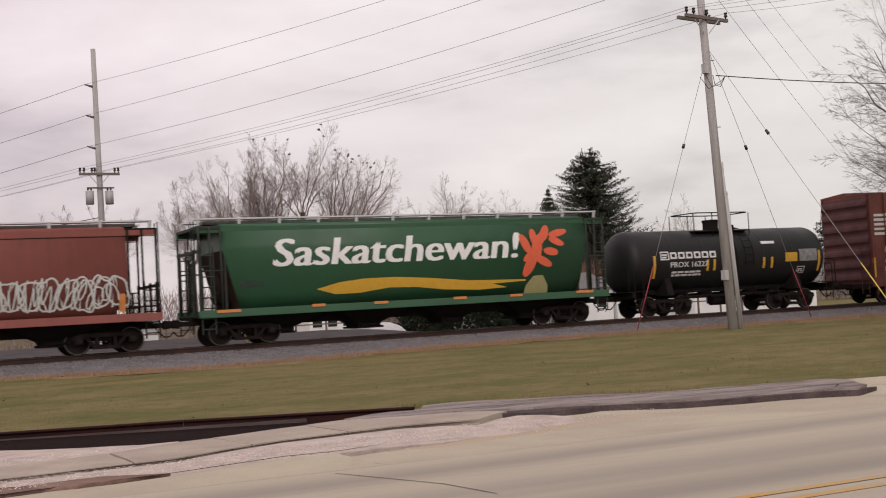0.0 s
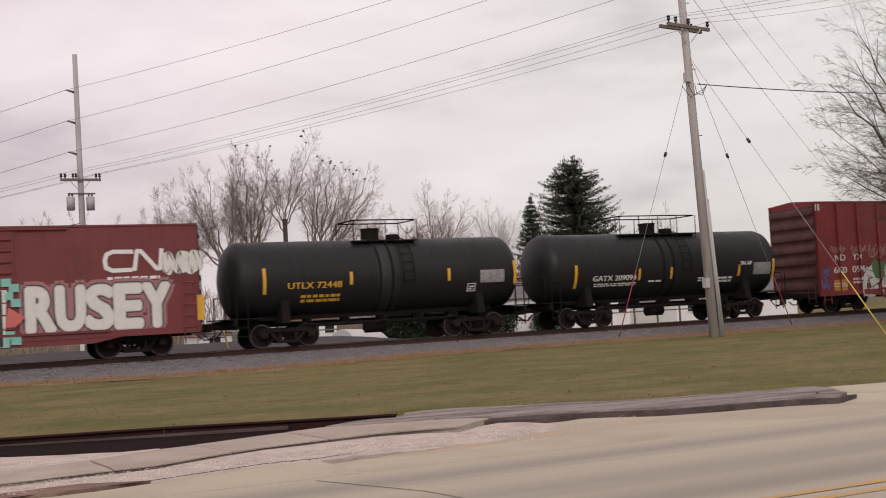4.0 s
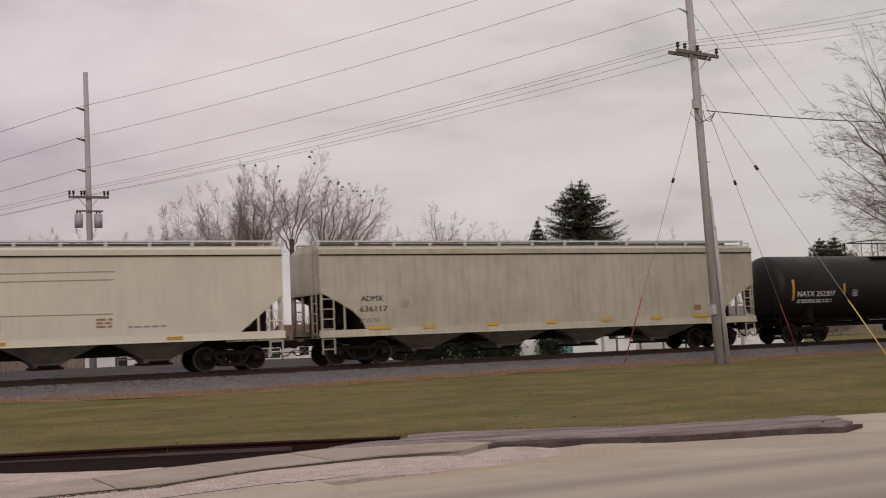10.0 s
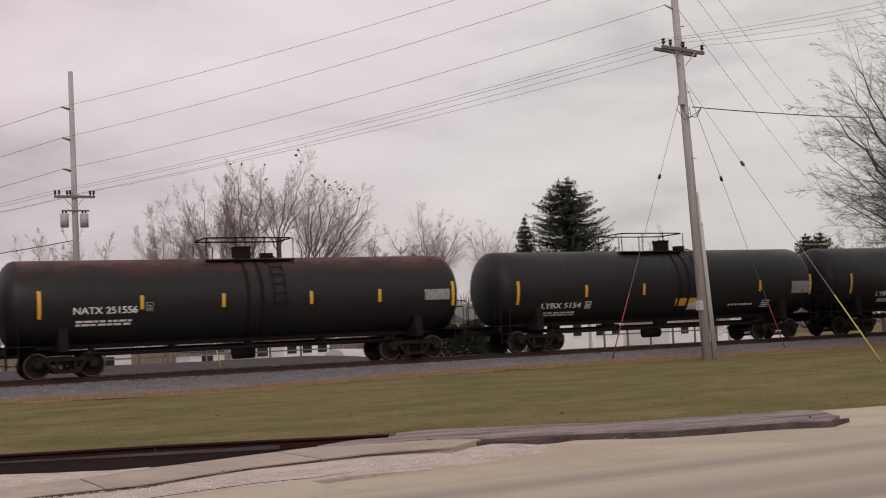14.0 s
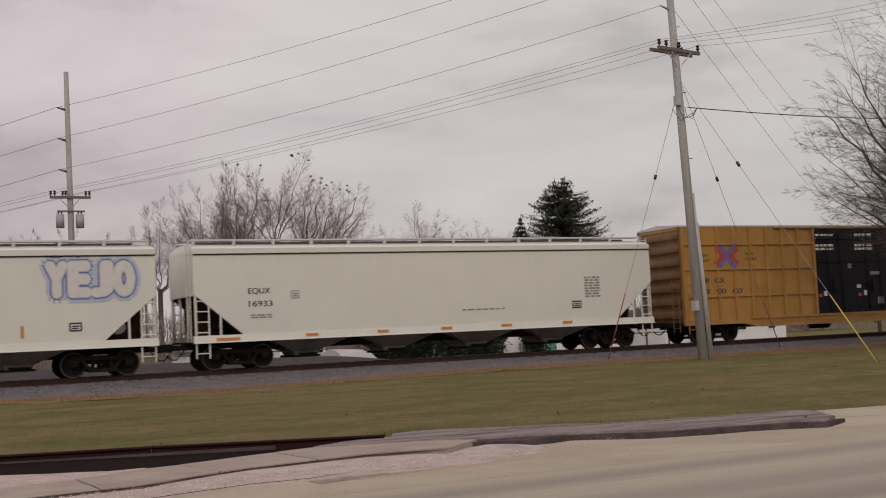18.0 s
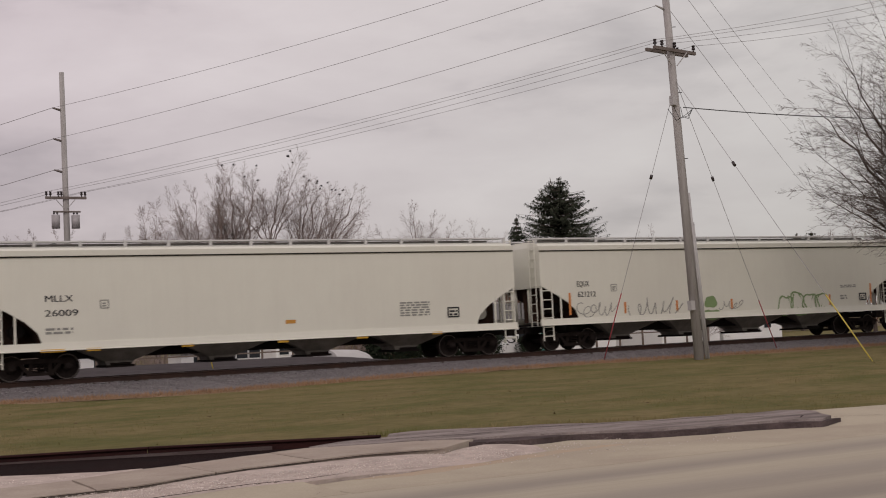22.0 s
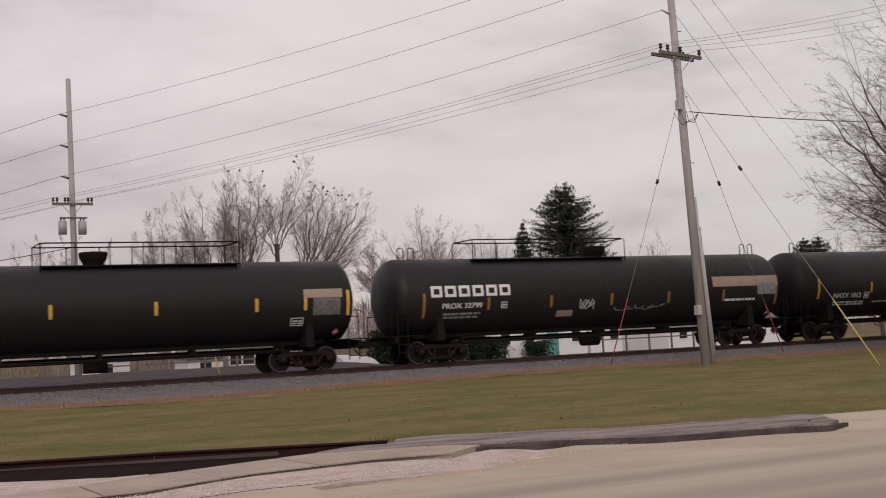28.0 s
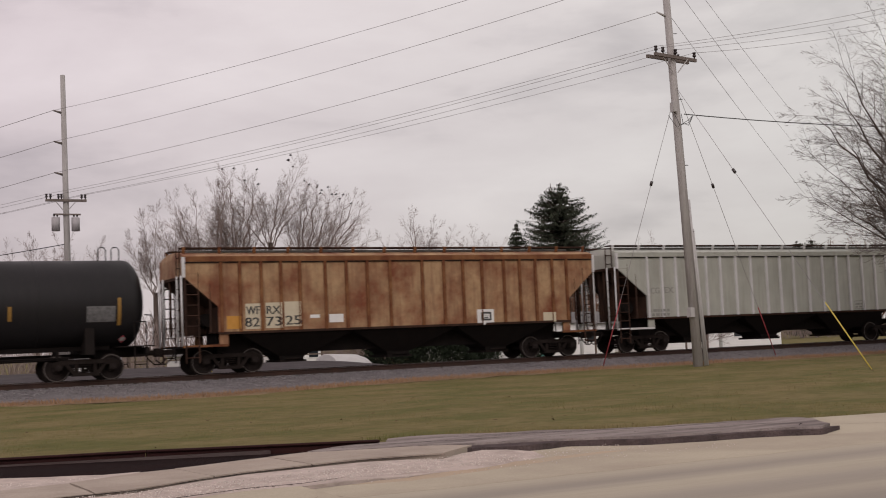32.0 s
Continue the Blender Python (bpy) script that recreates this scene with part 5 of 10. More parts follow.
CAR22 = hopper_car("off-white covered hopper with faint rust along its roof line", 107.90, 127.50, WHITE_H, round_cut=True, cut_z=2.6, sill=1.18, top=4.48)
CAR23 = hopper_car("off-white covered hopper with green scrawls along its sill", 128.70, 148.07, WHITE_H, round_cut=True, cut_z=2.6, sill=1.25, top=4.46)
CAR24 = hopper_car("clean off-white covered hopper with orange tape posts", 149.40, 168.45, WHITE_H, sill=1.2, top=4.5)
CAR25 = tank_car("rust-browned black tank car with white lettering", 169.60, 185.30, 3.90, 1.48, BROWN_TANK, dome=0.57, rail=(-1.88, 0.86), tape=(-7.05, -4.41, -1.60, 1.35, 4.46, 7.10), tape_z=2.3)
CAR26 = hopper_car("dirty light grey covered hopper with a black diamond emblem", 186.50, 204.00, GREY_H, round_cut=True, sill=1.25, top=4.46)
CAR27 = tank_car("long black tank car with yellow lettering and a long handrail", 205.00, 224.20, 4.05, 1.52, BLACK, dome_kind="long", dome=0.04, rail=(-1.84, 4.97), tape=(-8.79, -5.27, -1.67, 1.78, 5.33, 7.15, 8.80), tape_z=2.41)
CAR28 = tank_car("long black tank car with a bold white company panel", 225.00, 244.70, 4.05, 1.52, BLACK, dome_kind="long", dome=0.46, rail=(-5.81, 1.44), tape=(-8.35, -5.56, -2.70, 0.21, 3.11, 6.04, 8.99), tape_z=2.18, tape_paint=FADED_TAPE, hoops=True)
CAR29 = tank_car("long black tank car with orange placards", 244.90, 264.80, 4.08, 1.52, BLACK, dome_kind="long", dome=0.32, rail=(-1.39, 1.59), tape=(-8.45, -5.19, -2.50, 0.34, 3.34, 5.99, 9.10), tape_z=2.31, hoops=True)
CAR30 = tank_car("long black tank car with white company panel and long handrail", 265.40, 285.40, 4.08, 1.52, BLACK, dome_kind="long", dome=0.39, rail=(-2.34, 4.85), tape=(-8.70, -5.15, -1.96, 0.63, 3.11, 5.21, 8.70), tape_z=2.26, tape_paint=FADED_TAPE, hoops=True)
CAR31 = hopper_car("heavily rust-stained cream covered hopper with ribbed sides", 286.30, 303.20, RUSTY_H, rib_x=(0.67, 1.59, 2.42, 3.25, 4.23, 4.95, 5.68, 6.46, 7.14), rib_paint=RUSTY_RIB, dark_end=SOOT_SHADE, curve=0.0, sill=1.44, top=4.34, cut=1.2, cut_z=3.38, cut_low=2.33, bays=3, bay_paint=UNDER, deck=1.0, sill_paint=SOOT_SHADE, chord_paint=RUSTY_RIB)
CAR32 = hopper_car("pale grey ribbed covered hopper with grimy end frames", 304.40, 322.00, SILVER_H, rib_x=(0.0, 0.79, 1.69, 2.54, 3.40, 4.18, 5.0, 5.82, 6.56, 7.30), rib_paint=ROOF_ZINC, dark_end=SOOT_SHADE, curve=0.0, sill=1.42, top=4.40, cut=1.45, cut_z=3.5, cut_low=2.33, bays=3, bay_paint=UNDER, deck=1.0, sill_paint=SOOT_SHADE)
bubbles(CAR1, 3.08, 8.09, 1.47, 2.54, 9, None, SPRAY_PALE, 32, 0.06, True, shade=None)
tag(CAR1, 3.42, 7.91, 1.45, 2.56, SPRAY_PALE, 33, 0.05, 16)
patch(CAR1, 7.85, 8.05, 1.36, 1.96, ORANGE, "reflector", lift=0.01)
letter(CAR2, "Saskatchewan!", -5.62, 4.17, 2.67, 1.03, WHITE_INK, lean=0.22, bold=0.05)
paint(CAR2, [[(-4.03, 1.80), (-3.20, 2.01), (-2.20, 2.11), (-0.97, 2.12), (0.40, 2.03), (2.05, 1.87), (4.56, 1.81), (4.56, 1.75), (3.13, 1.70), (3.74, 1.54), (2.51, 1.49), (1.08, 1.57), (-0.08, 1.71), (-1.22, 1.74), (-2.35, 1.60), (-3.31, 1.59)]], SWOOSH, "painted_brush_stroke", 0.003)
paint(CAR2, [[(4.42, 3.57), (4.53, 3.55), (4.66, 3.43), (4.78, 3.24), (4.84, 3.03), (4.85, 2.86), (4.79, 2.77), (4.68, 2.80), (4.55, 2.92), (4.44, 3.11), (4.37, 3.32), (4.36, 3.49)]], PETAL, "painted_petal", 0.0045)
paint(CAR2, [[(4.48, 1.90), (4.42, 2.00), (4.45, 2.19), (4.55, 2.42), (4.72, 2.63), (4.89, 2.76), (5.02, 2.77), (5.08, 2.67), (5.06, 2.48), (4.95, 2.25), (4.78, 2.04), (4.61, 1.91)]], PETAL, "painted_petal", 0.006)
paint(CAR2, [[(5.65, 3.90), (5.72, 3.84), (5.74, 3.71), (5.70, 3.55), (5.62, 3.40), (5.51, 3.30), (5.41, 3.28), (5.34, 3.35), (5.32, 3.48), (5.35, 3.64), (5.44, 3.79), (5.54, 3.88)]], PETAL, "painted_petal", 0.0075)
paint(CAR2, [[(6.56, 3.67), (6.52, 3.59), (6.37, 3.50), (6.15, 3.44), (5.93, 3.41), (5.76, 3.43), (5.69, 3.49), (5.73, 3.57), (5.87, 3.65), (6.09, 3.72), (6.31, 3.74), (6.48, 3.73)]], PETAL, "painted_petal", 0.003)
paint(CAR2, [[(6.35, 3.10), (6.27, 3.06), (6.12, 3.06), (5.94, 3.12), (5.79, 3.21), (5.69, 3.31), (5.69, 3.39), (5.77, 3.44), (5.92, 3.43), (6.10, 3.37), (6.25, 3.28), (6.35, 3.18)]], PETAL, "painted_petal", 0.0045)
paint(CAR2, [[(5.02, 2.52), (4.91, 2.60), (4.85, 2.78), (4.86, 3.01), (4.93, 3.24), (5.05, 3.40), (5.18, 3.45), (5.29, 3.37), (5.35, 3.19), (5.34, 2.96), (5.27, 2.73), (5.15, 2.57)]], PETAL, "painted_petal", 0.006)
paint(CAR2, [[(5.74, 2.29), (5.64, 2.25), (5.47, 2.27), (5.27, 2.35), (5.10, 2.47), (5.00, 2.60), (5.01, 2.69), (5.11, 2.73), (5.28, 2.71), (5.47, 2.62), (5.64, 2.50), (5.74, 2.38)]], PETAL, "painted_petal", 0.0075)
paint(CAR2, [[(5.49, 3.64), (5.55, 3.55), (5.52, 3.39), (5.42, 3.22), (5.28, 3.07), (5.13, 2.99), (5.01, 2.99), (4.96, 3.08), (4.98, 3.23), (5.08, 3.40), (5.22, 3.55), (5.38, 3.64)]], PETAL, "painted_petal", 0.003)
paint(CAR2, [[(4.96, 3.77), (5.05, 3.74), (5.12, 3.62), (5.17, 3.45), (5.17, 3.27), (5.12, 3.14), (5.05, 3.08), (4.96, 3.12), (4.89, 3.24), (4.84, 3.41), (4.84, 3.58), (4.88, 3.72)]], PETAL, "painted_petal", 0.0045)
paint(CAR2, [[(6.06, 2.79), (6.00, 2.72), (5.86, 2.69), (5.69, 2.70), (5.53, 2.75), (5.42, 2.83), (5.40, 2.92), (5.47, 2.98), (5.60, 3.02), (5.78, 3.01), (5.94, 2.96), (6.04, 2.88)]], PETAL, "painted_petal", 0.006)
paint(CAR2, [[(4.48, 2.50), (4.47, 2.59), (4.56, 2.72), (4.72, 2.85), (4.91, 2.95), (5.08, 2.99), (5.18, 2.96), (5.19, 2.87), (5.10, 2.74), (4.94, 2.60), (4.75, 2.50), (4.58, 2.47)]], PETAL, "painted_petal", 0.0075)
paint(CAR2, [[(4.47, 1.16), (4.57, 1.57), (4.90, 1.93), (5.33, 1.94), (5.56, 1.53), (5.56, 1.11)]], WHEAT, "painted_shape", 0.002)
letter(CAR2, "MGLX", -6.86, -5.99, 1.99, 0.22, BLACK_INK)
part("sill_tape", made(box, -7.71, -6.87, -1.625, -1.58, 1.14, 1.24), ORANGE, CAR2["ob"])
part("sill_tape", made(box, -4.26, -3.77, -1.625, -1.58, 1.18, 1.28), ORANGE, CAR2["ob"])
part("sill_tape", made(box, -1.87, -1.33, -1.625, -1.58, 1.16, 1.26), ORANGE, CAR2["ob"])
part("sill_tape", made(box, 1.35, 1.90, -1.625, -1.58, 1.17, 1.27), ORANGE, CAR2["ob"])
part("sill_tape", made(box, 3.78, 4.32, -1.625, -1.58, 1.16, 1.26), ORANGE, CAR2["ob"])
part("sill_tape", made(box, 6.77, 7.56, -1.625, -1.58, 1.16, 1.26), ORANGE, CAR2["ob"])
blocks(CAR3, -3.36, -0.91, 2.36, 2.64, WHITE_INK, 6, 0)
stroke(CAR3, [(-3.84, 2.35), (-3.45, 2.35), (-3.45, 2.66), (-3.84, 2.66), (-3.84, 2.35)], 0.05, WHITE_INK, "stencil_box")
lines(CAR3, -3.78, -3.50, 2.40, 2.61, WHITE_INK, 2, 1)
letter(CAR3, "PROX 16227", -3.36, -1.43, 2.01, 0.23, WHITE_INK)
lines(CAR3, -3.28, -1.76, 1.64, 1.89, WHITE_INK, 2, 60)
patch(CAR3, 2.79, 3.46, 2.05, 2.45, STRIPE, "placard_panel")
patch(CAR3, 3.59, 4.60, 2.05, 2.58, LABEL_GREY, "sticker")
patch(CAR3, 1.59, 2.34, 2.87, 2.99, WHITE_INK, "sticker")
stroke(CAR3, [(3.51, 1.54), (3.91, 1.54), (3.91, 1.81), (3.51, 1.81), (3.51, 1.54)], 0.03, WHITE_INK, "stencil_box")
lines(CAR3, 3.57, 3.86, 1.59, 1.76, WHITE_INK, 2, 1)
patch(CAR4, -9.02, -6.93, 3.92, 4.04, WHITE_INK, "company_emblem", lift=0.004)
patch(CAR4, -9.03, -6.98, 3.71, 3.83, WHITE_INK, "company_emblem", lift=0.004)
patch(CAR4, -9.03, -7.03, 3.50, 3.62, WHITE_INK, "company_emblem", lift=0.004)
patch(CAR4, -9.04, -7.08, 3.29, 3.40, WHITE_INK, "company_emblem", lift=0.004)
patch(CAR4, -9.05, -7.13, 3.07, 3.19, WHITE_INK, "company_emblem", lift=0.004)
paint(CAR4, [[(-6.97, 3.07), (-6.66, 4.04), (-6.35, 4.03), (-6.66, 3.07)]], WHITE_INK, "company_emblem", 0.004)
paint(CAR4, [[(-6.64, 3.60), (-6.35, 4.03), (-6.13, 3.05), (-6.42, 3.06)]], WHITE_INK, "company_emblem", 0.004)
paint(CAR4, [[(-6.21, 3.05), (-5.92, 4.04), (-5.67, 4.04), (-5.94, 3.05)]], WHITE_INK, "company_emblem", 0.004)
paint(CAR4, [[(-5.85, 3.78), (-5.54, 4.06), (-4.61, 4.04), (-4.71, 3.80), (-5.55, 3.78)]], WHITE_INK, "company_emblem", 0.004)
paint(CAR4, [[(-5.80, 3.78), (-5.51, 3.78), (-5.52, 3.53), (-5.82, 3.54)]], WHITE_INK, "company_emblem", 0.004)
paint(CAR4, [[(-5.77, 3.62), (-4.76, 3.60), (-4.75, 3.40), (-5.74, 3.42)]], WHITE_INK, "company_emblem", 0.004)
paint(CAR4, [[(-5.07, 3.40), (-4.75, 3.40), (-4.80, 3.20), (-5.10, 3.20)]], WHITE_INK, "company_emblem", 0.004)
paint(CAR4, [[(-6.00, 3.05), (-5.95, 3.27), (-4.76, 3.23), (-4.92, 3.04)]], WHITE_INK, "company_emblem", 0.004)
letter(CAR4, "NS", -8.46, -8.07, 2.28, 0.27, WHITE_INK)
letter(CAR4, "46", -8.52, -8.11, 1.76, 0.25, WHITE_INK)
letter(CAR4, "92", -7.75, -7.37, 1.75, 0.25, WHITE_INK)
letter(CAR4, "30", -6.89, -6.50, 1.75, 0.26, WHITE_INK)
lines(CAR4, -8.54, -8.10, 1.41, 1.66, WHITE_INK, 2, 83)
patch(CAR4, -8.54, -8.00, 0.89, 1.34, SPRAY_TAN, "sticker")
lines(CAR4, -7.71, -7.38, 1.32, 1.63, WHITE_INK, 2, 85)
patch(CAR4, -9.29, -9.05, 1.15, 2.04, STRIPE, "reflector")
patch(CAR4, 8.99, 9.17, 1.13, 2.02, STRIPE, "reflector")
patch(CAR4, -6.34, -5.93, 1.09, 1.25, STRIPE, "reflector")
patch(CAR4, -3.49, -3.05, 1.06, 1.22, STRIPE, "reflector")
patch(CAR4, 0.12, 0.60, 1.10, 1.27, STRIPE, "reflector")
patch(CAR4, 2.71, 3.21, 1.00, 1.17, STRIPE, "reflector")
patch(CAR4, 5.67, 6.19, 0.98, 1.16, STRIPE, "reflector")
patch(CAR4, 8.07, 8.62, 1.19, 1.37, STRIPE, "reflector")
lines(CAR4, -1.62, -0.84, 4.07, 4.41, WHITE_INK, 3, 94, lift=0.05)
lines(CAR4, 0.77, 1.69, 4.07, 4.42, WHITE_INK, 3, 95, lift=0.05)
patch(CAR4, -1.45, -1.22, 1.79, 2.02, WHITE_INK, "sticker", lift=0.05)
patch(CAR4, 1.04, 1.24, 1.80, 2.04, WHITE_INK, "sticker", lift=0.05)
lines(CAR4, -1.32, -1.04, 2.10, 2.31, WHITE_INK, 2, 98, lift=0.05)
lines(CAR4, 1.35, 1.91, 2.56, 2.78, WHITE_INK, 2, 99, lift=0.05)
bubbles(CAR4, -6.97, -2.94, 0.81, 1.83, 6, None, SPRAY_WARM, 100, 0.05, True, shade=None)
tag(CAR4, 3.37, 7.25, 0.86, 1.52, SPRAY_WARM, 101, 0.05, 6)
lines(CAR4, 7.30, 7.86, 1.70, 2.38, WHITE_INK, 6, 102)
lines(CAR4, 8.01, 8.57, 1.85, 2.36, WHITE_INK, 5, 103)
stroke(CAR4, [(8.04, 1.49), (8.46, 1.49), (8.46, 1.83), (8.04, 1.83), (8.04, 1.49)], 0.04, WHITE_INK, "stencil_box")
lines(CAR4, 8.10, 8.41, 1.54, 1.78, WHITE_INK, 2, 1)
bubble_text(CAR5, "CHaBa", -7.71, -3.07, 0.98, 2.63, SPRAY_GREY, BLACK_INK, SPRAY_DARK)
patch(CAR5, -7.91, -7.72, 1.15, 2.32, ORANGE_SPRAY, "painted_shape", lift=0.001)
patch(CAR5, -3.15, -2.85, 0.92, 2.16, ORANGE_SPRAY, "painted_shape", lift=0.001)
patch(CAR5, -2.85, -2.58, 1.86, 2.11, TEAL, "painted_shape", lift=0.003)
patch(CAR5, -2.71, -2.43, 1.61, 1.85, TEAL, "painted_shape", lift=0.003)
patch(CAR5, -3.00, -2.72, 1.21, 1.45, TEAL, "painted_shape", lift=0.003)
patch(CAR5, -2.78, -2.51, 1.03, 1.28, TEAL, "painted_shape", lift=0.003)
patch(CAR5, -3.02, -2.75, 0.80, 1.04, TEAL, "painted_shape", lift=0.003)
patch(CAR5, -2.76, -2.48, 0.66, 0.91, TEAL, "painted_shape", lift=0.003)
patch(CAR5, 1.62, 1.92, 2.51, 2.77, TEAL, "painted_shape", lift=0.1)
patch(CAR5, 1.85, 2.16, 2.33, 2.59, TEAL, "painted_shape", lift=0.1)
patch(CAR5, 1.67, 1.97, 2.08, 2.34, TEAL, "painted_shape", lift=0.1)
patch(CAR5, 1.90, 2.20, 1.85, 2.11, TEAL, "painted_shape", lift=0.1)
patch(CAR5, 1.69, 1.99, 0.83, 1.08, TEAL, "painted_shape", lift=0.1)
patch(CAR5, 1.87, 2.18, 0.64, 0.90, TEAL, "painted_shape", lift=0.1)
patch(CAR5, 1.53, 1.83, 0.57, 0.83, TEAL, "painted_shape", lift=0.1)
paint(CAR5, [[(-1.29, 1.47), (-1.33, 1.18), (-1.43, 0.93), (-1.58, 0.73), (-1.76, 0.61), (-1.95, 0.58), (-2.14, 0.63), (-2.30, 0.77), (-2.42, 0.98), (-2.50, 1.23), (-2.51, 1.52), (-2.47, 1.80), (-2.37, 2.05), (-2.22, 2.24), (-2.05, 2.37), (-1.85, 2.41), (-1.67, 2.36), (-1.50, 2.22), (-1.37, 2.01), (-1.30, 1.75)]], SPRAY_WHITE, "painted_shape", 0.004)
paint(CAR5, [[(-1.38, 1.45), (-1.42, 1.20), (-1.50, 0.97), (-1.62, 0.80), (-1.77, 0.69), (-1.93, 0.66), (-2.08, 0.71), (-2.21, 0.83), (-2.31, 1.01), (-2.37, 1.24), (-2.38, 1.49), (-2.34, 1.74), (-2.26, 1.96), (-2.14, 2.14), (-1.99, 2.25), (-1.84, 2.28), (-1.68, 2.24), (-1.55, 2.12), (-1.45, 1.93), (-1.39, 1.70)]], SPRAY_RED, "painted_shape", 0.008)
patch(CAR5, -2.79, -2.06, 1.44, 1.73, CN_BROWN, "painted_shape", lift=0.012)
paint(CAR5, [[(-1.37, 2.39), (1.78, 2.40), (1.67, 0.57), (-1.47, 0.62)]], SPRAY_WHITE, "painted_shape", 0.1)
patch(CAR5, -1.38, -0.89, 0.63, 2.33, SPRAY_DARK, "painted_shape", lift=0.104)
patch(CAR5, -0.86, -0.71, 1.24, 1.66, SPRAY_DARK, "painted_shape", lift=0.104)
patch(CAR5, -0.71, -0.31, 0.62, 2.35, SPRAY_DARK, "painted_shape", lift=0.104)
patch(CAR5, -0.29, 0.38, 0.62, 2.35, SPRAY_RED, "painted_shape", lift=0.104)
patch(CAR5, 0.38, 0.78, 0.61, 2.38, SPRAY_DARK, "painted_shape", lift=0.104)
patch(CAR5, 1.17, 1.63, 0.59, 2.39, SPRAY_DARK, "painted_shape", lift=0.104)
paint(CAR5, [[(0.84, 2.36), (0.99, 1.37), (1.27, 2.35), (1.24, 1.79), (0.97, 0.90), (0.80, 1.81)]], SPRAY_DARK, "painted_shape", 0.104)
patch(CAR5, -1.37, 1.75, 1.97, 2.01, CN_BROWN, "painted_shape", lift=0.108)
patch(CAR5, -1.40, 1.73, 1.57, 1.62, CN_BROWN, "painted_shape", lift=0.108)
patch(CAR5, -1.42, 1.70, 1.12, 1.16, CN_BROWN, "painted_shape", lift=0.108)
paint(CAR5, [[(-1.03, 2.42), (-0.92, 2.69), (-0.53, 2.87), (-0.15, 2.65), (-0.21, 2.40)]], SPRAY_WHITE, "painted_shape", 0.104)
paint(CAR5, [[(-0.84, 2.46), (-0.76, 2.67), (-0.54, 2.79), (-0.31, 2.63), (-0.35, 2.44)]], SPRAY_RED, "painted_shape", 0.108)
paint(CAR5, [[(1.71, 1.21), (1.80, 1.86), (2.32, 1.51), (2.01, 1.20)]], SPRAY_RED, "painted_shape", 0.104)
bubble_text(CAR5, "RUSEY", 2.35, 7.05, 0.95, 2.50, SPRAY_WHITE, SPRAY_DARK, SPRAY_PINK, fat=0.10)
bubbles(CAR5, 6.78, 8.17, 2.68, 3.54, 3, SPRAY_WHITE, SPRAY_DARK, 140, 0.02, True, shade=None)
letter(CAR5, "CNIS", -6.90, -6.37, 2.27, 0.18, WHITE_INK, lift=0.03)
letter(CAR5, "17037", -6.01, -5.17, 2.26, 0.20, WHITE_INK, lift=0.03)
stroke(CAR5, [(5.83, 3.54), (5.20, 3.55), (4.98, 3.46), (4.92, 3.26), (4.95, 3.02), (5.16, 2.92), (5.79, 2.93)], 0.14, WHITE_INK)
stroke(CAR5, [(5.89, 2.93), (5.99, 3.56), (6.12, 3.55), (6.64, 2.95), (6.75, 2.95), (6.82, 3.59)], 0.14, WHITE_INK)
lines(CAR5, 4.98, 6.73, 2.61, 2.77, WHITE_INK, 1, 145)
patch(CAR5, 7.97, 8.21, 1.13, 2.00, STRIPE, "reflector")
patch(CAR5, -8.11, -7.87, 1.11, 2.33, STRIPE, "reflector")
letter(CAR6, "UTLX 72448", -3.87, -1.80, 2.06, 0.24, STRIPE)
lines(CAR6, -3.36, -1.85, 1.57, 1.89, STRIPE, 2, 149)
patch(CAR6, 3.93, 4.99, 2.01, 2.50, LABEL_GREY, "sticker")
stroke(CAR6, [(3.40, 1.71), (3.73, 1.71), (3.73, 1.99), (3.40, 1.99), (3.40, 1.71)], 0.03, WHITE_INK, "stencil_box")
lines(CAR6, 3.46, 3.68, 1.76, 1.94, WHITE_INK, 2, 1)
letter(CAR7, "GATX 209094", -3.90, -1.77, 1.86, 0.22, WHITE_INK)
lines(CAR7, -3.82, -1.74, 1.64, 1.79, WHITE_INK, 2, 154)
letter(CAR7, "FRA AIP", 3.74, 4.34, 2.30, 0.17, WHITE_INK)
patch(CAR7, 4.44, 5.40, 1.87, 2.39, LABEL_GREY, "sticker")
lines(CAR7, 1.47, 2.43, 1.68, 1.88, WHITE_INK, 2, 157)
lines(CAR7, 2.51, 3.30, 1.61, 1.88, WHITE_INK, 2, 158)
lines(CAR7, -1.12, -0.30, 1.74, 1.85, WHITE_INK, 1, 159)
letter(CAR8, "ND", -8.29, -7.68, 2.31, 0.30, WHITE_INK, bold=0.01)
letter(CAR8, "YX", -7.22, -6.67, 2.32, 0.31, WHITE_INK, bold=0.01)
letter(CAR8, "600", -8.41, -7.63, 1.75, 0.30, WHITE_INK, bold=0.01)
letter(CAR8, "094", -7.28, -6.50, 1.76, 0.31, WHITE_INK, bold=0.01)
lines(CAR8, -7.28, -6.34, 1.25, 1.56, WHITE_INK, 2, 164)
patch(CAR8, -8.45, -7.66, 0.94, 1.45, STICKER_ORANGE, "sticker")
stroke(CAR8, [(-8.44, 1.16), (-7.66, 1.16), (-7.66, 1.28), (-8.44, 1.28), (-8.44, 1.16)], 0.03, WHITE_INK, "stencil_box")
lines(CAR8, -8.38, -7.71, 1.21, 1.23, WHITE_INK, 2, 1)
tag(CAR8, -9.21, -8.68, 1.54, 2.04, SPRAY_BLUE, 168, 0.06, 4)
tag(CAR8, -9.23, -8.71, 1.04, 1.54, SPRAY_BLUE, 169, 0.06, 4)
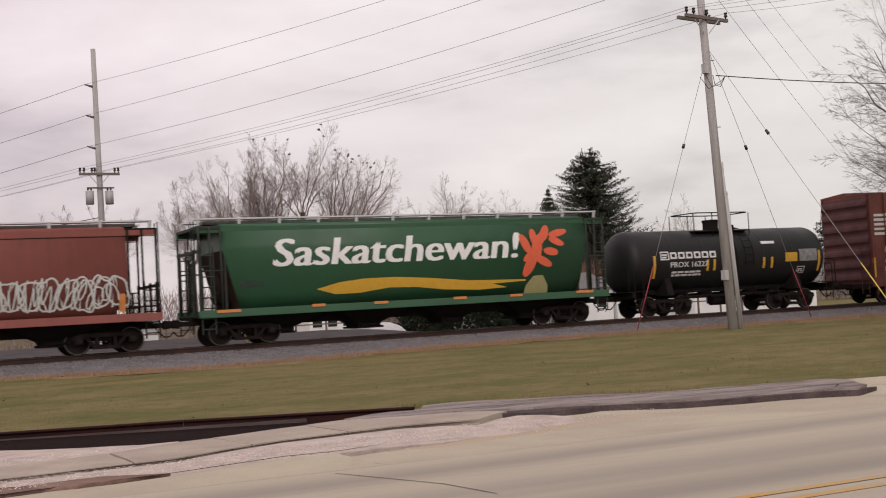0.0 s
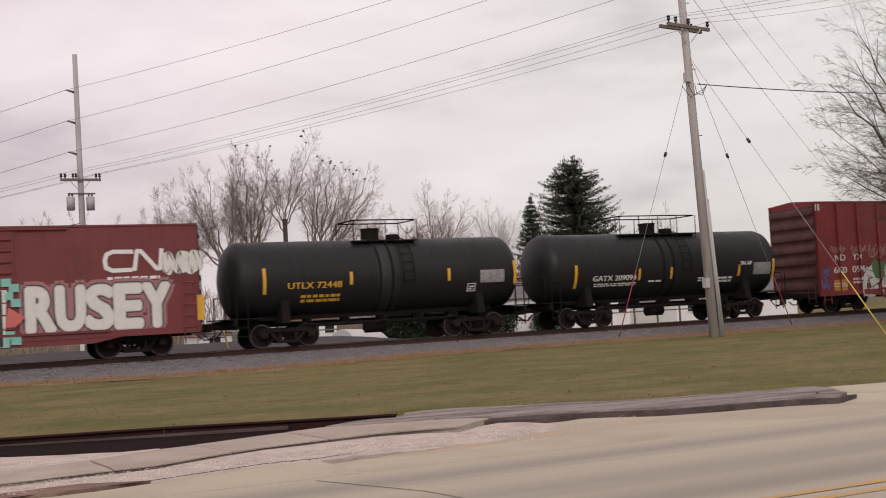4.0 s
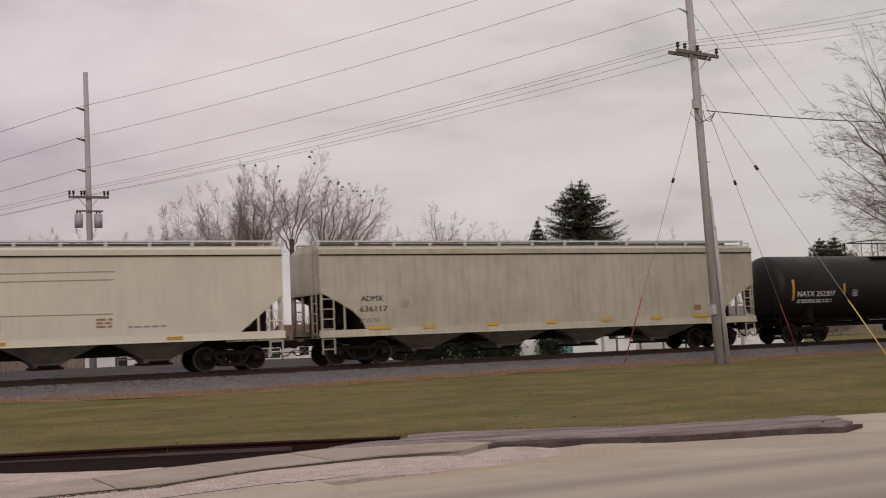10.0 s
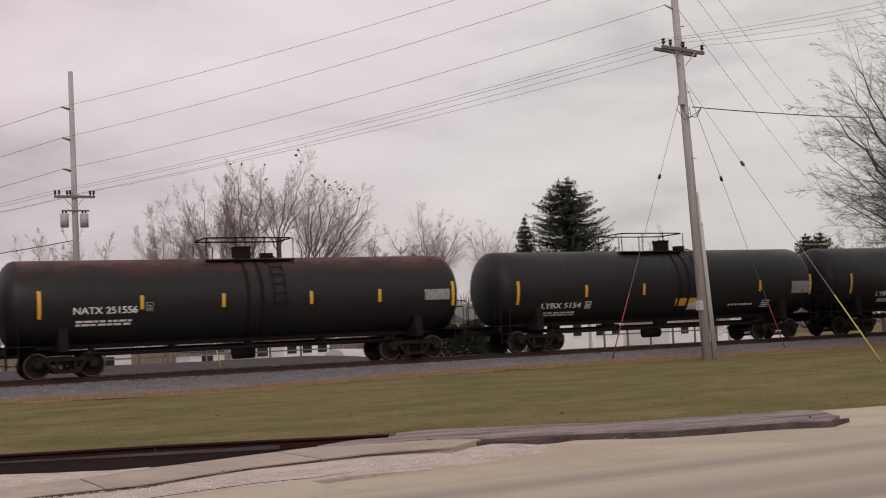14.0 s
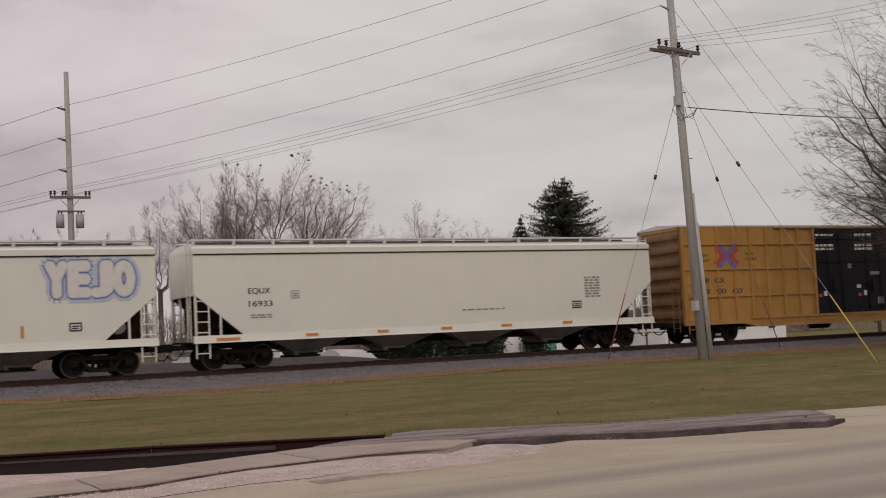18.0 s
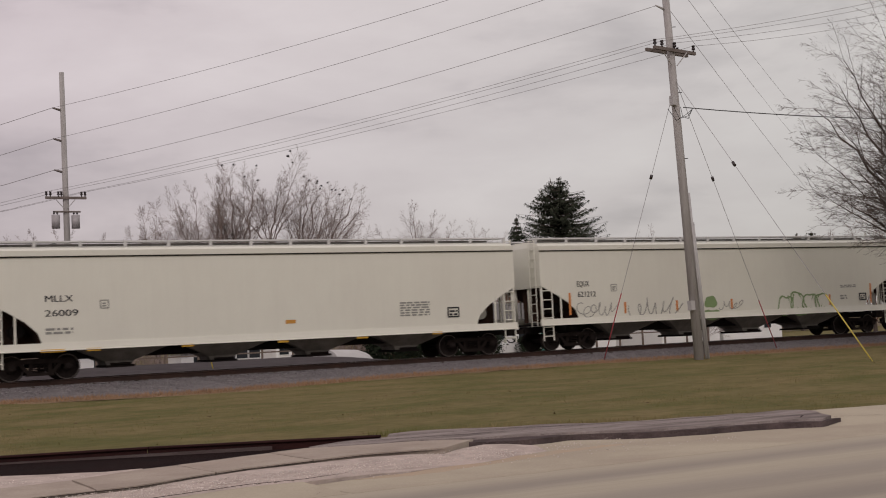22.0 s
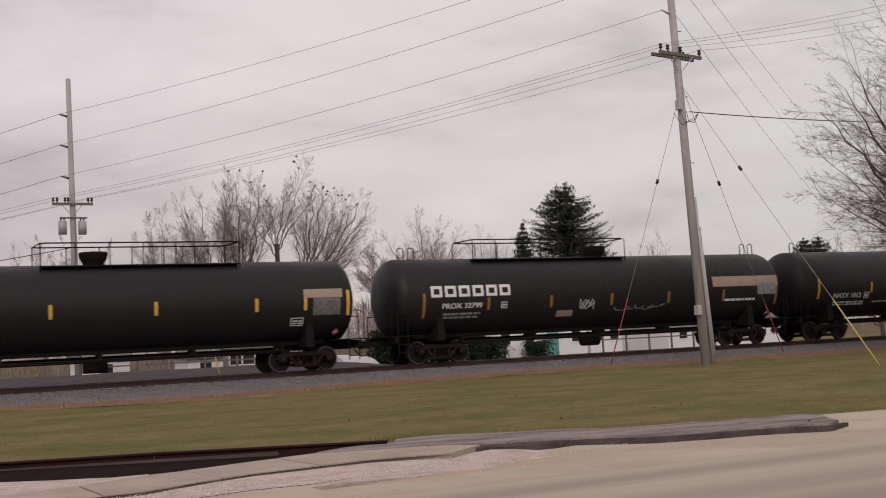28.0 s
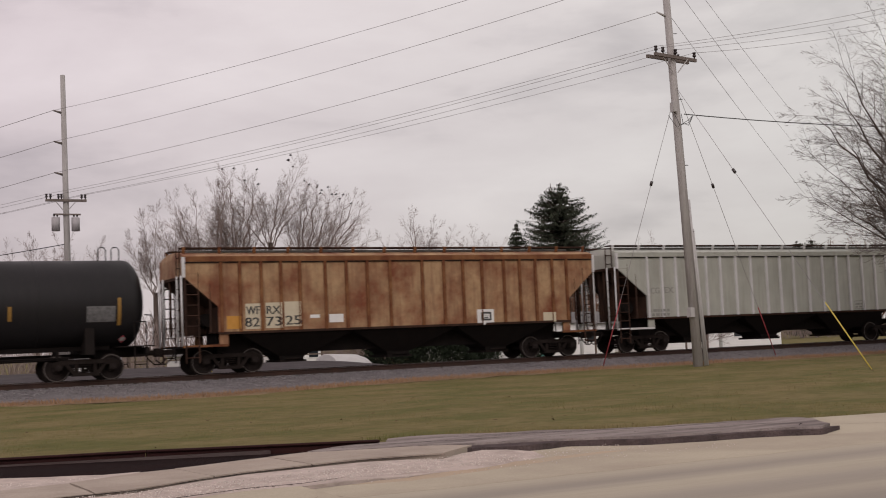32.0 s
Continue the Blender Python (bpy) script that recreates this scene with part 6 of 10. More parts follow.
bubbles(CAR8, -6.0, -2.59, 1.35, 2.32, 7, SPRAY_GREEN, SPRAY_GREEN, 170, 0.02, False, shade=None)
paint(CAR8, [[(-3.29, 2.20), (-2.20, 2.20), (-1.37, 1.78), (-0.86, 1.24), (-0.36, 0.78), (-1.43, 0.74), (-2.25, 1.34), (-3.08, 1.70)]], SPRAY_GREEN, "painted_shape", 0.001)
paint(CAR8, [[(-6.77, 0.80), (-6.13, 1.05), (-5.93, 0.61), (-6.38, 0.59)]], SPRAY_WHITE, "painted_shape", 0.003)
wild(CAR8, -6.6, -3.9, 0.62, 2.12, 3, SPRAY_WHITE, BLACK_INK, 173, 0.42, 0.045)
wild(CAR8, -4.2, -2.7, 0.62, 2.10, 2, SPRAY_PEACH, BLACK_INK, 174, 0.40, 0.045)
wild(CAR8, -2.9, -1.6, 0.72, 1.90, 1, SPRAY_LILAC, BLACK_INK, 175, 0.44, 0.04)
tag(CAR8, -8.57, -7.59, 2.67, 2.99, SPRAY_PALE_RED, 176, 0.03, 6)
tag(CAR8, -7.34, -6.26, 2.63, 3.00, SPRAY_PALE_RED, 177, 0.03, 6)
tag(CAR8, -6.29, -5.02, 2.35, 3.03, SPRAY_PALE_RED, 178, 0.03, 6)
tag(CAR8, -4.86, -4.07, 2.67, 3.14, SPRAY_PALE_RED, 179, 0.03, 5)
tag(CAR8, -3.67, -2.88, 2.89, 3.19, SPRAY_PALE_RED, 180, 0.03, 5)
tag(CAR8, -3.75, -2.79, 2.47, 2.68, SPRAY_PALE_RED, 181, 0.03, 4)
tag(CAR8, 0.24, 1.10, 2.52, 2.83, SPRAY_PALE_RED, 182, 0.03, 5)
tag(CAR8, 1.89, 2.56, 2.74, 3.05, SPRAY_PALE_RED, 183, 0.03, 4)
tag(CAR8, 3.87, 5.00, 2.22, 3.14, SPRAY_PALE_RED, 184, 0.03, 6)
tag(CAR8, 5.26, 5.89, 2.29, 2.76, SPRAY_PALE_RED, 185, 0.03, 4)
tag(CAR8, 6.46, 6.99, 2.47, 2.70, SPRAY_PALE_RED, 186, 0.03, 3)
tag(CAR8, 7.28, 8.51, 1.87, 3.17, SPRAY_PALE_RED, 187, 0.03, 6)
bubbles(CAR8, 0.72, 7.17, 0.82, 1.99, 5, None, SPRAY_PALE_RED, 188, 0.07, True, shade=None)
patch(CAR8, 1.81, 2.58, 3.55, 4.18, FADED_PATCH, "repainted_patch", lift=0.001)
patch(CAR8, 2.80, 3.77, 2.44, 3.16, FADED_PATCH, "repainted_patch", lift=0.001)
patch(CAR8, 1.85, 2.26, 2.11, 2.62, FADED_PATCH, "repainted_patch", lift=0.001)
patch(CAR8, -2.56, -2.02, 2.22, 2.65, FADED_PATCH, "repainted_patch", lift=0.001)
patch(CAR8, -0.89, -0.36, 1.50, 2.27, BRIGHT_RED, "repainted_patch", lift=0.05)
patch(CAR8, 0.25, 0.79, 1.50, 2.29, BRIGHT_RED, "repainted_patch", lift=0.05)
stroke(CAR8, [(7.73, 1.62), (8.24, 1.62), (8.24, 1.95), (7.73, 1.95), (7.73, 1.62)], 0.04, WHITE_INK, "stencil_box")
lines(CAR8, 7.79, 8.19, 1.67, 1.90, WHITE_INK, 2, 1)
patch(CAR8, 7.57, 8.40, 1.06, 1.30, STICKER_ORANGE, "sticker")
patch(CAR8, -9.37, -9.19, 4.59, 4.89, WHITE_INK, "sticker", lift=0.09)
patch(CAR8, 9.11, 9.25, 4.53, 4.84, WHITE_INK, "sticker", lift=0.09)
letter(CAR9, "TILX 283589", -5.82, -3.84, 2.09, 0.25, WHITE_INK)
lines(CAR9, -5.76, -4.20, 1.82, 2.00, WHITE_INK, 2, 201)
tag(CAR9, -2.60, -1.32, 1.61, 1.99, WHITE_INK, 202, 0.035, 7)
tag(CAR9, -0.80, 0.55, 1.60, 1.98, WHITE_INK, 203, 0.035, 7)
patch(CAR9, 1.90, 2.66, 2.12, 2.44, STICKER_ORANGE, "placard_panel")
lines(CAR9, 2.65, 3.48, 1.74, 2.12, WHITE_INK, 4, 205)
patch(CAR9, 7.07, 8.18, 2.02, 2.48, LABEL_GREY, "sticker")
lines(CAR9, 5.42, 6.27, 1.64, 1.80, WHITE_INK, 2, 207)
stroke(CAR9, [(6.52, 1.51), (6.97, 1.51), (6.97, 1.78), (6.52, 1.78), (6.52, 1.51)], 0.03, WHITE_INK, "stencil_box")
lines(CAR9, 6.58, 6.92, 1.56, 1.73, WHITE_INK, 2, 1)
letter(CAR10, "SHQX 8301", -6.16, -4.20, 1.75, 0.21, WHITE_INK)
lines(CAR10, -5.98, -4.74, 1.49, 1.64, WHITE_INK, 2, 211)
blocks(CAR10, 2.38, 4.77, 2.80, 3.10, WHITE_INK, 10, 0)
patch(CAR10, 2.36, 4.78, 2.66, 2.76, WHITE_INK, "company_emblem")
tag(CAR10, -8.30, -7.44, 2.53, 3.04, WHITE_INK, 214, 0.035, 7)
letter(CAR11, "MWCX", -8.16, -6.89, 2.70, 0.28, BLACK_INK)
letter(CAR11, "481055", -8.16, -6.63, 2.21, 0.28, BLACK_INK)
stroke(CAR11, [(-6.21, 2.54), (-5.95, 2.54), (-5.95, 2.79), (-6.21, 2.79), (-6.21, 2.54)], 0.03, BLACK_INK, "stencil_box")
lines(CAR11, -6.15, -6.00, 2.59, 2.74, BLACK_INK, 2, 1)
lines(CAR11, -8.18, -7.33, 1.54, 1.75, INK_GREY, 2, 219)
lines(CAR11, -4.01, -3.29, 1.67, 1.94, INK_RED, 3, 220)
lines(CAR11, -2.10, -0.90, 1.56, 1.62, INK_GREY, 1, 221)
lines(CAR11, -0.25, 0.24, 1.59, 1.95, INK_RED, 3, 222)
lines(CAR11, -5.69, -4.42, 1.54, 1.62, INK_GREY, 1, 223)
lines(CAR11, 3.23, 3.76, 1.62, 1.97, INK_RED, 3, 224)
lines(CAR11, 4.27, 5.60, 1.59, 1.68, INK_GREY, 1, 225)
# side ridges drawn as flat strokes, their shadow line put in the colour
stroke(CAR11, [(-4.12, 3.39), (3.85, 3.48)], 0.03, CREAM_DARK)
stroke(CAR11, [(-4.13, 3.14), (3.84, 3.21)], 0.03, CREAM_DARK)
stroke(CAR11, [(-4.18, 2.09), (3.77, 2.07)], 0.03, CREAM_DARK)
part("sill_tape", made(box, -8.49, -7.83, -1.625, -1.58, 1.08, 1.18), STICKER_ORANGE, CAR11["ob"])
part("sill_tape", made(box, -5.54, -5.06, -1.625, -1.58, 1.08, 1.18), STICKER_ORANGE, CAR11["ob"])
part("sill_tape", made(box, -2.96, -2.41, -1.625, -1.58, 1.11, 1.21), STICKER_ORANGE, CAR11["ob"])
part("sill_tape", made(box, -0.17, 0.39, -1.625, -1.58, 1.15, 1.25), STICKER_ORANGE, CAR11["ob"])
part("sill_tape", made(box, 5.55, 6.09, -1.625, -1.58, 1.15, 1.25), STICKER_ORANGE, CAR11["ob"])
letter(CAR12, "ADMX", -8.38, -7.50, 2.29, 0.21, BLACK_INK)
letter(CAR12, "636117", -8.43, -7.34, 1.91, 0.21, BLACK_INK)
stroke(CAR12, [(-6.68, 2.05), (-6.48, 2.05), (-6.48, 2.29), (-6.68, 2.29), (-6.68, 2.05)], 0.03, INK_GREY, "stencil_box")
lines(CAR12, -6.62, -6.53, 2.10, 2.24, INK_GREY, 2, 1)
lines(CAR12, -8.40, -7.68, 1.53, 1.70, INK_GREY, 2, 238)
part("sill_tape", made(box, -8.12, -7.21, -1.625, -1.58, 1.26, 1.36), STRIPE, CAR12["ob"])
part("sill_tape", made(box, -5.91, -5.40, -1.625, -1.58, 1.24, 1.34), STRIPE, CAR12["ob"])
part("sill_tape", made(box, -3.19, -2.70, -1.625, -1.58, 1.26, 1.36), STRIPE, CAR12["ob"])
part("sill_tape", made(box, -0.54, -0.09, -1.625, -1.58, 1.25, 1.35), STRIPE, CAR12["ob"])
part("sill_tape", made(box, 2.02, 2.54, -1.625, -1.58, 1.27, 1.37), STRIPE, CAR12["ob"])
part("sill_tape", made(box, 4.46, 5.01, -1.625, -1.58, 1.28, 1.38), STRIPE, CAR12["ob"])
part("sill_tape", made(box, 6.64, 7.55, -1.625, -1.58, 1.30, 1.40), STRIPE, CAR12["ob"])
patch(CAR12, 6.72, 7.07, 1.59, 1.81, INK_RED, "sticker")
letter(CAR13, "NATX 252207", -7.11, -4.90, 2.04, 0.24, WHITE_INK)
lines(CAR13, -7.08, -5.02, 1.76, 1.94, WHITE_INK, 2, 248)
stroke(CAR13, [(-3.83, 2.01), (-3.57, 2.01), (-3.57, 2.27), (-3.83, 2.27), (-3.83, 2.01)], 0.03, WHITE_INK, "stencil_box")
lines(CAR13, -3.77, -3.62, 2.06, 2.22, WHITE_INK, 2, 1)
patch(CAR13, 6.21, 7.31, 2.15, 2.68, LABEL_DARK, "sticker")
lines(CAR13, 0.88, 1.39, 3.01, 3.12, WHITE_INK, 1, 252)
lines(CAR13, 6.25, 6.61, 2.75, 2.82, WHITE_INK, 1, 253)
letter(CAR14, "CHSX 255089", -5.65, -3.32, 2.06, 0.25, WHITE_INK)
lines(CAR14, -5.65, -3.33, 1.70, 1.92, WHITE_INK, 2, 255)
patch(CAR14, 7.48, 8.46, 1.98, 2.55, LABEL_GREY, "sticker")
stroke(CAR14, [(6.51, 1.41), (6.97, 1.41), (6.97, 1.70), (6.51, 1.70), (6.51, 1.41)], 0.03, WHITE_INK, "stencil_box")
lines(CAR14, 6.57, 6.92, 1.46, 1.65, WHITE_INK, 2, 1)
stroke(CAR14, [(-2.48, 2.24), (-2.37, 1.95), (-2.14, 1.57), (-1.67, 1.40), (-2.29, 1.35), (-1.34, 1.27), (-0.81, 1.52), (-0.51, 1.47), (0.08, 1.29), (0.66, 1.39)], 0.05, WHITE_INK)
stroke(CAR14, [(-2.46, 2.22), (-2.03, 1.94), (-1.58, 1.70), (-1.36, 2.01), (-1.23, 2.07), (-0.95, 1.81), (-0.78, 2.19), (-0.57, 1.89), (-0.06, 1.84), (0.36, 2.02), (0.64, 2.32)], 0.045, WHITE_INK)
stroke(CAR14, [(0.64, 2.32), (0.50, 1.86), (0.18, 1.56), (-0.41, 1.50)], 0.04, WHITE_INK)
stroke(CAR14, [(-1.48, 1.54), (-1.44, 1.83), (-1.15, 1.87), (-1.00, 1.68), (-1.06, 1.38)], 0.035, WHITE_INK)
paint(CAR14, [[(-2.48, 2.18), (-2.30, 2.02), (-2.14, 1.83), (-1.78, 1.74), (-1.80, 1.61), (-2.15, 1.64), (-2.37, 1.86)]], SPRAY_WHITE, "painted_shape", 0.003)
SMILE = ((4.66, 2.57, 0.02), (4.80, 2.37, 0.10), (5.13, 2.21, 0.14), (5.57, 2.17, 0.14), (6.08, 2.27, 0.14), (6.45, 2.42, 0.08), (6.75, 2.60, 0.02))
paint(CAR14, [[(xa, za - wa / 2), (xb, zb - wb / 2), (xb, zb + wb / 2), (xa, za + wa / 2)] for (xa, za, wa), (xb, zb, wb) in zip(SMILE, SMILE[1:])], SPRAY_WHITE, "painted_crescent", 0.003)
paint(CAR14, [[(-2.40, 1.36), (-1.9, 1.30), (-1.3, 1.26), (-0.8, 1.36), (-1.2, 1.44), (-1.8, 1.42)]], SPRAY_WHITE, "painted_shape", 0.002)
paint(CAR14, [[(-0.75, 1.34), (-0.2, 1.30), (0.35, 1.36), (0.6, 1.52), (0.2, 1.48), (-0.3, 1.42)]], SPRAY_WHITE, "painted_shape", 0.002)
paint(CAR14, [[(-0.72, 2.08), (-0.45, 1.86), (-0.15, 1.62), (-0.5, 1.72)]], SPRAY_WHITE, "painted_shape", 0.002)
letter(CAR15, "NATX 251556", -6.17, -4.07, 2.07, 0.24, WHITE_INK)
lines(CAR15, -6.09, -4.26, 1.68, 1.90, WHITE_INK, 2, 266)
patch(CAR15, 6.70, 7.74, 2.19, 2.59, LABEL_GREY, "sticker")
stroke(CAR15, [(-3.78, 2.12), (-3.55, 2.12), (-3.55, 2.40), (-3.78, 2.40), (-3.78, 2.12)], 0.02, LABEL_GREY, "stencil_box")
lines(CAR15, -3.74, -3.59, 2.16, 2.36, LABEL_GREY, 2, 1)
letter(CAR16, "LYBX 5154", -6.23, -4.37, 1.69, 0.22, WHITE_INK)
stroke(CAR16, [(-4.15, 1.66), (-3.90, 1.66), (-3.90, 1.91), (-4.15, 1.91), (-4.15, 1.66)], 0.03, WHITE_INK, "stencil_box")
lines(CAR16, -4.09, -3.95, 1.71, 1.86, WHITE_INK, 2, 1)
lines(CAR16, -6.06, -4.56, 1.40, 1.58, WHITE_INK, 2, 273)
patch(CAR16, 0.41, 1.78, 1.61, 1.92, STRIPE, "placard_panel")
patch(CAR16, 1.13, 1.85, 1.44, 1.72, SPRAY_WHITE, "placard_panel", lift=0.002)
patch(CAR16, 6.76, 7.82, 1.98, 2.51, LABEL_GREY, "sticker")
paint(CAR16, [[(6.61, 1.28), (6.77, 1.12), (6.93, 1.28), (6.77, 1.44)]], PLACARD, "placard", 0.004, "red and white hazard placard")
paint(CAR16, [[(6.67, 1.23), (6.86, 1.23), (6.86, 1.34), (6.67, 1.34)]], WHITE_INK, "placard_band", 0.008)
lines(CAR16, 3.32, 4.67, 1.54, 1.66, WHITE_INK, 1, 279)
stroke(CAR16, [(5.21, 1.44), (5.61, 1.44), (5.61, 1.71), (5.21, 1.71), (5.21, 1.44)], 0.03, WHITE_INK, "stencil_box")
lines(CAR16, 5.27, 5.56, 1.49, 1.66, WHITE_INK, 2, 1)
letter(CAR17, "LYBX 5115", -5.54, -3.70, 1.72, 0.22, WHITE_INK)
lines(CAR17, -5.31, -3.90, 1.45, 1.62, WHITE_INK, 2, 283)
patch(CAR17, 7.17, 8.23, 2.08, 2.64, LABEL_GREY, "sticker")
paint(CAR17, [[(6.86, 1.30), (7.02, 1.14), (7.18, 1.30), (7.02, 1.46)]], PLACARD, "placard", 0.004, "red and white hazard placard")
paint(CAR17, [[(6.92, 1.25), (7.12, 1.25), (7.12, 1.36), (6.92, 1.36)]], WHITE_INK, "placard_band", 0.008)
stroke(CAR17, [(5.80, 1.34), (6.35, 1.34), (6.35, 1.67), (5.80, 1.67), (5.80, 1.34)], 0.03, WHITE_INK, "stencil_box")
lines(CAR17, 5.86, 6.30, 1.39, 1.62, WHITE_INK, 2, 1)
lines(CAR17, 4.31, 5.03, 1.55, 1.64, WHITE_INK, 1, 289)
letter(CAR18, "MLLX", -7.89, -7.05, 2.51, 0.21, BLACK_INK)
letter(CAR18, "10138", -7.83, -7.09, 2.01, 0.20, BLACK_INK)
stroke(CAR18, [(-6.75, 2.21), (-6.42, 2.21), (-6.42, 2.48), (-6.75, 2.48), (-6.75, 2.21)], 0.03, INK_GREY, "stencil_box")
lines(CAR18, -6.69, -6.47, 2.26, 2.43, INK_GREY, 2, 1)
lines(CAR18, -7.85, -6.96, 1.48, 1.73, INK_GREY, 2, 294)
bubble_text(CAR18, "YEJO", 5.95, 8.85, 2.62, 3.86, SPRAY_WHITE, SPRAY_BLUE, SPRAY_PALE_BLUE, fat=0.12)
tag(CAR18, 5.87, 7.19, 3.96, 4.15, SPRAY_BLUE, 296, 0.03, 5)
patch(CAR18, -8.24, -8.14, 1.33, 2.17, STICKER_ORANGE, "reflector")
patch(CAR18, -5.14, -5.04, 1.32, 1.74, STICKER_ORANGE, "reflector")
patch(CAR18, -2.00, -1.90, 1.33, 1.77, STICKER_ORANGE, "reflector")
patch(CAR18, 1.63, 1.73, 1.36, 1.79, STICKER_ORANGE, "reflector")
patch(CAR18, 5.16, 5.26, 1.38, 1.77, STICKER_ORANGE, "reflector")
stroke(CAR18, [(6.70, 1.56), (7.06, 1.56), (7.06, 1.80), (6.70, 1.80), (6.70, 1.56)], 0.05, BLACK_INK, "stencil_box")
lines(CAR18, 6.76, 7.01, 1.61, 1.75, BLACK_INK, 2, 1)
letter(CAR19, "EQUX", -7.73, -6.93, 2.61, 0.21, BLACK_INK)
letter(CAR19, "16933", -7.73, -6.86, 2.16, 0.21, BLACK_INK)
stroke(CAR19, [(-6.14, 2.42), (-5.86, 2.42), (-5.86, 2.67), (-6.14, 2.67), (-6.14, 2.42)], 0.03, INK_GREY, "stencil_box")
lines(CAR19, -6.08, -5.91, 2.47, 2.62, INK_GREY, 2, 1)
stroke(CAR19, [(5.76, 1.70), (6.15, 1.70), (6.15, 1.95), (5.76, 1.95), (5.76, 1.70)], 0.05, BLACK_INK, "stencil_box")
lines(CAR19, 5.82, 6.10, 1.75, 1.90, BLACK_INK, 2, 1)
lines(CAR19, 6.37, 7.11, 2.10, 2.97, INK_GREY, 8, 310)
lines(CAR19, -7.68, -6.90, 1.75, 1.91, INK_GREY, 2, 311)
lines(CAR19, 0.74, 2.61, 1.74, 1.83, INK_GREY, 1, 312)
part("sill_tape", made(box, -8.93, -8.10, -1.625, -1.58, 1.01, 1.11), ORANGE, CAR19["ob"])
part("sill_tape", made(box, -5.65, -5.19, -1.625, -1.58, 1.04, 1.14), ORANGE, CAR19["ob"])
part("sill_tape", made(box, -2.85, -2.41, -1.625, -1.58, 1.05, 1.15), ORANGE, CAR19["ob"])
part("sill_tape", made(box, -0.22, 0.24, -1.625, -1.58, 1.06, 1.16), ORANGE, CAR19["ob"])
part("sill_tape", made(box, 2.41, 2.87, -1.625, -1.58, 1.07, 1.17), ORANGE, CAR19["ob"])
part("sill_tape", made(box, 5.24, 5.67, -1.625, -1.58, 1.08, 1.18), ORANGE, CAR19["ob"])
stroke(CAR20, [(-7.42, 4.00), (-6.99, 3.68)], 0.26, CROSS_RED)
stroke(CAR20, [(-7.45, 3.37), (-6.99, 3.68)], 0.26, CROSS_RED)
stroke(CAR20, [(-7.29, 4.18), (-6.89, 3.73)], 0.22, CROSS_BLUE)
stroke(CAR20, [(-7.34, 3.19), (-6.90, 3.63)], 0.22, CROSS_BLUE)
stroke(CAR20, [(-6.29, 3.99), (-6.75, 3.68)], 0.26, CROSS_RED)
stroke(CAR20, [(-6.32, 3.36), (-6.75, 3.68)], 0.26, CROSS_RED)
stroke(CAR20, [(-6.40, 4.18), (-6.84, 3.73)], 0.22, CROSS_BLUE)
stroke(CAR20, [(-6.44, 3.17), (-6.85, 3.63)], 0.22, CROSS_BLUE)
stroke(CAR21, [(-7.62, 4.30), (-7.03, 3.87)], 0.26, CROSS_RED)
stroke(CAR21, [(-7.66, 3.46), (-7.03, 3.87)], 0.26, CROSS_RED)
stroke(CAR21, [(-7.45, 4.55), (-6.90, 3.94)], 0.22, CROSS_BLUE)
stroke(CAR21, [(-7.51, 3.21), (-6.90, 3.81)], 0.22, CROSS_BLUE)
stroke(CAR21, [(-6.06, 4.29), (-6.70, 3.87)], 0.26, CROSS_RED)
stroke(CAR21, [(-6.10, 3.43), (-6.70, 3.87)], 0.26, CROSS_RED)
stroke(CAR21, [(-6.22, 4.54), (-6.83, 3.93)], 0.22, CROSS_BLUE)
stroke(CAR21, [(-6.27, 3.19), (-6.84, 3.81)], 0.22, CROSS_BLUE)
letter(CAR20, "next", -8.45, -7.88, 3.68, 0.14, INK_BROWN, lean=0.2)
letter(CAR20, "load", -8.46, -7.89, 3.44, 0.16, INK_BROWN, lean=0.2)
letter(CAR20, "any", -5.81, -5.32, 3.73, 0.13, INK_BROWN, lean=0.2)
letter(CAR20, "road", -5.83, -5.20, 3.50, 0.15, INK_BROWN, lean=0.2)
letter(CAR20, "TB", -8.44, -7.91, 2.53, 0.23, BLACK_INK, lean=0.15)
letter(CAR20, "OX", -7.60, -7.06, 2.53, 0.23, BLACK_INK, lean=0.15)
letter(CAR20, "63", -8.43, -7.93, 2.06, 0.22, BLACK_INK, lean=0.15)
letter(CAR20, "90", -7.55, -7.01, 2.06, 0.23, BLACK_INK, lean=0.15)
letter(CAR20, "00", -6.63, -6.12, 2.05, 0.23, BLACK_INK, lean=0.15)
paint(CAR20, [[(5.10, 4.20), (5.91, 4.22), (5.90, 4.08), (5.09, 4.06)]], CROSS_RED, "company_emblem", 0.003)
paint(CAR20, [[(5.29, 4.08), (5.46, 4.08), (5.46, 3.61), (5.29, 3.61)]], CROSS_RED, "company_emblem", 0.003)
paint(CAR20, [[(5.69, 4.08), (5.87, 4.08), (5.89, 3.63), (5.72, 3.63)]], CROSS_RED, "company_emblem", 0.003)
paint(CAR20, [[(5.99, 4.22), (6.20, 4.22), (6.68, 3.64), (6.45, 3.64)]], CROSS_RED, "company_emblem", 0.003)
paint(CAR20, [[(6.49, 4.21), (6.69, 4.21), (6.18, 3.65), (5.98, 3.63)]], CROSS_RED, "company_emblem", 0.003)
letter(CAR20, "RAILCAR POOLING EXPERTS", 3.62, 8.27, 3.24, 0.25, INK_BROWN)
lines(CAR20, -1.70, -0.63, 4.38, 4.67, WHITE_INK, 2, 350, lift=0.05)
lines(CAR20, -1.73, -0.65, 3.88, 4.21, WHITE_INK, 2, 351, lift=0.05)
lines(CAR20, 0.72, 1.79, 4.39, 4.68, WHITE_INK, 2, 352, lift=0.05)
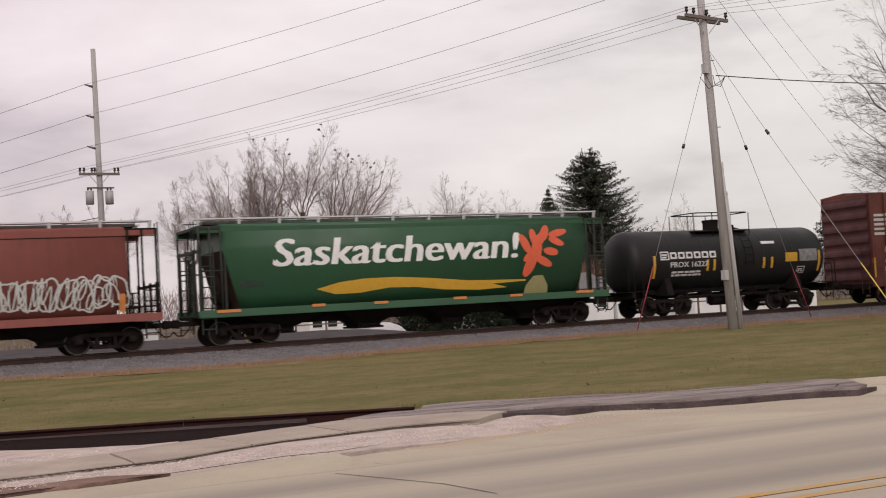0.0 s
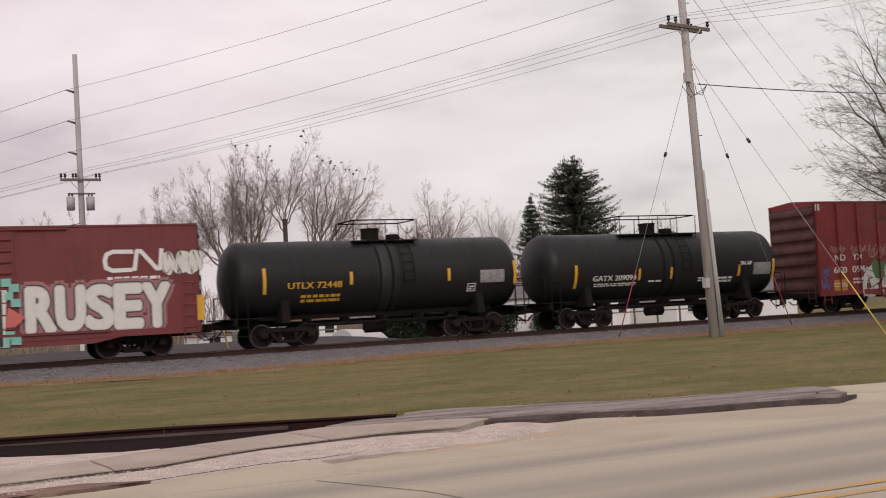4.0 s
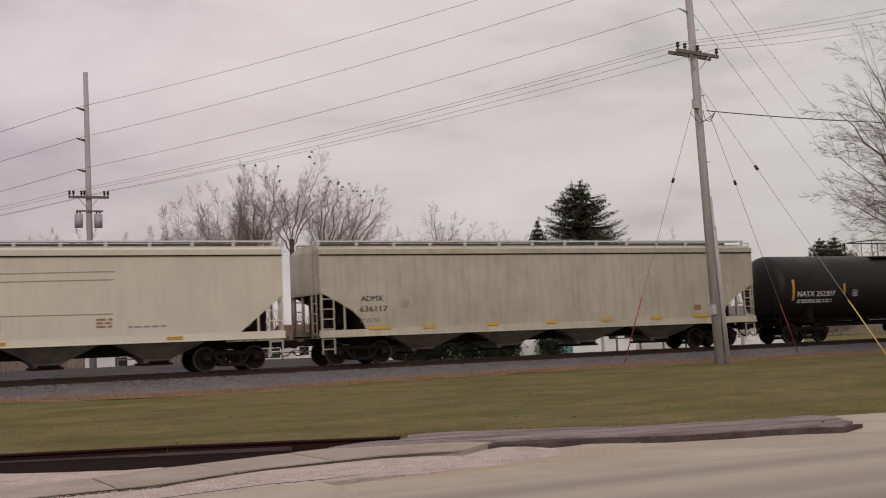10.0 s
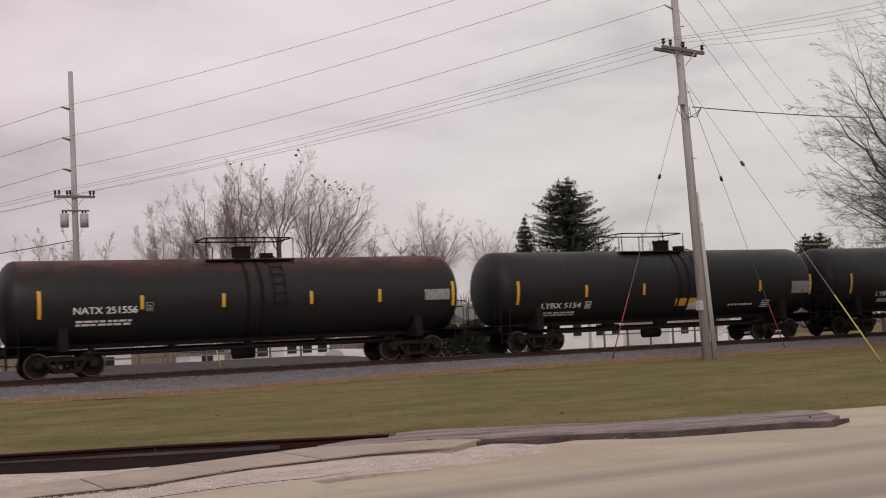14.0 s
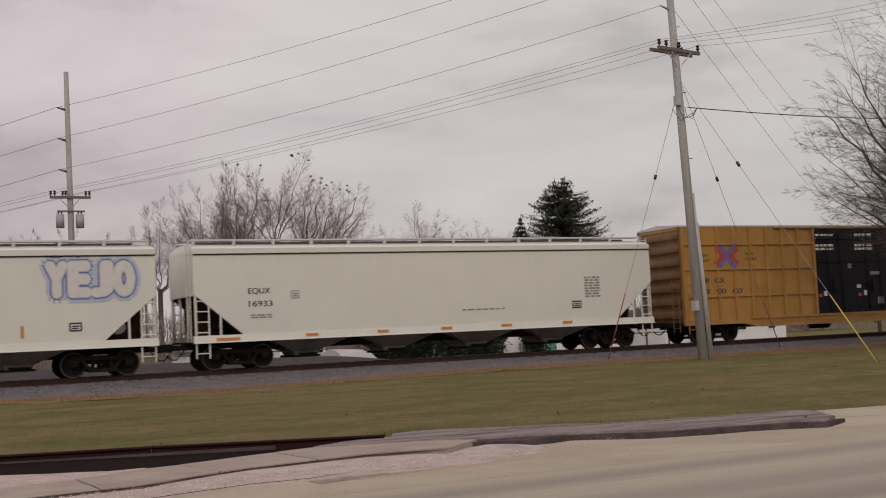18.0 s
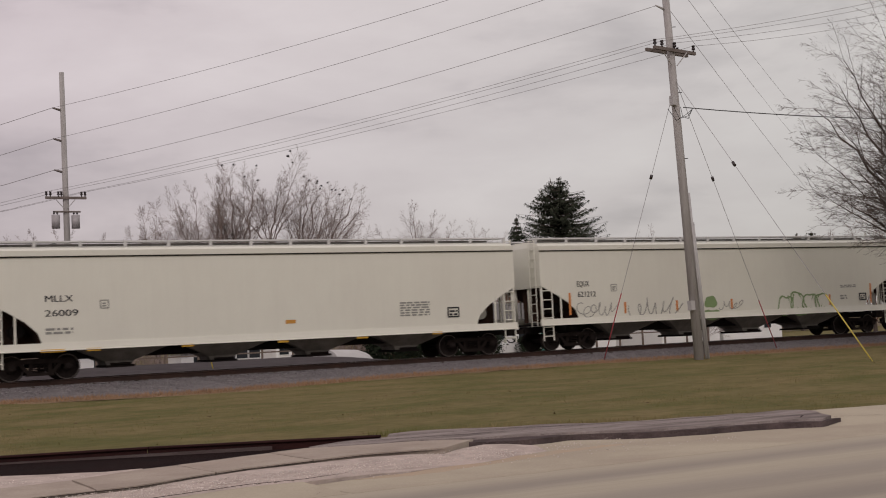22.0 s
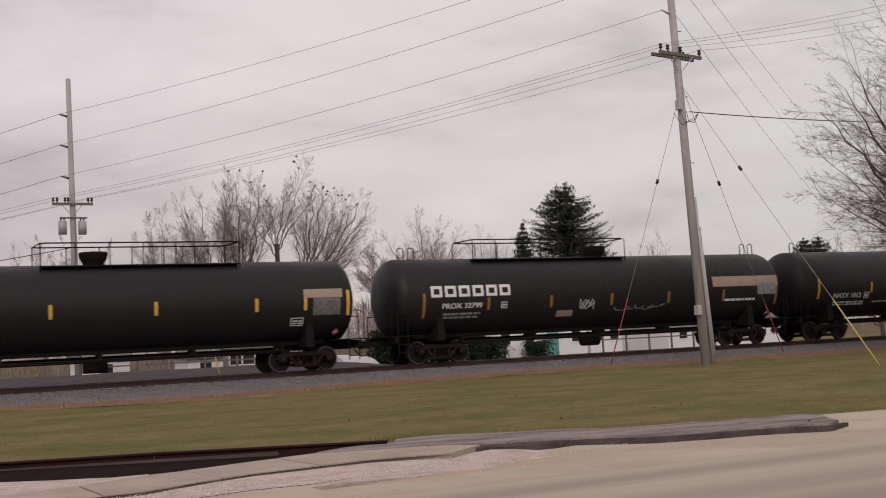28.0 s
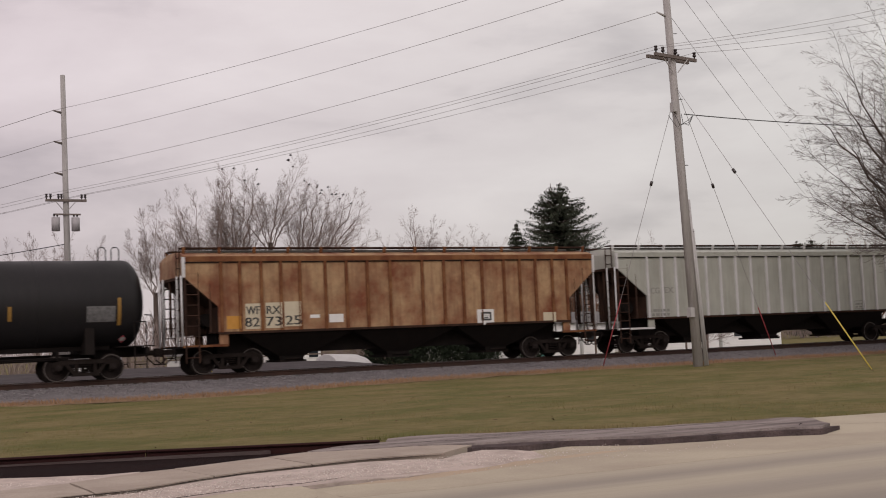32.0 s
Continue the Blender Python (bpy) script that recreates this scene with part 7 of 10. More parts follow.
lines(CAR20, 0.69, 1.82, 3.87, 4.21, WHITE_INK, 2, 353, lift=0.05)
patch(CAR20, -1.39, -1.18, 1.80, 2.02, WHITE_INK, "sticker", lift=0.05)
patch(CAR20, -1.70, -1.49, 1.75, 1.90, CROSS_RED, "sticker", lift=0.05)
patch(CAR20, 1.09, 1.28, 1.77, 2.00, WHITE_INK, "sticker", lift=0.05)
patch(CAR20, 0.74, 0.93, 1.74, 1.89, CROSS_RED, "sticker", lift=0.05)
patch(CAR20, 0.19, 0.41, 3.03, 3.25, LABEL_GREY, "sticker", lift=0.05)
patch(CAR20, 1.57, 2.22, 2.71, 2.86, LABEL_GREY, "sticker", lift=0.05)
patch(CAR20, 0.66, 0.93, 2.12, 2.28, WHITE_INK, "sticker", lift=0.05)
patch(CAR20, 1.94, 2.30, 1.36, 1.68, LABEL_GREY, "sticker", lift=0.05)
patch(CAR20, -8.36, -7.89, 0.82, 0.94, STRIPE, "sticker")
patch(CAR20, 7.32, 7.57, 1.15, 1.27, WHITE_INK, "sticker")
letter(CAR21, "next", -8.45, -7.88, 3.91, 0.14, INK_BROWN, lean=0.2)
letter(CAR21, "load", -8.46, -7.89, 3.67, 0.16, INK_BROWN, lean=0.2)
letter(CAR21, "any", -5.78, -5.33, 3.96, 0.12, INK_BROWN, lean=0.2)
letter(CAR21, "road", -5.79, -5.21, 3.71, 0.14, INK_BROWN, lean=0.2)
letter(CAR21, "TB", -8.42, -7.91, 2.53, 0.22, BLACK_INK, lean=0.15)
letter(CAR21, "OX", -7.60, -7.06, 2.52, 0.22, BLACK_INK, lean=0.15)
patch(CAR21, -8.62, -7.05, 0.98, 2.35, SPRAY_DARK, "painted_shape", lift=0.001)
letter(CAR21, "662", -8.54, -7.85, 2.00, 0.24, WHITE_INK, lift=0.006, bold=0.01)
letter(CAR21, "246", -7.68, -7.01, 2.01, 0.24, WHITE_INK, lift=0.006, bold=0.01)
lines(CAR21, -8.46, -7.99, 1.48, 1.72, WHITE_INK, 2, 373, lift=0.006)
lines(CAR21, -7.64, -7.05, 1.49, 1.73, WHITE_INK, 2, 374, lift=0.006)
patch(CAR21, -8.48, -7.87, 0.93, 1.09, STRIPE, "sticker", lift=0.004)
wild(CAR21, -6.85, -4.2, 0.92, 2.28, 3, SPRAY_DARK, SPRAY_WHITE, 376, 0.5, 0.05)
stroke(CAR21, [(-8.63, 0.86), (-7.09, 0.79), (-5.38, 0.75), (-3.61, 0.75), (-1.77, 0.79)], 0.06, SPRAY_WHITE)
wild(CAR21, -4.1, -1.85, 0.98, 2.15, 3, SPRAY_PALE_BLUE, SPRAY_BLUE2, 378, 0.2, 0.06)
tag(dict(CAR21, side=lambda z: -1.56), -1.69, -0.25, 1.38, 2.06, SPRAY_WHITE, 379, 0.05, 4)
wild(CAR21, 2.9, 5.4, 0.75, 2.25, 3, SPRAY_PALE, SPRAY_DARK, 380, 0.36, 0.05)
patch(CAR21, 5.3, 7.8, 0.85, 2.2, SPRAY_DARK, "sprayed_backing", 0.001)
wild(CAR21, 5.4, 7.8, 0.80, 2.30, 3, SPRAY_DARK, SPRAY_PALE, 381, 0.4, 0.035)
paint(CAR21, [[(5.08, 4.30), (5.84, 4.31), (5.83, 4.18), (5.07, 4.16)]], CROSS_RED, "company_emblem", 0.003)
paint(CAR21, [[(5.23, 4.18), (5.40, 4.18), (5.39, 3.72), (5.23, 3.73)]], CROSS_RED, "company_emblem", 0.003)
paint(CAR21, [[(5.61, 4.18), (5.78, 4.18), (5.80, 3.74), (5.64, 3.74)]], CROSS_RED, "company_emblem", 0.003)
paint(CAR21, [[(5.98, 4.31), (6.17, 4.31), (6.82, 3.75), (6.60, 3.75)]], CROSS_RED, "company_emblem", 0.003)
paint(CAR21, [[(6.63, 4.31), (6.83, 4.31), (6.16, 3.76), (5.96, 3.74)]], CROSS_RED, "company_emblem", 0.003)
letter(CAR21, "Railcar Pooling Experts", 3.74, 8.11, 3.23, 0.25, INK_BROWN)
lines(CAR21, -1.70, -0.72, 3.97, 4.31, WHITE_INK, 3, 388, lift=0.05)
lines(CAR21, 0.66, 1.82, 3.98, 4.31, WHITE_INK, 3, 389, lift=0.05)
lines(CAR21, 0.19, 0.47, 3.04, 3.25, WHITE_INK, 2, 390, lift=0.05)
patch(CAR21, 1.13, 1.34, 1.82, 2.08, WHITE_INK, "sticker", lift=0.05)
lines(CAR21, 1.53, 2.14, 2.70, 2.85, WHITE_INK, 2, 392, lift=0.05)
stroke(CAR21, [(7.15, 1.39), (7.61, 1.39), (7.61, 1.71), (7.15, 1.71), (7.15, 1.39)], 0.05, SPRAY_WHITE, "stencil_box")
lines(CAR21, 7.21, 7.56, 1.44, 1.66, SPRAY_WHITE, 2, 1)
letter(CAR22, "MLLX", -7.93, -7.05, 2.54, 0.22, BLACK_INK)
letter(CAR22, "26009", -7.94, -6.90, 2.07, 0.22, BLACK_INK)
stroke(CAR22, [(-6.17, 2.29), (-5.91, 2.29), (-5.91, 2.55), (-6.17, 2.55), (-6.17, 2.29)], 0.03, INK_GREY, "stencil_box")
lines(CAR22, -6.11, -5.96, 2.34, 2.50, INK_GREY, 2, 1)
lines(CAR22, -7.94, -7.07, 1.49, 1.73, INK_GREY, 2, 399)
stroke(CAR22, [(6.80, 1.53), (7.26, 1.53), (7.26, 1.87), (6.80, 1.87), (6.80, 1.53)], 0.06, BLACK_INK, "stencil_box")
lines(CAR22, 6.86, 7.21, 1.58, 1.82, BLACK_INK, 2, 1)
lines(CAR22, 4.79, 6.03, 1.62, 2.18, INK_GREY, 6, 402)
lines(CAR22, -5.33, -4.23, 1.07, 1.17, INK_GREY, 1, 403)
part("sill_tape", made(box, -8.12, -7.35, -1.625, -1.58, 0.90, 1.00), STRIPE, CAR22["ob"])
part("sill_tape", made(box, -6.66, -6.21, -1.625, -1.58, 0.89, 0.99), STRIPE, CAR22["ob"])
part("sill_tape", made(box, -3.49, -3.08, -1.625, -1.58, 0.88, 0.98), STRIPE, CAR22["ob"])
part("sill_tape", made(box, -0.05, 0.34, -1.625, -1.58, 0.86, 0.96), STRIPE, CAR22["ob"])
part("sill_tape", made(box, 2.98, 3.42, -1.625, -1.58, 0.87, 0.97), STRIPE, CAR22["ob"])
part("sill_tape", made(box, 6.08, 6.49, -1.625, -1.58, 0.89, 0.99), STRIPE, CAR22["ob"])
patch(CAR22, 0.27, 0.66, 1.52, 1.65, STICKER_ORANGE, "sticker")
letter(CAR23, "EQUX", -7.96, -7.38, 2.53, 0.23, BLACK_INK)
letter(CAR23, "621212", -7.95, -7.08, 2.11, 0.23, BLACK_INK)
stroke(CAR23, [(-6.31, 2.31), (-6.04, 2.31), (-6.04, 2.58), (-6.31, 2.58), (-6.31, 2.31)], 0.03, INK_GREY, "stencil_box")
lines(CAR23, -6.25, -6.09, 2.36, 2.53, INK_GREY, 2, 1)
stroke(CAR23, [(7.59, 1.54), (7.99, 1.54), (7.99, 1.83), (7.59, 1.83), (7.59, 1.54)], 0.06, BLACK_INK, "stencil_box")
lines(CAR23, 7.65, 7.94, 1.59, 1.78, BLACK_INK, 2, 1)
lines(CAR23, 6.42, 7.44, 2.13, 2.28, INK_GREY, 2, 417)
lines(CAR23, 6.39, 6.81, 1.60, 1.84, INK_GREY, 2, 418)
patch(CAR23, -8.40, -8.29, 1.40, 2.29, ORANGE, "reflector")
patch(CAR23, -5.70, -5.59, 1.37, 1.84, ORANGE, "reflector")
patch(CAR23, -3.03, -2.92, 1.36, 1.83, ORANGE, "reflector")
patch(CAR23, -0.06, 0.05, 1.35, 1.81, ORANGE, "reflector")
patch(CAR23, 5.68, 5.79, 1.36, 1.84, ORANGE, "reflector")
patch(CAR23, 8.26, 8.37, 1.38, 2.28, ORANGE, "reflector")
tag(CAR23, -5.47, -2.69, 1.09, 1.99, INK_GREY, 425, 0.04, 6)
tag(CAR23, -7.99, -6.00, 1.27, 1.88, INK_GREY, 426, 0.03, 6)
paint(CAR23, [blob(-1.16, 1.70, 0.3, 0.27, random.Random(3)), blob(-1.09, 1.15, 0.42, 0.24, random.Random(4))], SPRAY_LEAF, "painted_figure", 0.003)
bubbles(CAR23, 2.68, 5.71, 0.95, 1.93, 4, None, SPRAY_LEAF, 428, 0.07, True, shade=None)
tag(CAR23, -0.73, 0.64, 1.34, 1.75, INK_GREY, 429, 0.03, 4)
letter(CAR24, "NCLX", -7.70, -6.94, 2.27, 0.21, BLACK_INK)
letter(CAR24, "4199", -7.71, -6.95, 1.94, 0.21, BLACK_INK)
stroke(CAR24, [(-6.19, 2.06), (-5.92, 2.06), (-5.92, 2.32), (-6.19, 2.32), (-6.19, 2.06)], 0.03, INK_GREY, "stencil_box")
lines(CAR24, -6.13, -5.97, 2.11, 2.27, INK_GREY, 2, 1)
lines(CAR24, -7.83, -6.92, 1.51, 1.75, INK_GREY, 2, 434)
lines(CAR24, -0.78, 0.68, 2.18, 2.44, INK_GREY, 2, 435)
lines(CAR24, -6.66, -6.17, 1.55, 1.72, INK_GREY, 2, 436)
patch(CAR24, -8.18, -8.07, 1.41, 2.30, ORANGE, "reflector")
patch(CAR24, -5.50, -5.39, 1.42, 1.86, ORANGE, "reflector")
patch(CAR24, -2.79, -2.68, 1.42, 1.87, ORANGE, "reflector")
patch(CAR24, -0.08, 0.03, 1.42, 1.89, ORANGE, "reflector")
patch(CAR24, 2.61, 2.72, 1.41, 1.89, ORANGE, "reflector")
patch(CAR24, 5.30, 5.41, 1.43, 1.87, ORANGE, "reflector")
patch(CAR24, 8.01, 8.12, 1.54, 2.34, ORANGE, "reflector")
letter(CAR25, "SHPX 210572", -6.13, -3.98, 1.80, 0.21, WHITE_INK)
lines(CAR25, -6.09, -4.28, 1.50, 1.68, LABEL_DARK, 2, 445)
blocks(CAR25, -3.71, -2.30, 1.76, 2.09, LABEL_DARK, 4, 0)
lines(CAR25, 2.75, 4.30, 2.33, 2.56, STRIPE, 2, 447)
patch(CAR25, 5.92, 7.02, 2.00, 2.67, LABEL_GREY, "sticker")
stroke(CAR25, [(4.94, 1.48), (5.46, 1.48), (5.46, 1.78), (4.94, 1.78), (4.94, 1.48)], 0.03, WHITE_INK, "stencil_box")
lines(CAR25, 5.00, 5.41, 1.53, 1.73, WHITE_INK, 2, 1)
lines(CAR25, 2.65, 3.46, 1.67, 1.75, WHITE_INK, 1, 451)
letter(CAR26, "ADMX", -6.86, -6.01, 2.40, 0.20, INK_GREY)
letter(CAR26, "54056", -6.89, -5.91, 1.95, 0.20, INK_GREY)
paint(CAR26, [[(-0.29, 3.12), (0.22, 2.48), (0.83, 3.09), (0.32, 3.73)]], BLACK_INK, "company_emblem", 0.003)
paint(CAR26, [[(-0.16, 3.11), (0.23, 2.62), (0.70, 3.10), (0.31, 3.59)]], GREY_H, "company_emblem", 0.005)
paint(CAR26, [[(-0.03, 3.11), (0.24, 2.77), (0.57, 3.10), (0.30, 3.44)]], BLACK_INK, "company_emblem", 0.007)
blocks(CAR26, 1.02, 2.45, 2.85, 3.14, BLACK_INK, 3, 0)
part("sill_tape", made(box, -6.87, -6.19, -1.625, -1.58, 1.26, 1.36), STICKER_ORANGE, CAR26["ob"])
part("sill_tape", made(box, -5.65, -4.95, -1.625, -1.58, 1.26, 1.36), STICKER_ORANGE, CAR26["ob"])
part("sill_tape", made(box, -2.39, -1.95, -1.625, -1.58, 1.24, 1.34), STICKER_ORANGE, CAR26["ob"])
part("sill_tape", made(box, 0.92, 1.39, -1.625, -1.58, 1.22, 1.32), STICKER_ORANGE, CAR26["ob"])
part("sill_tape", made(box, 4.10, 4.50, -1.625, -1.58, 1.21, 1.31), STICKER_ORANGE, CAR26["ob"])
part("sill_tape", made(box, 6.44, 7.13, -1.625, -1.58, 1.23, 1.33), STICKER_ORANGE, CAR26["ob"])
letter(CAR27, "UTLX 951387", -7.76, -6.00, 2.03, 0.24, STRIPE)
lines(CAR27, -7.72, -6.11, 1.73, 1.92, INK_BROWN, 2, 465)
lines(CAR27, -7.75, -6.96, 2.37, 2.46, INK_BROWN, 1, 466)
patch(CAR27, 7.09, 8.58, 2.62, 2.93, SPRAY_TAN, "sticker")
patch(CAR27, 7.44, 8.50, 1.99, 2.61, LABEL_DARK, "sticker")
stroke(CAR27, [(6.63, 1.65), (7.08, 1.65), (7.08, 1.91), (6.63, 1.91), (6.63, 1.65)], 0.03, WHITE_INK, "stencil_box")
lines(CAR27, 6.69, 7.03, 1.70, 1.86, WHITE_INK, 2, 1)
paint(CAR27, [[(8.31, 1.37), (8.45, 1.23), (8.59, 1.37), (8.45, 1.51)]], PLACARD, "placard", 0.004, "red and white hazard placard")
paint(CAR27, [[(8.36, 1.32), (8.53, 1.32), (8.53, 1.43), (8.36, 1.43)]], WHITE_INK, "placard_band", 0.008)
blocks(CAR28, -8.06, -4.47, 2.48, 2.91, WHITE_INK, 6, 0)
letter(CAR28, "PROX 32799", -7.57, -5.85, 2.04, 0.21, WHITE_INK)
lines(CAR28, -7.52, -5.91, 1.66, 1.92, LABEL_GREY, 2, 475)
stroke(CAR28, [(-4.99, 2.00), (-4.75, 2.00), (-4.75, 2.22), (-4.99, 2.22), (-4.99, 2.00)], 0.03, WHITE_INK, "stencil_box")
lines(CAR28, -4.93, -4.80, 2.05, 2.17, WHITE_INK, 2, 1)
patch(CAR28, -2.39, -1.62, 1.57, 1.81, SPRAY_TAN, "sticker")
tag(CAR28, -1.41, -0.57, 1.82, 2.23, SPRAY_PALE, 479, 0.035, 7)
tag(CAR28, 0.51, 2.80, 1.71, 1.92, LABEL_GREY, 480, 0.03, 5)
patch(CAR28, 5.46, 9.10, 2.55, 2.99, SPRAY_TAN, "sticker")
patch(CAR28, 7.92, 8.94, 2.17, 2.69, LABEL_GREY, "sticker", lift=0.003)
lines(CAR28, 6.13, 7.80, 1.93, 2.08, WHITE_INK, 1, 483)
paint(CAR28, [[(8.66, 1.37), (8.81, 1.22), (8.96, 1.37), (8.81, 1.52)]], PLACARD, "placard", 0.004, "red and white hazard placard")
paint(CAR28, [[(8.72, 1.32), (8.90, 1.32), (8.90, 1.43), (8.72, 1.43)]], WHITE_INK, "placard_band", 0.008)
letter(CAR29, "NATX 1012", -7.50, -5.81, 1.87, 0.22, WHITE_INK)
lines(CAR29, -7.47, -5.51, 1.54, 1.74, WHITE_INK, 2, 487)
stroke(CAR29, [(-5.62, 1.84), (-5.33, 1.84), (-5.33, 2.08), (-5.62, 2.08), (-5.62, 1.84)], 0.03, WHITE_INK, "stencil_box")
lines(CAR29, -5.56, -5.38, 1.89, 2.03, WHITE_INK, 2, 1)
patch(CAR29, 4.35, 5.14, 1.78, 2.09, STICKER_OLIVE, "sticker")
patch(CAR29, 7.89, 8.95, 1.98, 2.52, LABEL_DARK, "sticker")
lines(CAR29, 6.20, 7.04, 1.93, 2.31, WHITE_INK, 3, 492)
lines(CAR29, 6.18, 7.75, 1.78, 1.91, WHITE_INK, 1, 493)
paint(CAR29, [[(8.56, 1.32), (8.71, 1.17), (8.86, 1.32), (8.71, 1.47)]], PLACARD, "placard", 0.004, "red and white hazard placard")
paint(CAR29, [[(8.62, 1.27), (8.80, 1.27), (8.80, 1.38), (8.62, 1.38)]], WHITE_INK, "placard_band", 0.008)
lines(CAR29, -4.96, -3.97, 1.63, 1.70, WHITE_INK, 1, 496)
blocks(CAR30, -8.25, -4.56, 2.57, 3.02, WHITE_INK, 6, 0)
letter(CAR30, "PROX 36184", -7.56, -5.90, 2.10, 0.20, WHITE_INK)
lines(CAR30, -7.47, -6.02, 1.76, 1.94, LABEL_GREY, 2, 499)
patch(CAR30, -0.86, -0.07, 1.75, 2.03, STICKER_OLIVE, "sticker")
stroke(CAR30, [(-4.82, 2.07), (-4.52, 2.07), (-4.52, 2.32), (-4.82, 2.32), (-4.82, 2.07)], 0.03, WHITE_INK, "stencil_box")
lines(CAR30, -4.76, -4.57, 2.12, 2.27, WHITE_INK, 2, 1)
paint(CAR30, [[(8.75, 1.34), (8.89, 1.20), (9.03, 1.34), (8.89, 1.48)]], PLACARD, "placard", 0.004, "red and white hazard placard")
paint(CAR30, [[(8.81, 1.29), (8.98, 1.29), (8.98, 1.40), (8.81, 1.40)]], WHITE_INK, "placard_band", 0.008)
patch(CAR30, 7.63, 8.57, 1.93, 2.45, LABEL_DARK, "sticker")
patch(CAR31, -6.28, -5.73, 1.52, 2.41, PANEL_CREAM, "number_panel", lift=0.001)
patch(CAR31, -5.54, -4.96, 1.53, 2.43, PANEL_CREAM, "number_panel", lift=0.001)
patch(CAR31, -4.84, -4.25, 1.57, 2.45, PANEL_CREAM, "number_panel", lift=0.001)
letter(CAR31, "WF", -6.25, -5.75, 2.03, 0.30, BLACK_INK, lift=0.004, bold=0.01)
letter(CAR31, "RX", -5.50, -5.00, 2.03, 0.30, BLACK_INK, lift=0.004, bold=0.01)
letter(CAR31, "82", -6.30, -5.77, 1.60, 0.34, BLACK_INK, lift=0.004, bold=0.01)
letter(CAR31, "73", -5.52, -4.97, 1.61, 0.34, BLACK_INK, lift=0.004, bold=0.01)
letter(CAR31, "25", -4.80, -4.24, 1.63, 0.34, BLACK_INK, lift=0.004, bold=0.01)
patch(CAR31, 2.98, 3.72, 1.38, 1.97, WHITE_INK, "sticker")
stroke(CAR31, [(3.19, 1.57), (3.57, 1.57), (3.57, 1.83), (3.19, 1.83), (3.19, 1.57)], 0.07, BLACK_INK, "stencil_box")
lines(CAR31, 3.25, 3.52, 1.62, 1.78, BLACK_INK, 2, 1)
patch(CAR31, -3.87, -3.50, 1.84, 1.96, WHITE_INK, "sticker")
patch(CAR31, -3.14, -2.58, 1.66, 1.96, WHITE_INK, "sticker")
patch(CAR31, -6.96, -6.48, 1.54, 1.99, STICKER_ORANGE, "sticker")
patch(CAR31, 5.98, 6.57, 1.40, 1.78, PANEL_CREAM, "sticker")
letter(CAR32, "CG", -7.14, -6.70, 2.42, 0.26, INK_GREY)
letter(CAR32, "EX", -6.43, -5.96, 2.43, 0.26, INK_GREY)
lines(CAR32, -7.26, -6.22, 1.48, 1.83, INK_GREY, 2, 523)
stroke(CAR32, [(4.44, 1.49), (4.96, 1.49), (4.96, 1.85), (4.44, 1.85), (4.44, 1.49)], 0.03, INK_GREY, "stencil_box")
lines(CAR32, 4.50, 4.91, 1.54, 1.80, INK_GREY, 2, 1)

# ---- street edge: old rail, pads, gravel, kerb ----


def slab(poly, z0, z1, material, name, parent, label="", rough=0.0, seed=0, top=None):
    """A flat piece with real thickness; its edge is broken up by rough metres."""
    rnd = random.Random(seed)
    pts = []
    for (ax, ay), (bx, by) in zip(poly, poly[1:] + poly[:1]):
        n = max(1, int(math.hypot(bx - ax, by - ay) / 0.35)) if rough else 1
        for k in range(n):
            u = k / n
            j = rough if k else rough * 0.4
            pts.append((ax + (bx - ax) * u + rnd.uniform(-j, j), ay + (by - ay) * u + rnd.uniform(-j, j)))
    bm = bmesh.new()
    a = [bm.verts.new((x, y, z0)) for x, y in pts]
    b = [bm.verts.new((x, y, top(x, y) if top else z1 + 0.3 * rough * noise.noise((x * 1.5, y * 1.5, 2.0)))) for x, y in pts]
    f = bm.faces.new(b)
    bm.faces.new(a[::-1])
    for i in range(len(pts)):
        bm.faces.new((a[i], a[(i + 1) % len(pts)], b[(i + 1) % len(pts)], b[i]))
    bmesh.ops.recalc_face_normals(bm, faces=bm.faces)
    bmesh.ops.triangulate(bm, faces=[g for g in bm.faces if len(g.verts) > 4])
    return part(name, bm, material, parent, label)


def old_line(x):
    """The near face of the old rail."""
    return -21.96 - 0.33 * x


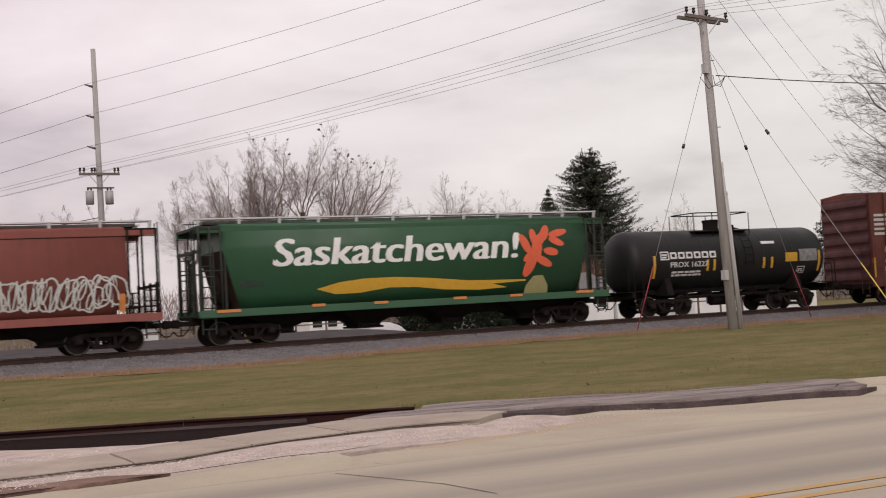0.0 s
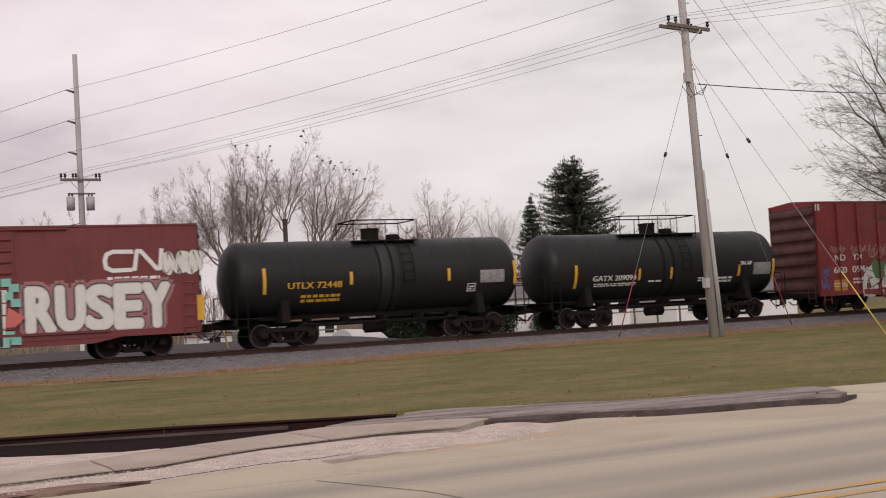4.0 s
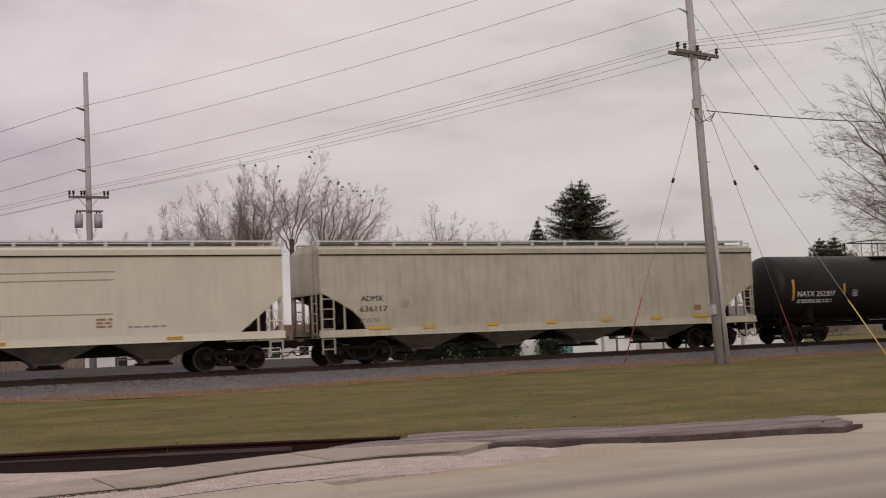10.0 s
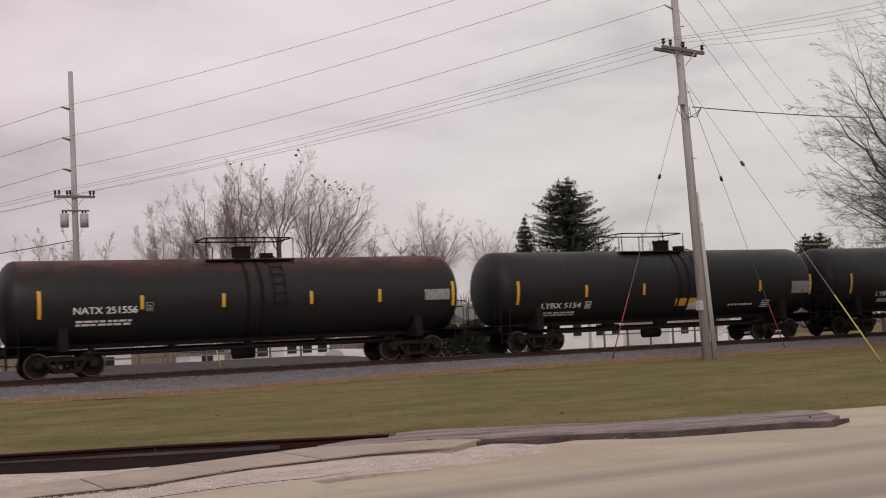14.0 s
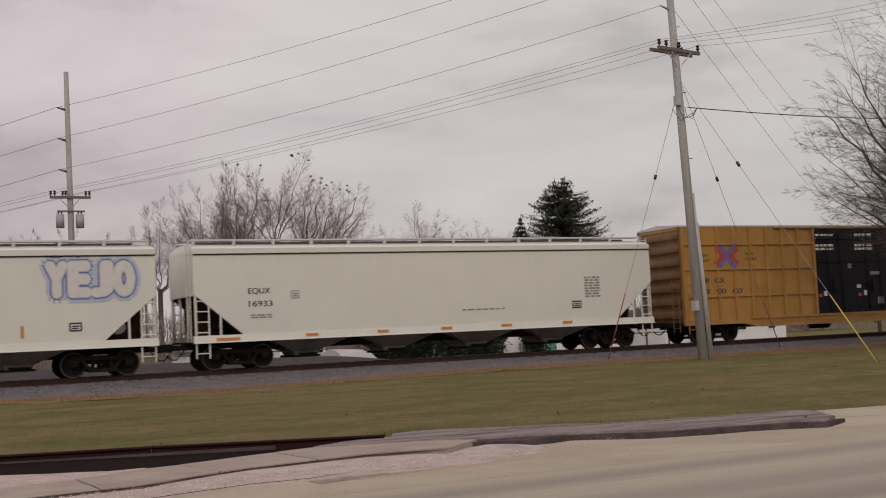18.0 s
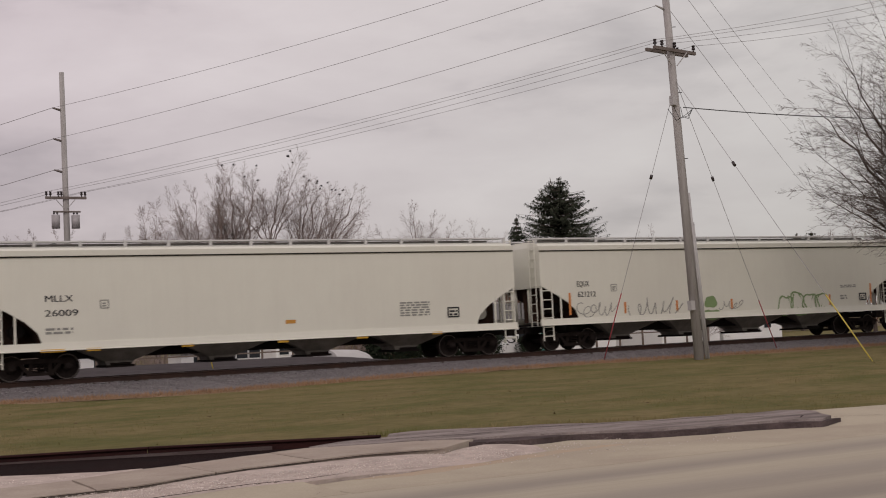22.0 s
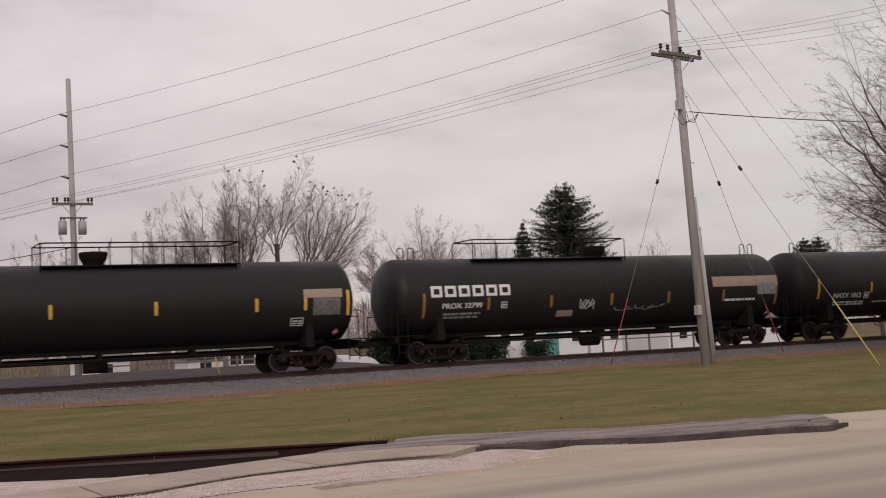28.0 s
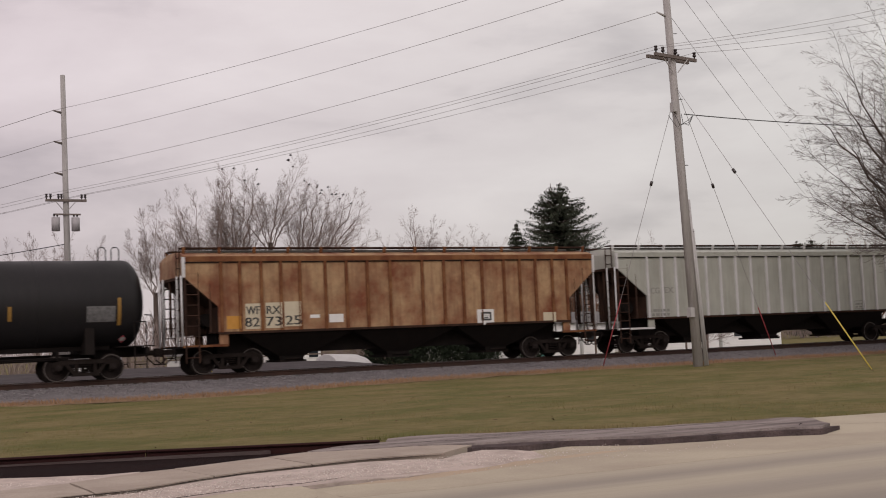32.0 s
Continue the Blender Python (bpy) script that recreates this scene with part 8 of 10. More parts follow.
def build_street_edge():
    pave = thing("pavement", "broken concrete pads and gravel along the street edge", "pavement", kind="structure")
    # concrete pads beside the lawn
    slab([(8.25, -24.45), (8.5, -23.9), (9.0, -23.72), (10.86, -24.68), (12.33, -25.75), (14.05, -25.98), (15.3, -26.3), (15.1, -26.9), (14.62, -27.75), (14.05, -28.12), (13.2, -27.62), (12.2, -27.42), (11.3, -27.2), (10.1, -26.28), (9.45, -26.05), (8.56, -25.55), (7.3, -25.18), (6.7, -24.9), (7.3, -24.55)], -0.95, -0.755, CRUMBLE, "crumbling_pad", pave, "crumbling mauve-grey pad with a broken lip", 0.06, 1)
    slab([(5.96, -25.22), (6.15, -25.12), (6.62, -24.97), (7.29, -25.25), (8.13, -25.47), (8.66, -25.75), (8.9, -26.1), (8.04, -26.86), (7.51, -26.74), (6.83, -26.62), (6.07, -26.75)], -0.95, -0.765, SLAB, "concrete_pad", pave, "pale weathered concrete pad", rough=0.015, seed=2)
    slab([(4.44, -25.72), (5.6, -25.3), (5.94, -25.23), (6.05, -26.76), (5.05, -26.94), (4.58, -27.13)], -0.95, -0.767, SLAB, "concrete_pad", pave, rough=0.015, seed=12)
    slab([(2.92, -26.36), (3.9, -25.86), (4.42, -25.74), (4.56, -27.14), (4.18, -27.33), (3.42, -27.74), (2.95, -27.76)], -0.95, -0.769, SLAB, "concrete_pad", pave, rough=0.02, seed=3)
    slab([(-0.6, -27.0), (1.56, -26.62), (2.89, -26.37), (2.92, -27.76), (2.04, -27.87), (-0.6, -28.1)], -0.95, -0.773, SLAB, "concrete_pad", pave, rough=0.02, seed=4)
    slab([(-4, -24.2), (1.82, -24.4), (2.79, -25.25), (3.5, -25.52), (4.0, -25.66), (3.88, -25.9), (2.88, -26.4), (1.5, -26.65), (-0.6, -27.05), (-6, -27.2)], -0.97, -0.785, GRAVEL, "gravel_patch", pave, rough=0.08, seed=5)
    # dark strip of old asphalt and dirt in front of the rail, void shadow in its colour
    bm = bmesh.new()
    prev = None
    for k in range(34):
        x = -8 + 16.4 * k / 33
        far = old_line(x)
        near = -25.75 + 0.3 * (4.0 - x) if x < 4.0 else (-25.75 + 0.3 * (x - 4.0) if x < 6.6 else -24.97 + 0.3 * (x - 6.6))
        near = min(near, far - 0.06)
        near += 0.08 * noise.noise((x * 2, 0, 9))
        cur = [bm.verts.new((x, far + (near - far) * u, ground_z(far + (near - far) * u) + 0.02)) for u in (0, 0.2, 0.4, 0.6, 0.8, 1)]
        if prev:
            for i in range(5):
                bm.faces.new((prev[i], prev[i + 1], cur[i + 1], cur[i]))
        prev = cur
    bmesh.ops.recalc_face_normals(bm, faces=bm.faces)
    part("cinder_strip", bm, CINDER_SHADE, pave, "black strip of cinders and dirt, with void shadow painted in, beside the old rail")
    # gravel between pads and kerb
    slab([(-6, -28.3), (2.04, -27.92), (2.95, -27.81), (3.42, -27.79), (4.2, -27.38), (5.05, -26.99), (6.05, -26.8), (6.83, -26.67), (7.51, -26.79), (8.0, -26.92), (8.9, -26.4), (9.5, -26.95), (9.3, -27.6), (7.9, -28.1), (6.7, -28.38), (5.83, -28.45), (5.18, -28.64), (4.49, -28.61), (3.9, -28.78), (3.06, -29.02), (1.85, -29.14), (-6, -29.3)], -1.0, -0.80, GRAVEL, "gravel_strip", pave, "pale crushed limestone strip", 0.05, 7, top=lambda x, y: -0.80 - 0.03 * min(max((-27.4 - y) / 1.1, 0), 1) - 0.074 * min(max((x - 5.4) / 2.6, 0), 1) * min(max((-26.6 - y) / 0.5, 0.3), 1))
    # sand washed off the gravel onto the apron
    slab([(5.9, -28.55), (7.9, -28.2), (9.4, -27.65), (10.6, -27.75), (9.7, -28.4), (8.2, -28.85), (6.5, -29.05)], -1.0, -0.86, SAND, "sand_drift", pave, "brown sand washed onto the apron", 0.09, 31, top=lambda x, y: -0.836 - 0.036 * min(max((y + 30) / 1.1, 0), 1))
    # paler slab past the crumbling pad, run down flush to the apron
    slab([(15.34, -26.3), (17.5, -26.7), (24.0, -28.4), (20.0, -28.75), (15.2, -28.6), (13.9, -28.3), (14.1, -28.2), (14.66, -27.8), (15.14, -26.95)], -1.0, -0.78, APRON, "concrete_apron", pave, "sandy flush slab past the broken pad", 0.03, 41, top=lambda x, y: -0.79 - 0.085 * min(max((-27.0 - y) / 1.2, 0), 1))
    # dark broken edge between pad and road
    slab([(8.5, -25.85), (9.45, -25.98), (10.05, -26.2), (11.3, -27.1), (12.2, -27.3), (13.2, -27.5), (13.95, -28.05), (14.55, -27.9), (14.62, -27.96), (13.95, -28.22), (13.15, -27.72), (12.16, -27.62), (11.28, -27.36), (10.35, -26.5), (9.95, -26.62), (9.4, -26.62), (8.7, -26.2)], -1.0, -0.79, LIP, "broken_asphalt", pave, "dark broken asphalt along the pad's lip", 0.025, 8)
    slab([(9.3, -26.6), (10.3, -26.45), (11.3, -27.2), (12.2, -27.5), (14.0, -28.1), (16.0, -28.3), (20, -28.5), (32, -29.4), (32, -30.0), (5.25, -30.0), (5.22, -28.66), (5.83, -28.5), (6.9, -28.4), (7.9, -28.14), (9.3, -27.6)], -1.0, -0.838, APRON, "concrete_apron", pave, "sandy worn apron at the street edge", 0.05, 9, top=lambda x, y: -0.842 - 0.036 * min(max((y + 30) / 1.1, 0), 1))
    # gutter pans, flush with the street, behind a dark open joint
    for pts in ([(-9, -29.36), (-2, -29.32), (1.3, -29.27), (1.85, -29.18), (2.42, -29.2), (3.06, -29.07), (3.9, -28.83), (4.49, -28.66), (5.15, -28.7), (5.2, -30.0), (-9, -30.0)],):
        slab(pts, -1.0, -0.83, APRON, "gutter_pan", pave, "worn concrete gutter pan with a broken edge", rough=0.02, seed=21, top=lambda x, y: -0.842 + 0.029 * min(max((y + 30) / 1.1, 0), 1))
    # reddish dirt and leaf litter along the gutter
    slab([(-6, -28.55), (0.8, -28.55), (2.0, -28.62), (3.1, -28.95), (2.5, -29.14), (1.3, -29.22), (-6, -29.3)], -1.0, -0.79, DIRT, "dirt_drift", pave, "reddish dirt and leaf litter along the gutter", 0.06, 23)
    # dark open joints before and behind the pads, and long cracks in the crumbling one
    for wide, z, pts in ((0.05, -0.79, [(-0.6, -28.12), (2.04, -27.89), (2.95, -27.78), (3.42, -27.76), (4.18, -27.35), (5.05, -26.96), (6.06, -26.77), (6.83, -26.64), (7.51, -26.76), (8.04, -26.88)]),
                         (0.05, -0.792, [(-6, -29.32), (1.3, -29.24), (1.85, -29.15), (3.06, -29.04), (3.9, -28.8), (4.49, -28.63), (5.2, -28.67), (5.83, -28.47)]),
                         (0.035, -0.753, [(6.9, -24.86), (8.0, -24.9), (9.3, -25.3), (10.6, -25.6)]), (0.04, -0.752, [(8.4, -24.4), (10.0, -24.75), (11.5, -25.6), (12.6, -26.1), (14.6, -26.4)]),
                         (0.03, -0.752, [(10.2, -25.95), (11.4, -26.3), (12.5, -26.75), (13.4, -26.9)]), (0.045, -0.751, [(13.2, -26.7), (13.9, -27.0), (14.3, -27.45), (14.0, -27.7)]), (0.03, -0.751, [(9.6, -25.0), (10.7, -25.25), (11.7, -26.1)])):
        bm = bmesh.new()
        prev = None
        for i, (x, y) in enumerate(pts):
            w = wide * (0.3 if i in (0, len(pts) - 1) else 1.0)
            cur = (bm.verts.new((x, y - w / 2, z + 0.004)), bm.verts.new((x, y + w / 2, z + 0.004)))
            if prev:
                bm.faces.new((prev[0], cur[0], cur[1], prev[1]))
            prev = cur
        part("open_joint", bm, CINDER_SHADE, pave)
    # open cracks in the street
    for pts in ([(5.2, -28.75), (5.22, -29.3), (4.85, -29.9)], [(4.55, -30.2), (4.75, -31.0), (4.99, -31.94), (5.04, -32.93)], [(14.9, -27.35), (15.5, -27.75), (16.6, -28.2)]):
        bm = bmesh.new()
        prev = None
        for x, y in pts:
            z = -0.822 if x > 13 else (-0.838 - 0.04 * min(max((y + 30) / 1.1, 0), 1) + 0.012 if y > -30 else -0.845 + (y + 30) / -5 * 0.055)
            cur = (bm.verts.new((x - 0.006, y - 0.006, z + 0.005)), bm.verts.new((x + 0.006, y + 0.006, z + 0.005)))
            if prev:
                bm.faces.new((prev[0], cur[0], cur[1], prev[1]))
            prev = cur
        part("road_joint", bm, ASPHALT, pave)
    # the old rail along the lawn
    rail = thing("disused_rail", "rusty dark disused rail lying along the lawn edge", "rail")
    outline = ((0.05, -0.95), (0.05, -0.775), (0.058, -0.75), (0.02, -0.742), (0.0, -0.725), (0.005, -0.706), (0.03, -0.700), (0.10, -0.700), (0.12, -0.71), (0.12, -0.95))
    for xa, xb in ((-9.0, 0.6), (0.62, 4.6), (4.62, 8.05)):
        bm = bmesh.new()
        ra, rb = [[bm.verts.new((x, old_line(x) + o, z + (0.0 if x > 8 else 0.036))) for o, z in outline] for x in (xa, xb)]
        for i in range(len(outline)):
            j = (i + 1) % len(outline)
            bm.faces.new((ra[i], ra[j], rb[j], rb[i]))
        bm.faces.new(ra)
        bm.faces.new(rb[::-1])
        bmesh.ops.recalc_face_normals(bm, faces=bm.faces)
        part("rail_length", bm, DEEP_RUST, rail)
    # foot of the rail, worn paler
    for off, xb, hgt, m in ((0.0, 6.4, -0.768, PALE_RUST),):
        bm = bmesh.new()
        ra, rb = [[bm.verts.new((x, old_line(x) + off + o, z)) for o, z in ((-0.025, -0.95), (-0.025, hgt - 0.008), (0.05, hgt), (0.05, -0.95))] for x in (-9.0, xb)]
        for i in range(3):
            bm.faces.new((ra[i], ra[i + 1], rb[i + 1], rb[i]))
        bm.faces.new(rb)
        bmesh.ops.recalc_face_normals(bm, faces=bm.faces)
        part("rail_foot", bm, m, rail)


DEEP_RUST = mat("deep_red_brown_rust", (0.030, 0.014, 0.014), 0.9, color2=(0.050, 0.020, 0.018), scale=1.5, amount=0.7, fine=30, fine_amount=0.4, bump=0.4, squash=(0.3, 1, 1))
PALE_RUST = mat("worn_rail_foot", (0.085, 0.062, 0.058), 0.75, color2=(0.05, 0.03, 0.028), scale=2.0, amount=0.9, fine=30, fine_amount=0.4, squash=(0.3, 1, 1))
LIP = mat("broken_mauve_asphalt", (0.15, 0.115, 0.112), 0.95, color2=(0.075, 0.06, 0.06), scale=2.2, amount=1.0, fine=20, fine_amount=0.5, bump=1.0, bump_scale=25)
SAND = mat("washed_brown_sand", (0.47, 0.365, 0.265), 0.95, color2=(0.42, 0.36, 0.28), scale=1.4, amount=0.9, fine=24, fine_amount=0.25, bump=0.4, bump_scale=30)
DIRT = mat("reddish_dirt", (0.30, 0.20, 0.16), 0.95, color2=(0.13, 0.085, 0.07), scale=1.6, amount=1.0, fine=14, fine_amount=0.5, bump=0.8, bump_scale=22.0)
APRON = mat("sandy_worn_concrete", (0.47, 0.415, 0.32), 0.92, color2=(0.37, 0.315, 0.25), scale=0.5, amount=0.8, fine=30, fine_amount=0.3, bump=0.4, bump_scale=40)
build_street_edge()

# ---- scattered stones, blades and leaves ----


def stones(name, label, spots, material, size, category):
    bm = bmesh.new()
    rnd = random.Random(11)
    for x, y, z in spots:
        s = rnd.uniform(*size)
        a = rnd.uniform(0, 3.14)
        c, d = math.cos(a), math.sin(a)
        v = []
        for px, py, pz in ((1, 0, 0), (0, 1, 0), (-1, 0, 0), (0, -1, 0), (0.1, 0.1, 0.8), (0, 0, -0.6)):
            px, py = px * rnd.uniform(0.7, 1.3), py * rnd.uniform(0.7, 1.3)
            v.append(bm.verts.new((x + s * (px * c - py * d), y + s * (px * d + py * c), z + s * pz)))
        for i in range(4):
            bm.faces.new((v[i], v[(i + 1) % 4], v[4]))
            bm.faces.new((v[(i + 1) % 4], v[i], v[5]))
    return thing(name, label, category, kind="stuff", data=mesh_of(name, bm, material))


STONE = mat("mixed_ballast_stone", (0.23, 0.215, 0.218), 0.95, color2=(0.12, 0.11, 0.112), scale=6.0, amount=1.0, fine=20, fine_amount=0.4, island=0.2)
LIME = mat("mixed_limestone_chips", (0.62, 0.55, 0.50), 0.95, color2=(0.34, 0.31, 0.28), scale=6.0, amount=0.8, fine=20, fine_amount=0.4, island=0.25)
BLADE = mat("grass_blades", (0.145, 0.14, 0.05), 0.9, color2=(0.265, 0.205, 0.11), scale=0.7, amount=1.0, fine=4.0, fine_amount=0.35, island=0.2, squash=(0.55, 1.0, 1))
WEED = mat("dry_weed_stems", (0.30, 0.185, 0.11), 0.95, color2=(0.20, 0.13, 0.08), scale=1.0, amount=0.8, fine=9, fine_amount=0.3, island=0.3)
LEAF = mat("dead_leaves", (0.085, 0.05, 0.03), 0.9, color2=(0.15, 0.09, 0.05), scale=4.0, amount=0.8)


def build_scatter():
    rnd = random.Random(5)
    spots = []
    for _ in range(16000):
        x = rnd.uniform(-2, 62)
        e = bed_edge(x)
        y = rnd.uniform(e + 0.05, -0.85)
        spots.append((x, y, bed_z(x, y) + 0.012))
    stones("ballast_stones", "loose grey ballast stones of mixed size", spots, STONE, (0.02, 0.045), "stones")
    spots = [(x, rnd.uniform(-29.0 + 0.06 * x, -27.85 + 0.16 * max(x - 3, 0)), -0.795) for x in (rnd.uniform(-1, 8.6) for _ in range(3200))]
    spots += [(rnd.uniform(8.2, 11.0), rnd.uniform(-27.9, -26.9), -0.855) for _ in range(160)]
    spots += [(x, rnd.uniform(-26.5 + 0.15 * x, -25.9 + 0.12 * x), -0.783) for x in (rnd.uniform(-3, 3.4) for _ in range(900))]
    spots += [(rnd.uniform(6, 12), rnd.uniform(-28.7, -28.2), -0.858) for _ in range(90)]
    stones("limestone_chips", "scattered pale limestone chips at the street edge", spots, LIME, (0.005, 0.014), "stones")

    def blades(name, label, n, where, material, tall, wide, category):
        bm = bmesh.new()
        for _ in range(n):
            x, y, z = where()
            h, w = rnd.uniform(*tall), rnd.uniform(*wide)
            low = 0.6
            a = rnd.uniform(0, 6.28)
            dx, dy = math.cos(a) * w, math.sin(a) * w
            lx, ly = rnd.uniform(-low, low) * h, rnd.uniform(-low, low) * h
            bm.faces.new((bm.verts.new((x - dx, y - dy, z)), bm.verts.new((x + dx, y + dy, z)), bm.verts.new((x + lx, y + ly, z + h))))
        thing(name, label, category, kind="stuff", data=mesh_of(name, bm, material))

    def lawn():
        while True:
            y = -27.5 + 23.9 * rnd.random() ** 1.2
            x = 1.0 + (y + 24.2) * 0.05 + rnd.random() * (24 + (y + 24.2) * 1.6)
            if y > max(old_line(x) + 0.15 if x < 8.4 else -21.2 - 0.305 * x, -28.0) and y < bed_edge(x) - 0.9 - 0.5 * noise.noise((x * 0.8, 5.0, 0.0)):
                return x, y, ground_z(y) + 0.05 * noise.noise((x * 0.25, y * 0.25, 3.0)) - 0.005

    def toe():
        x = rnd.uniform(-1, 58)
        y = bed_edge(x) + rnd.uniform(-1.3, 0.3)
        return x, y, ground_z(y) + 0.02

    def verge():
        x = rnd.uniform(-2, 17)
        y = old_line(x) + rnd.uniform(0.13, 0.45) if x < 8.4 else -21.0 - 0.305 * x + rnd.uniform(0.1, 0.5)
        return x, y, ground_z(y) + 0.005

    blades("lawn_grass", "short dormant grass, green and straw-coloured", 70000, lawn, BLADE, (0.014, 0.04), (0.004, 0.009), "grass")
    blades("toe_weeds", "dry reddish weeds at the foot of the ballast", 20000, toe, WEED, (0.04, 0.16), (0.006, 0.014), "weeds")
    blades("verge_grass", "longer tufts along the old rail", 3500, verge, BLADE, (0.05, 0.13), (0.004, 0.009), "grass")
    bm = bmesh.new()
    for _ in range(140):
        x, y, z = lawn()
        s, a = rnd.uniform(0.03, 0.075), rnd.uniform(0, 6.28)
        p = [(math.cos(a + k * 1.57) * s * (1 if k % 2 else 0.6), math.sin(a + k * 1.57) * s * (1 if k % 2 else 0.6)) for k in range(4)]
        bm.faces.new([bm.verts.new((x + px, y + py, z + 0.05 + rnd.uniform(0, 0.03))) for px, py in p])
    thing("fallen_leaves", "dead brown leaves scattered on the lawn", "leaves", kind="stuff", data=mesh_of("leaves", bm, LEAF))


build_scatter()

# ---- poles and wires ----
POLE = mat("weathered_grey_pole_wood", (0.43, 0.415, 0.40), 0.9, color2=(0.31, 0.29, 0.28), scale=2.5, amount=0.8, fine=25, fine_amount=0.4, bump=0.4, bump_scale=40, squash=(3, 3, 0.25))
ARM_WOOD = mat("grey_crossarm_wood", (0.20, 0.17, 0.155), 0.9, color2=(0.13, 0.11, 0.10), scale=3.0, amount=0.7)
PORCELAIN = mat("dark_brown_porcelain", (0.035, 0.025, 0.025), 0.35)
CAN = mat("pale_transformer_paint", (0.38, 0.36, 0.37), 0.5, color2=(0.30, 0.28, 0.28))
CONDUIT = mat("grey_plastic_conduit", (0.44, 0.43, 0.42), 0.6)
WIRE = mat("aluminium_wire", (0.30, 0.285, 0.29), 0.6, 0.2)
CABLE = mat("black_cable", (0.03, 0.03, 0.03), 0.6)
RED_GUARD = flat("red_guy_guard_plastic", (0.34, 0.045, 0.055))
YELLOW_GUARD = flat("yellow_guy_guard_plastic", (0.58, 0.46, 0.08))

FOOT, HEAD = Vector((29.28, -6.6, -0.53)), Vector((28.63, -6.6, 16.25))


ARM_TURN = 11


def on_arm(u):
    """Where a wire meets the insulator u metres along the turned crossarm."""
    c = on_pole(11.1)
    return pose(c.x, c.y, 0, 0, 0, ARM_TURN) @ Vector((u, -0.19, 11.37))


def on_pole(z):
    return FOOT + (HEAD - FOOT) * ((z - FOOT.z) / (HEAD.z - FOOT.z))


def insulator(bm, x, y, z, s=1.0):
    for r, a, b in ((0.03, 0.0, 0.10), (0.07, 0.08, 0.14), (0.05, 0.14, 0.2), (0.065, 0.2, 0.25)):
        bar(bm, (x, y, z + a * s), (x, y, z + b * s), r * s, 10)


def near_pole():
    p = thing("utility_pole", "tall weathered wooden power pole with crossarm and conduit", "utility pole")
    part("shaft", made(bar, FOOT - Vector((0, 0, 0.4)), HEAD, 0.185, 16, 0.125), POLE, p)
    c = on_pole(11.1)
    for dy in (-0.19, 0.19):
        arm = part("crossarm", made(box, -1.15, 1.18, dy - 0.05, dy + 0.05, 11.02, 11.14), ARM_WOOD, p, at=pose(c.x, c.y, 0, 0, 0, ARM_TURN))
        if dy < 0:
            for x in (-1.08, -0.69, 0.02, 1.1):
                part("insulator", made(insulator, x, dy, 11.14, 1.0), PORCELAIN, arm)
        else:
            for x in (0.42, 0.62):
                part("insulator", made(insulator, x, dy, 11.14, 0.8), PORCELAIN, arm)
    for s in (-1, 1):
        bm = bmesh.new()
        bar(bm, (c.x + s * 0.57, c.y - 0.24, 11.02), (c.x + s * 0.11, c.y - 0.19, 10.5), 0.02, 5)
        part("brace", bm, CONDUIT, p)
    for z in (12.79, 14.38, 15.6):
        q = on_pole(z)
        bm = bmesh.new()
        bar(bm, (q.x - 0.1, q.y, z - 0.11), (q.x - 0.51, q.y, z + 0.02), 0.05, 8, 0.03)
        part("bracket", bm, CONDUIT, p)
    a, b = on_pole(-0.5), on_pole(5.7)
    for k, dx in enumerate((0.15, 0.26)):
        bm = bmesh.new()
        bar(bm, a + Vector((dx + 0.06, -0.13, 0)), b + Vector((dx - 0.02, -0.11, -k * 1.1)), 0.05, 8)
        part("conduit", bm, CONDUIT, p, "pale grey cable riser")
    q = on_pole(9.18)
    part("junction_box", made(box, q.x - 0.30, q.x - 0.11, q.y - 0.23, q.y - 0.02, 9.0, 9.36), CONDUIT, p)
    q = on_pole(1.54)
    part("meter_box", made(box, q.x - 0.33, q.x - 0.15, q.y - 0.23, q.y, 1.31, 1.67), CONDUIT, p)
    # looped service leads where the cable leaves
    q = on_pole(9.0)
    for k in range(3):
        bm = bmesh.new()
        tube(bm, [(q.x + 0.1 - 0.3 * k, q.y - 0.15, 8.95 - 0.05 * k), (q.x + 0.05 - 0.15 * k, q.y - 0.3, 8.55 - 0.08 * k), (q.x + 0.35, q.y - 0.25, 8.5 + 0.1 * k), (q.x + 0.75, q.y - 0.05, 8.93)], 0.012)
        part("lead_loop", bm, CABLE, p)
    for i in range(18):
        z = 4.5 + i * 0.5
        q = on_pole(z)
        if i % 5 == 0:
            part("pole_step", made(bar, (q.x + 0.1, q.y - 0.1, z), (q.x + 0.22, q.y - 0.16, z), 0.015, 5), CABLE, p)


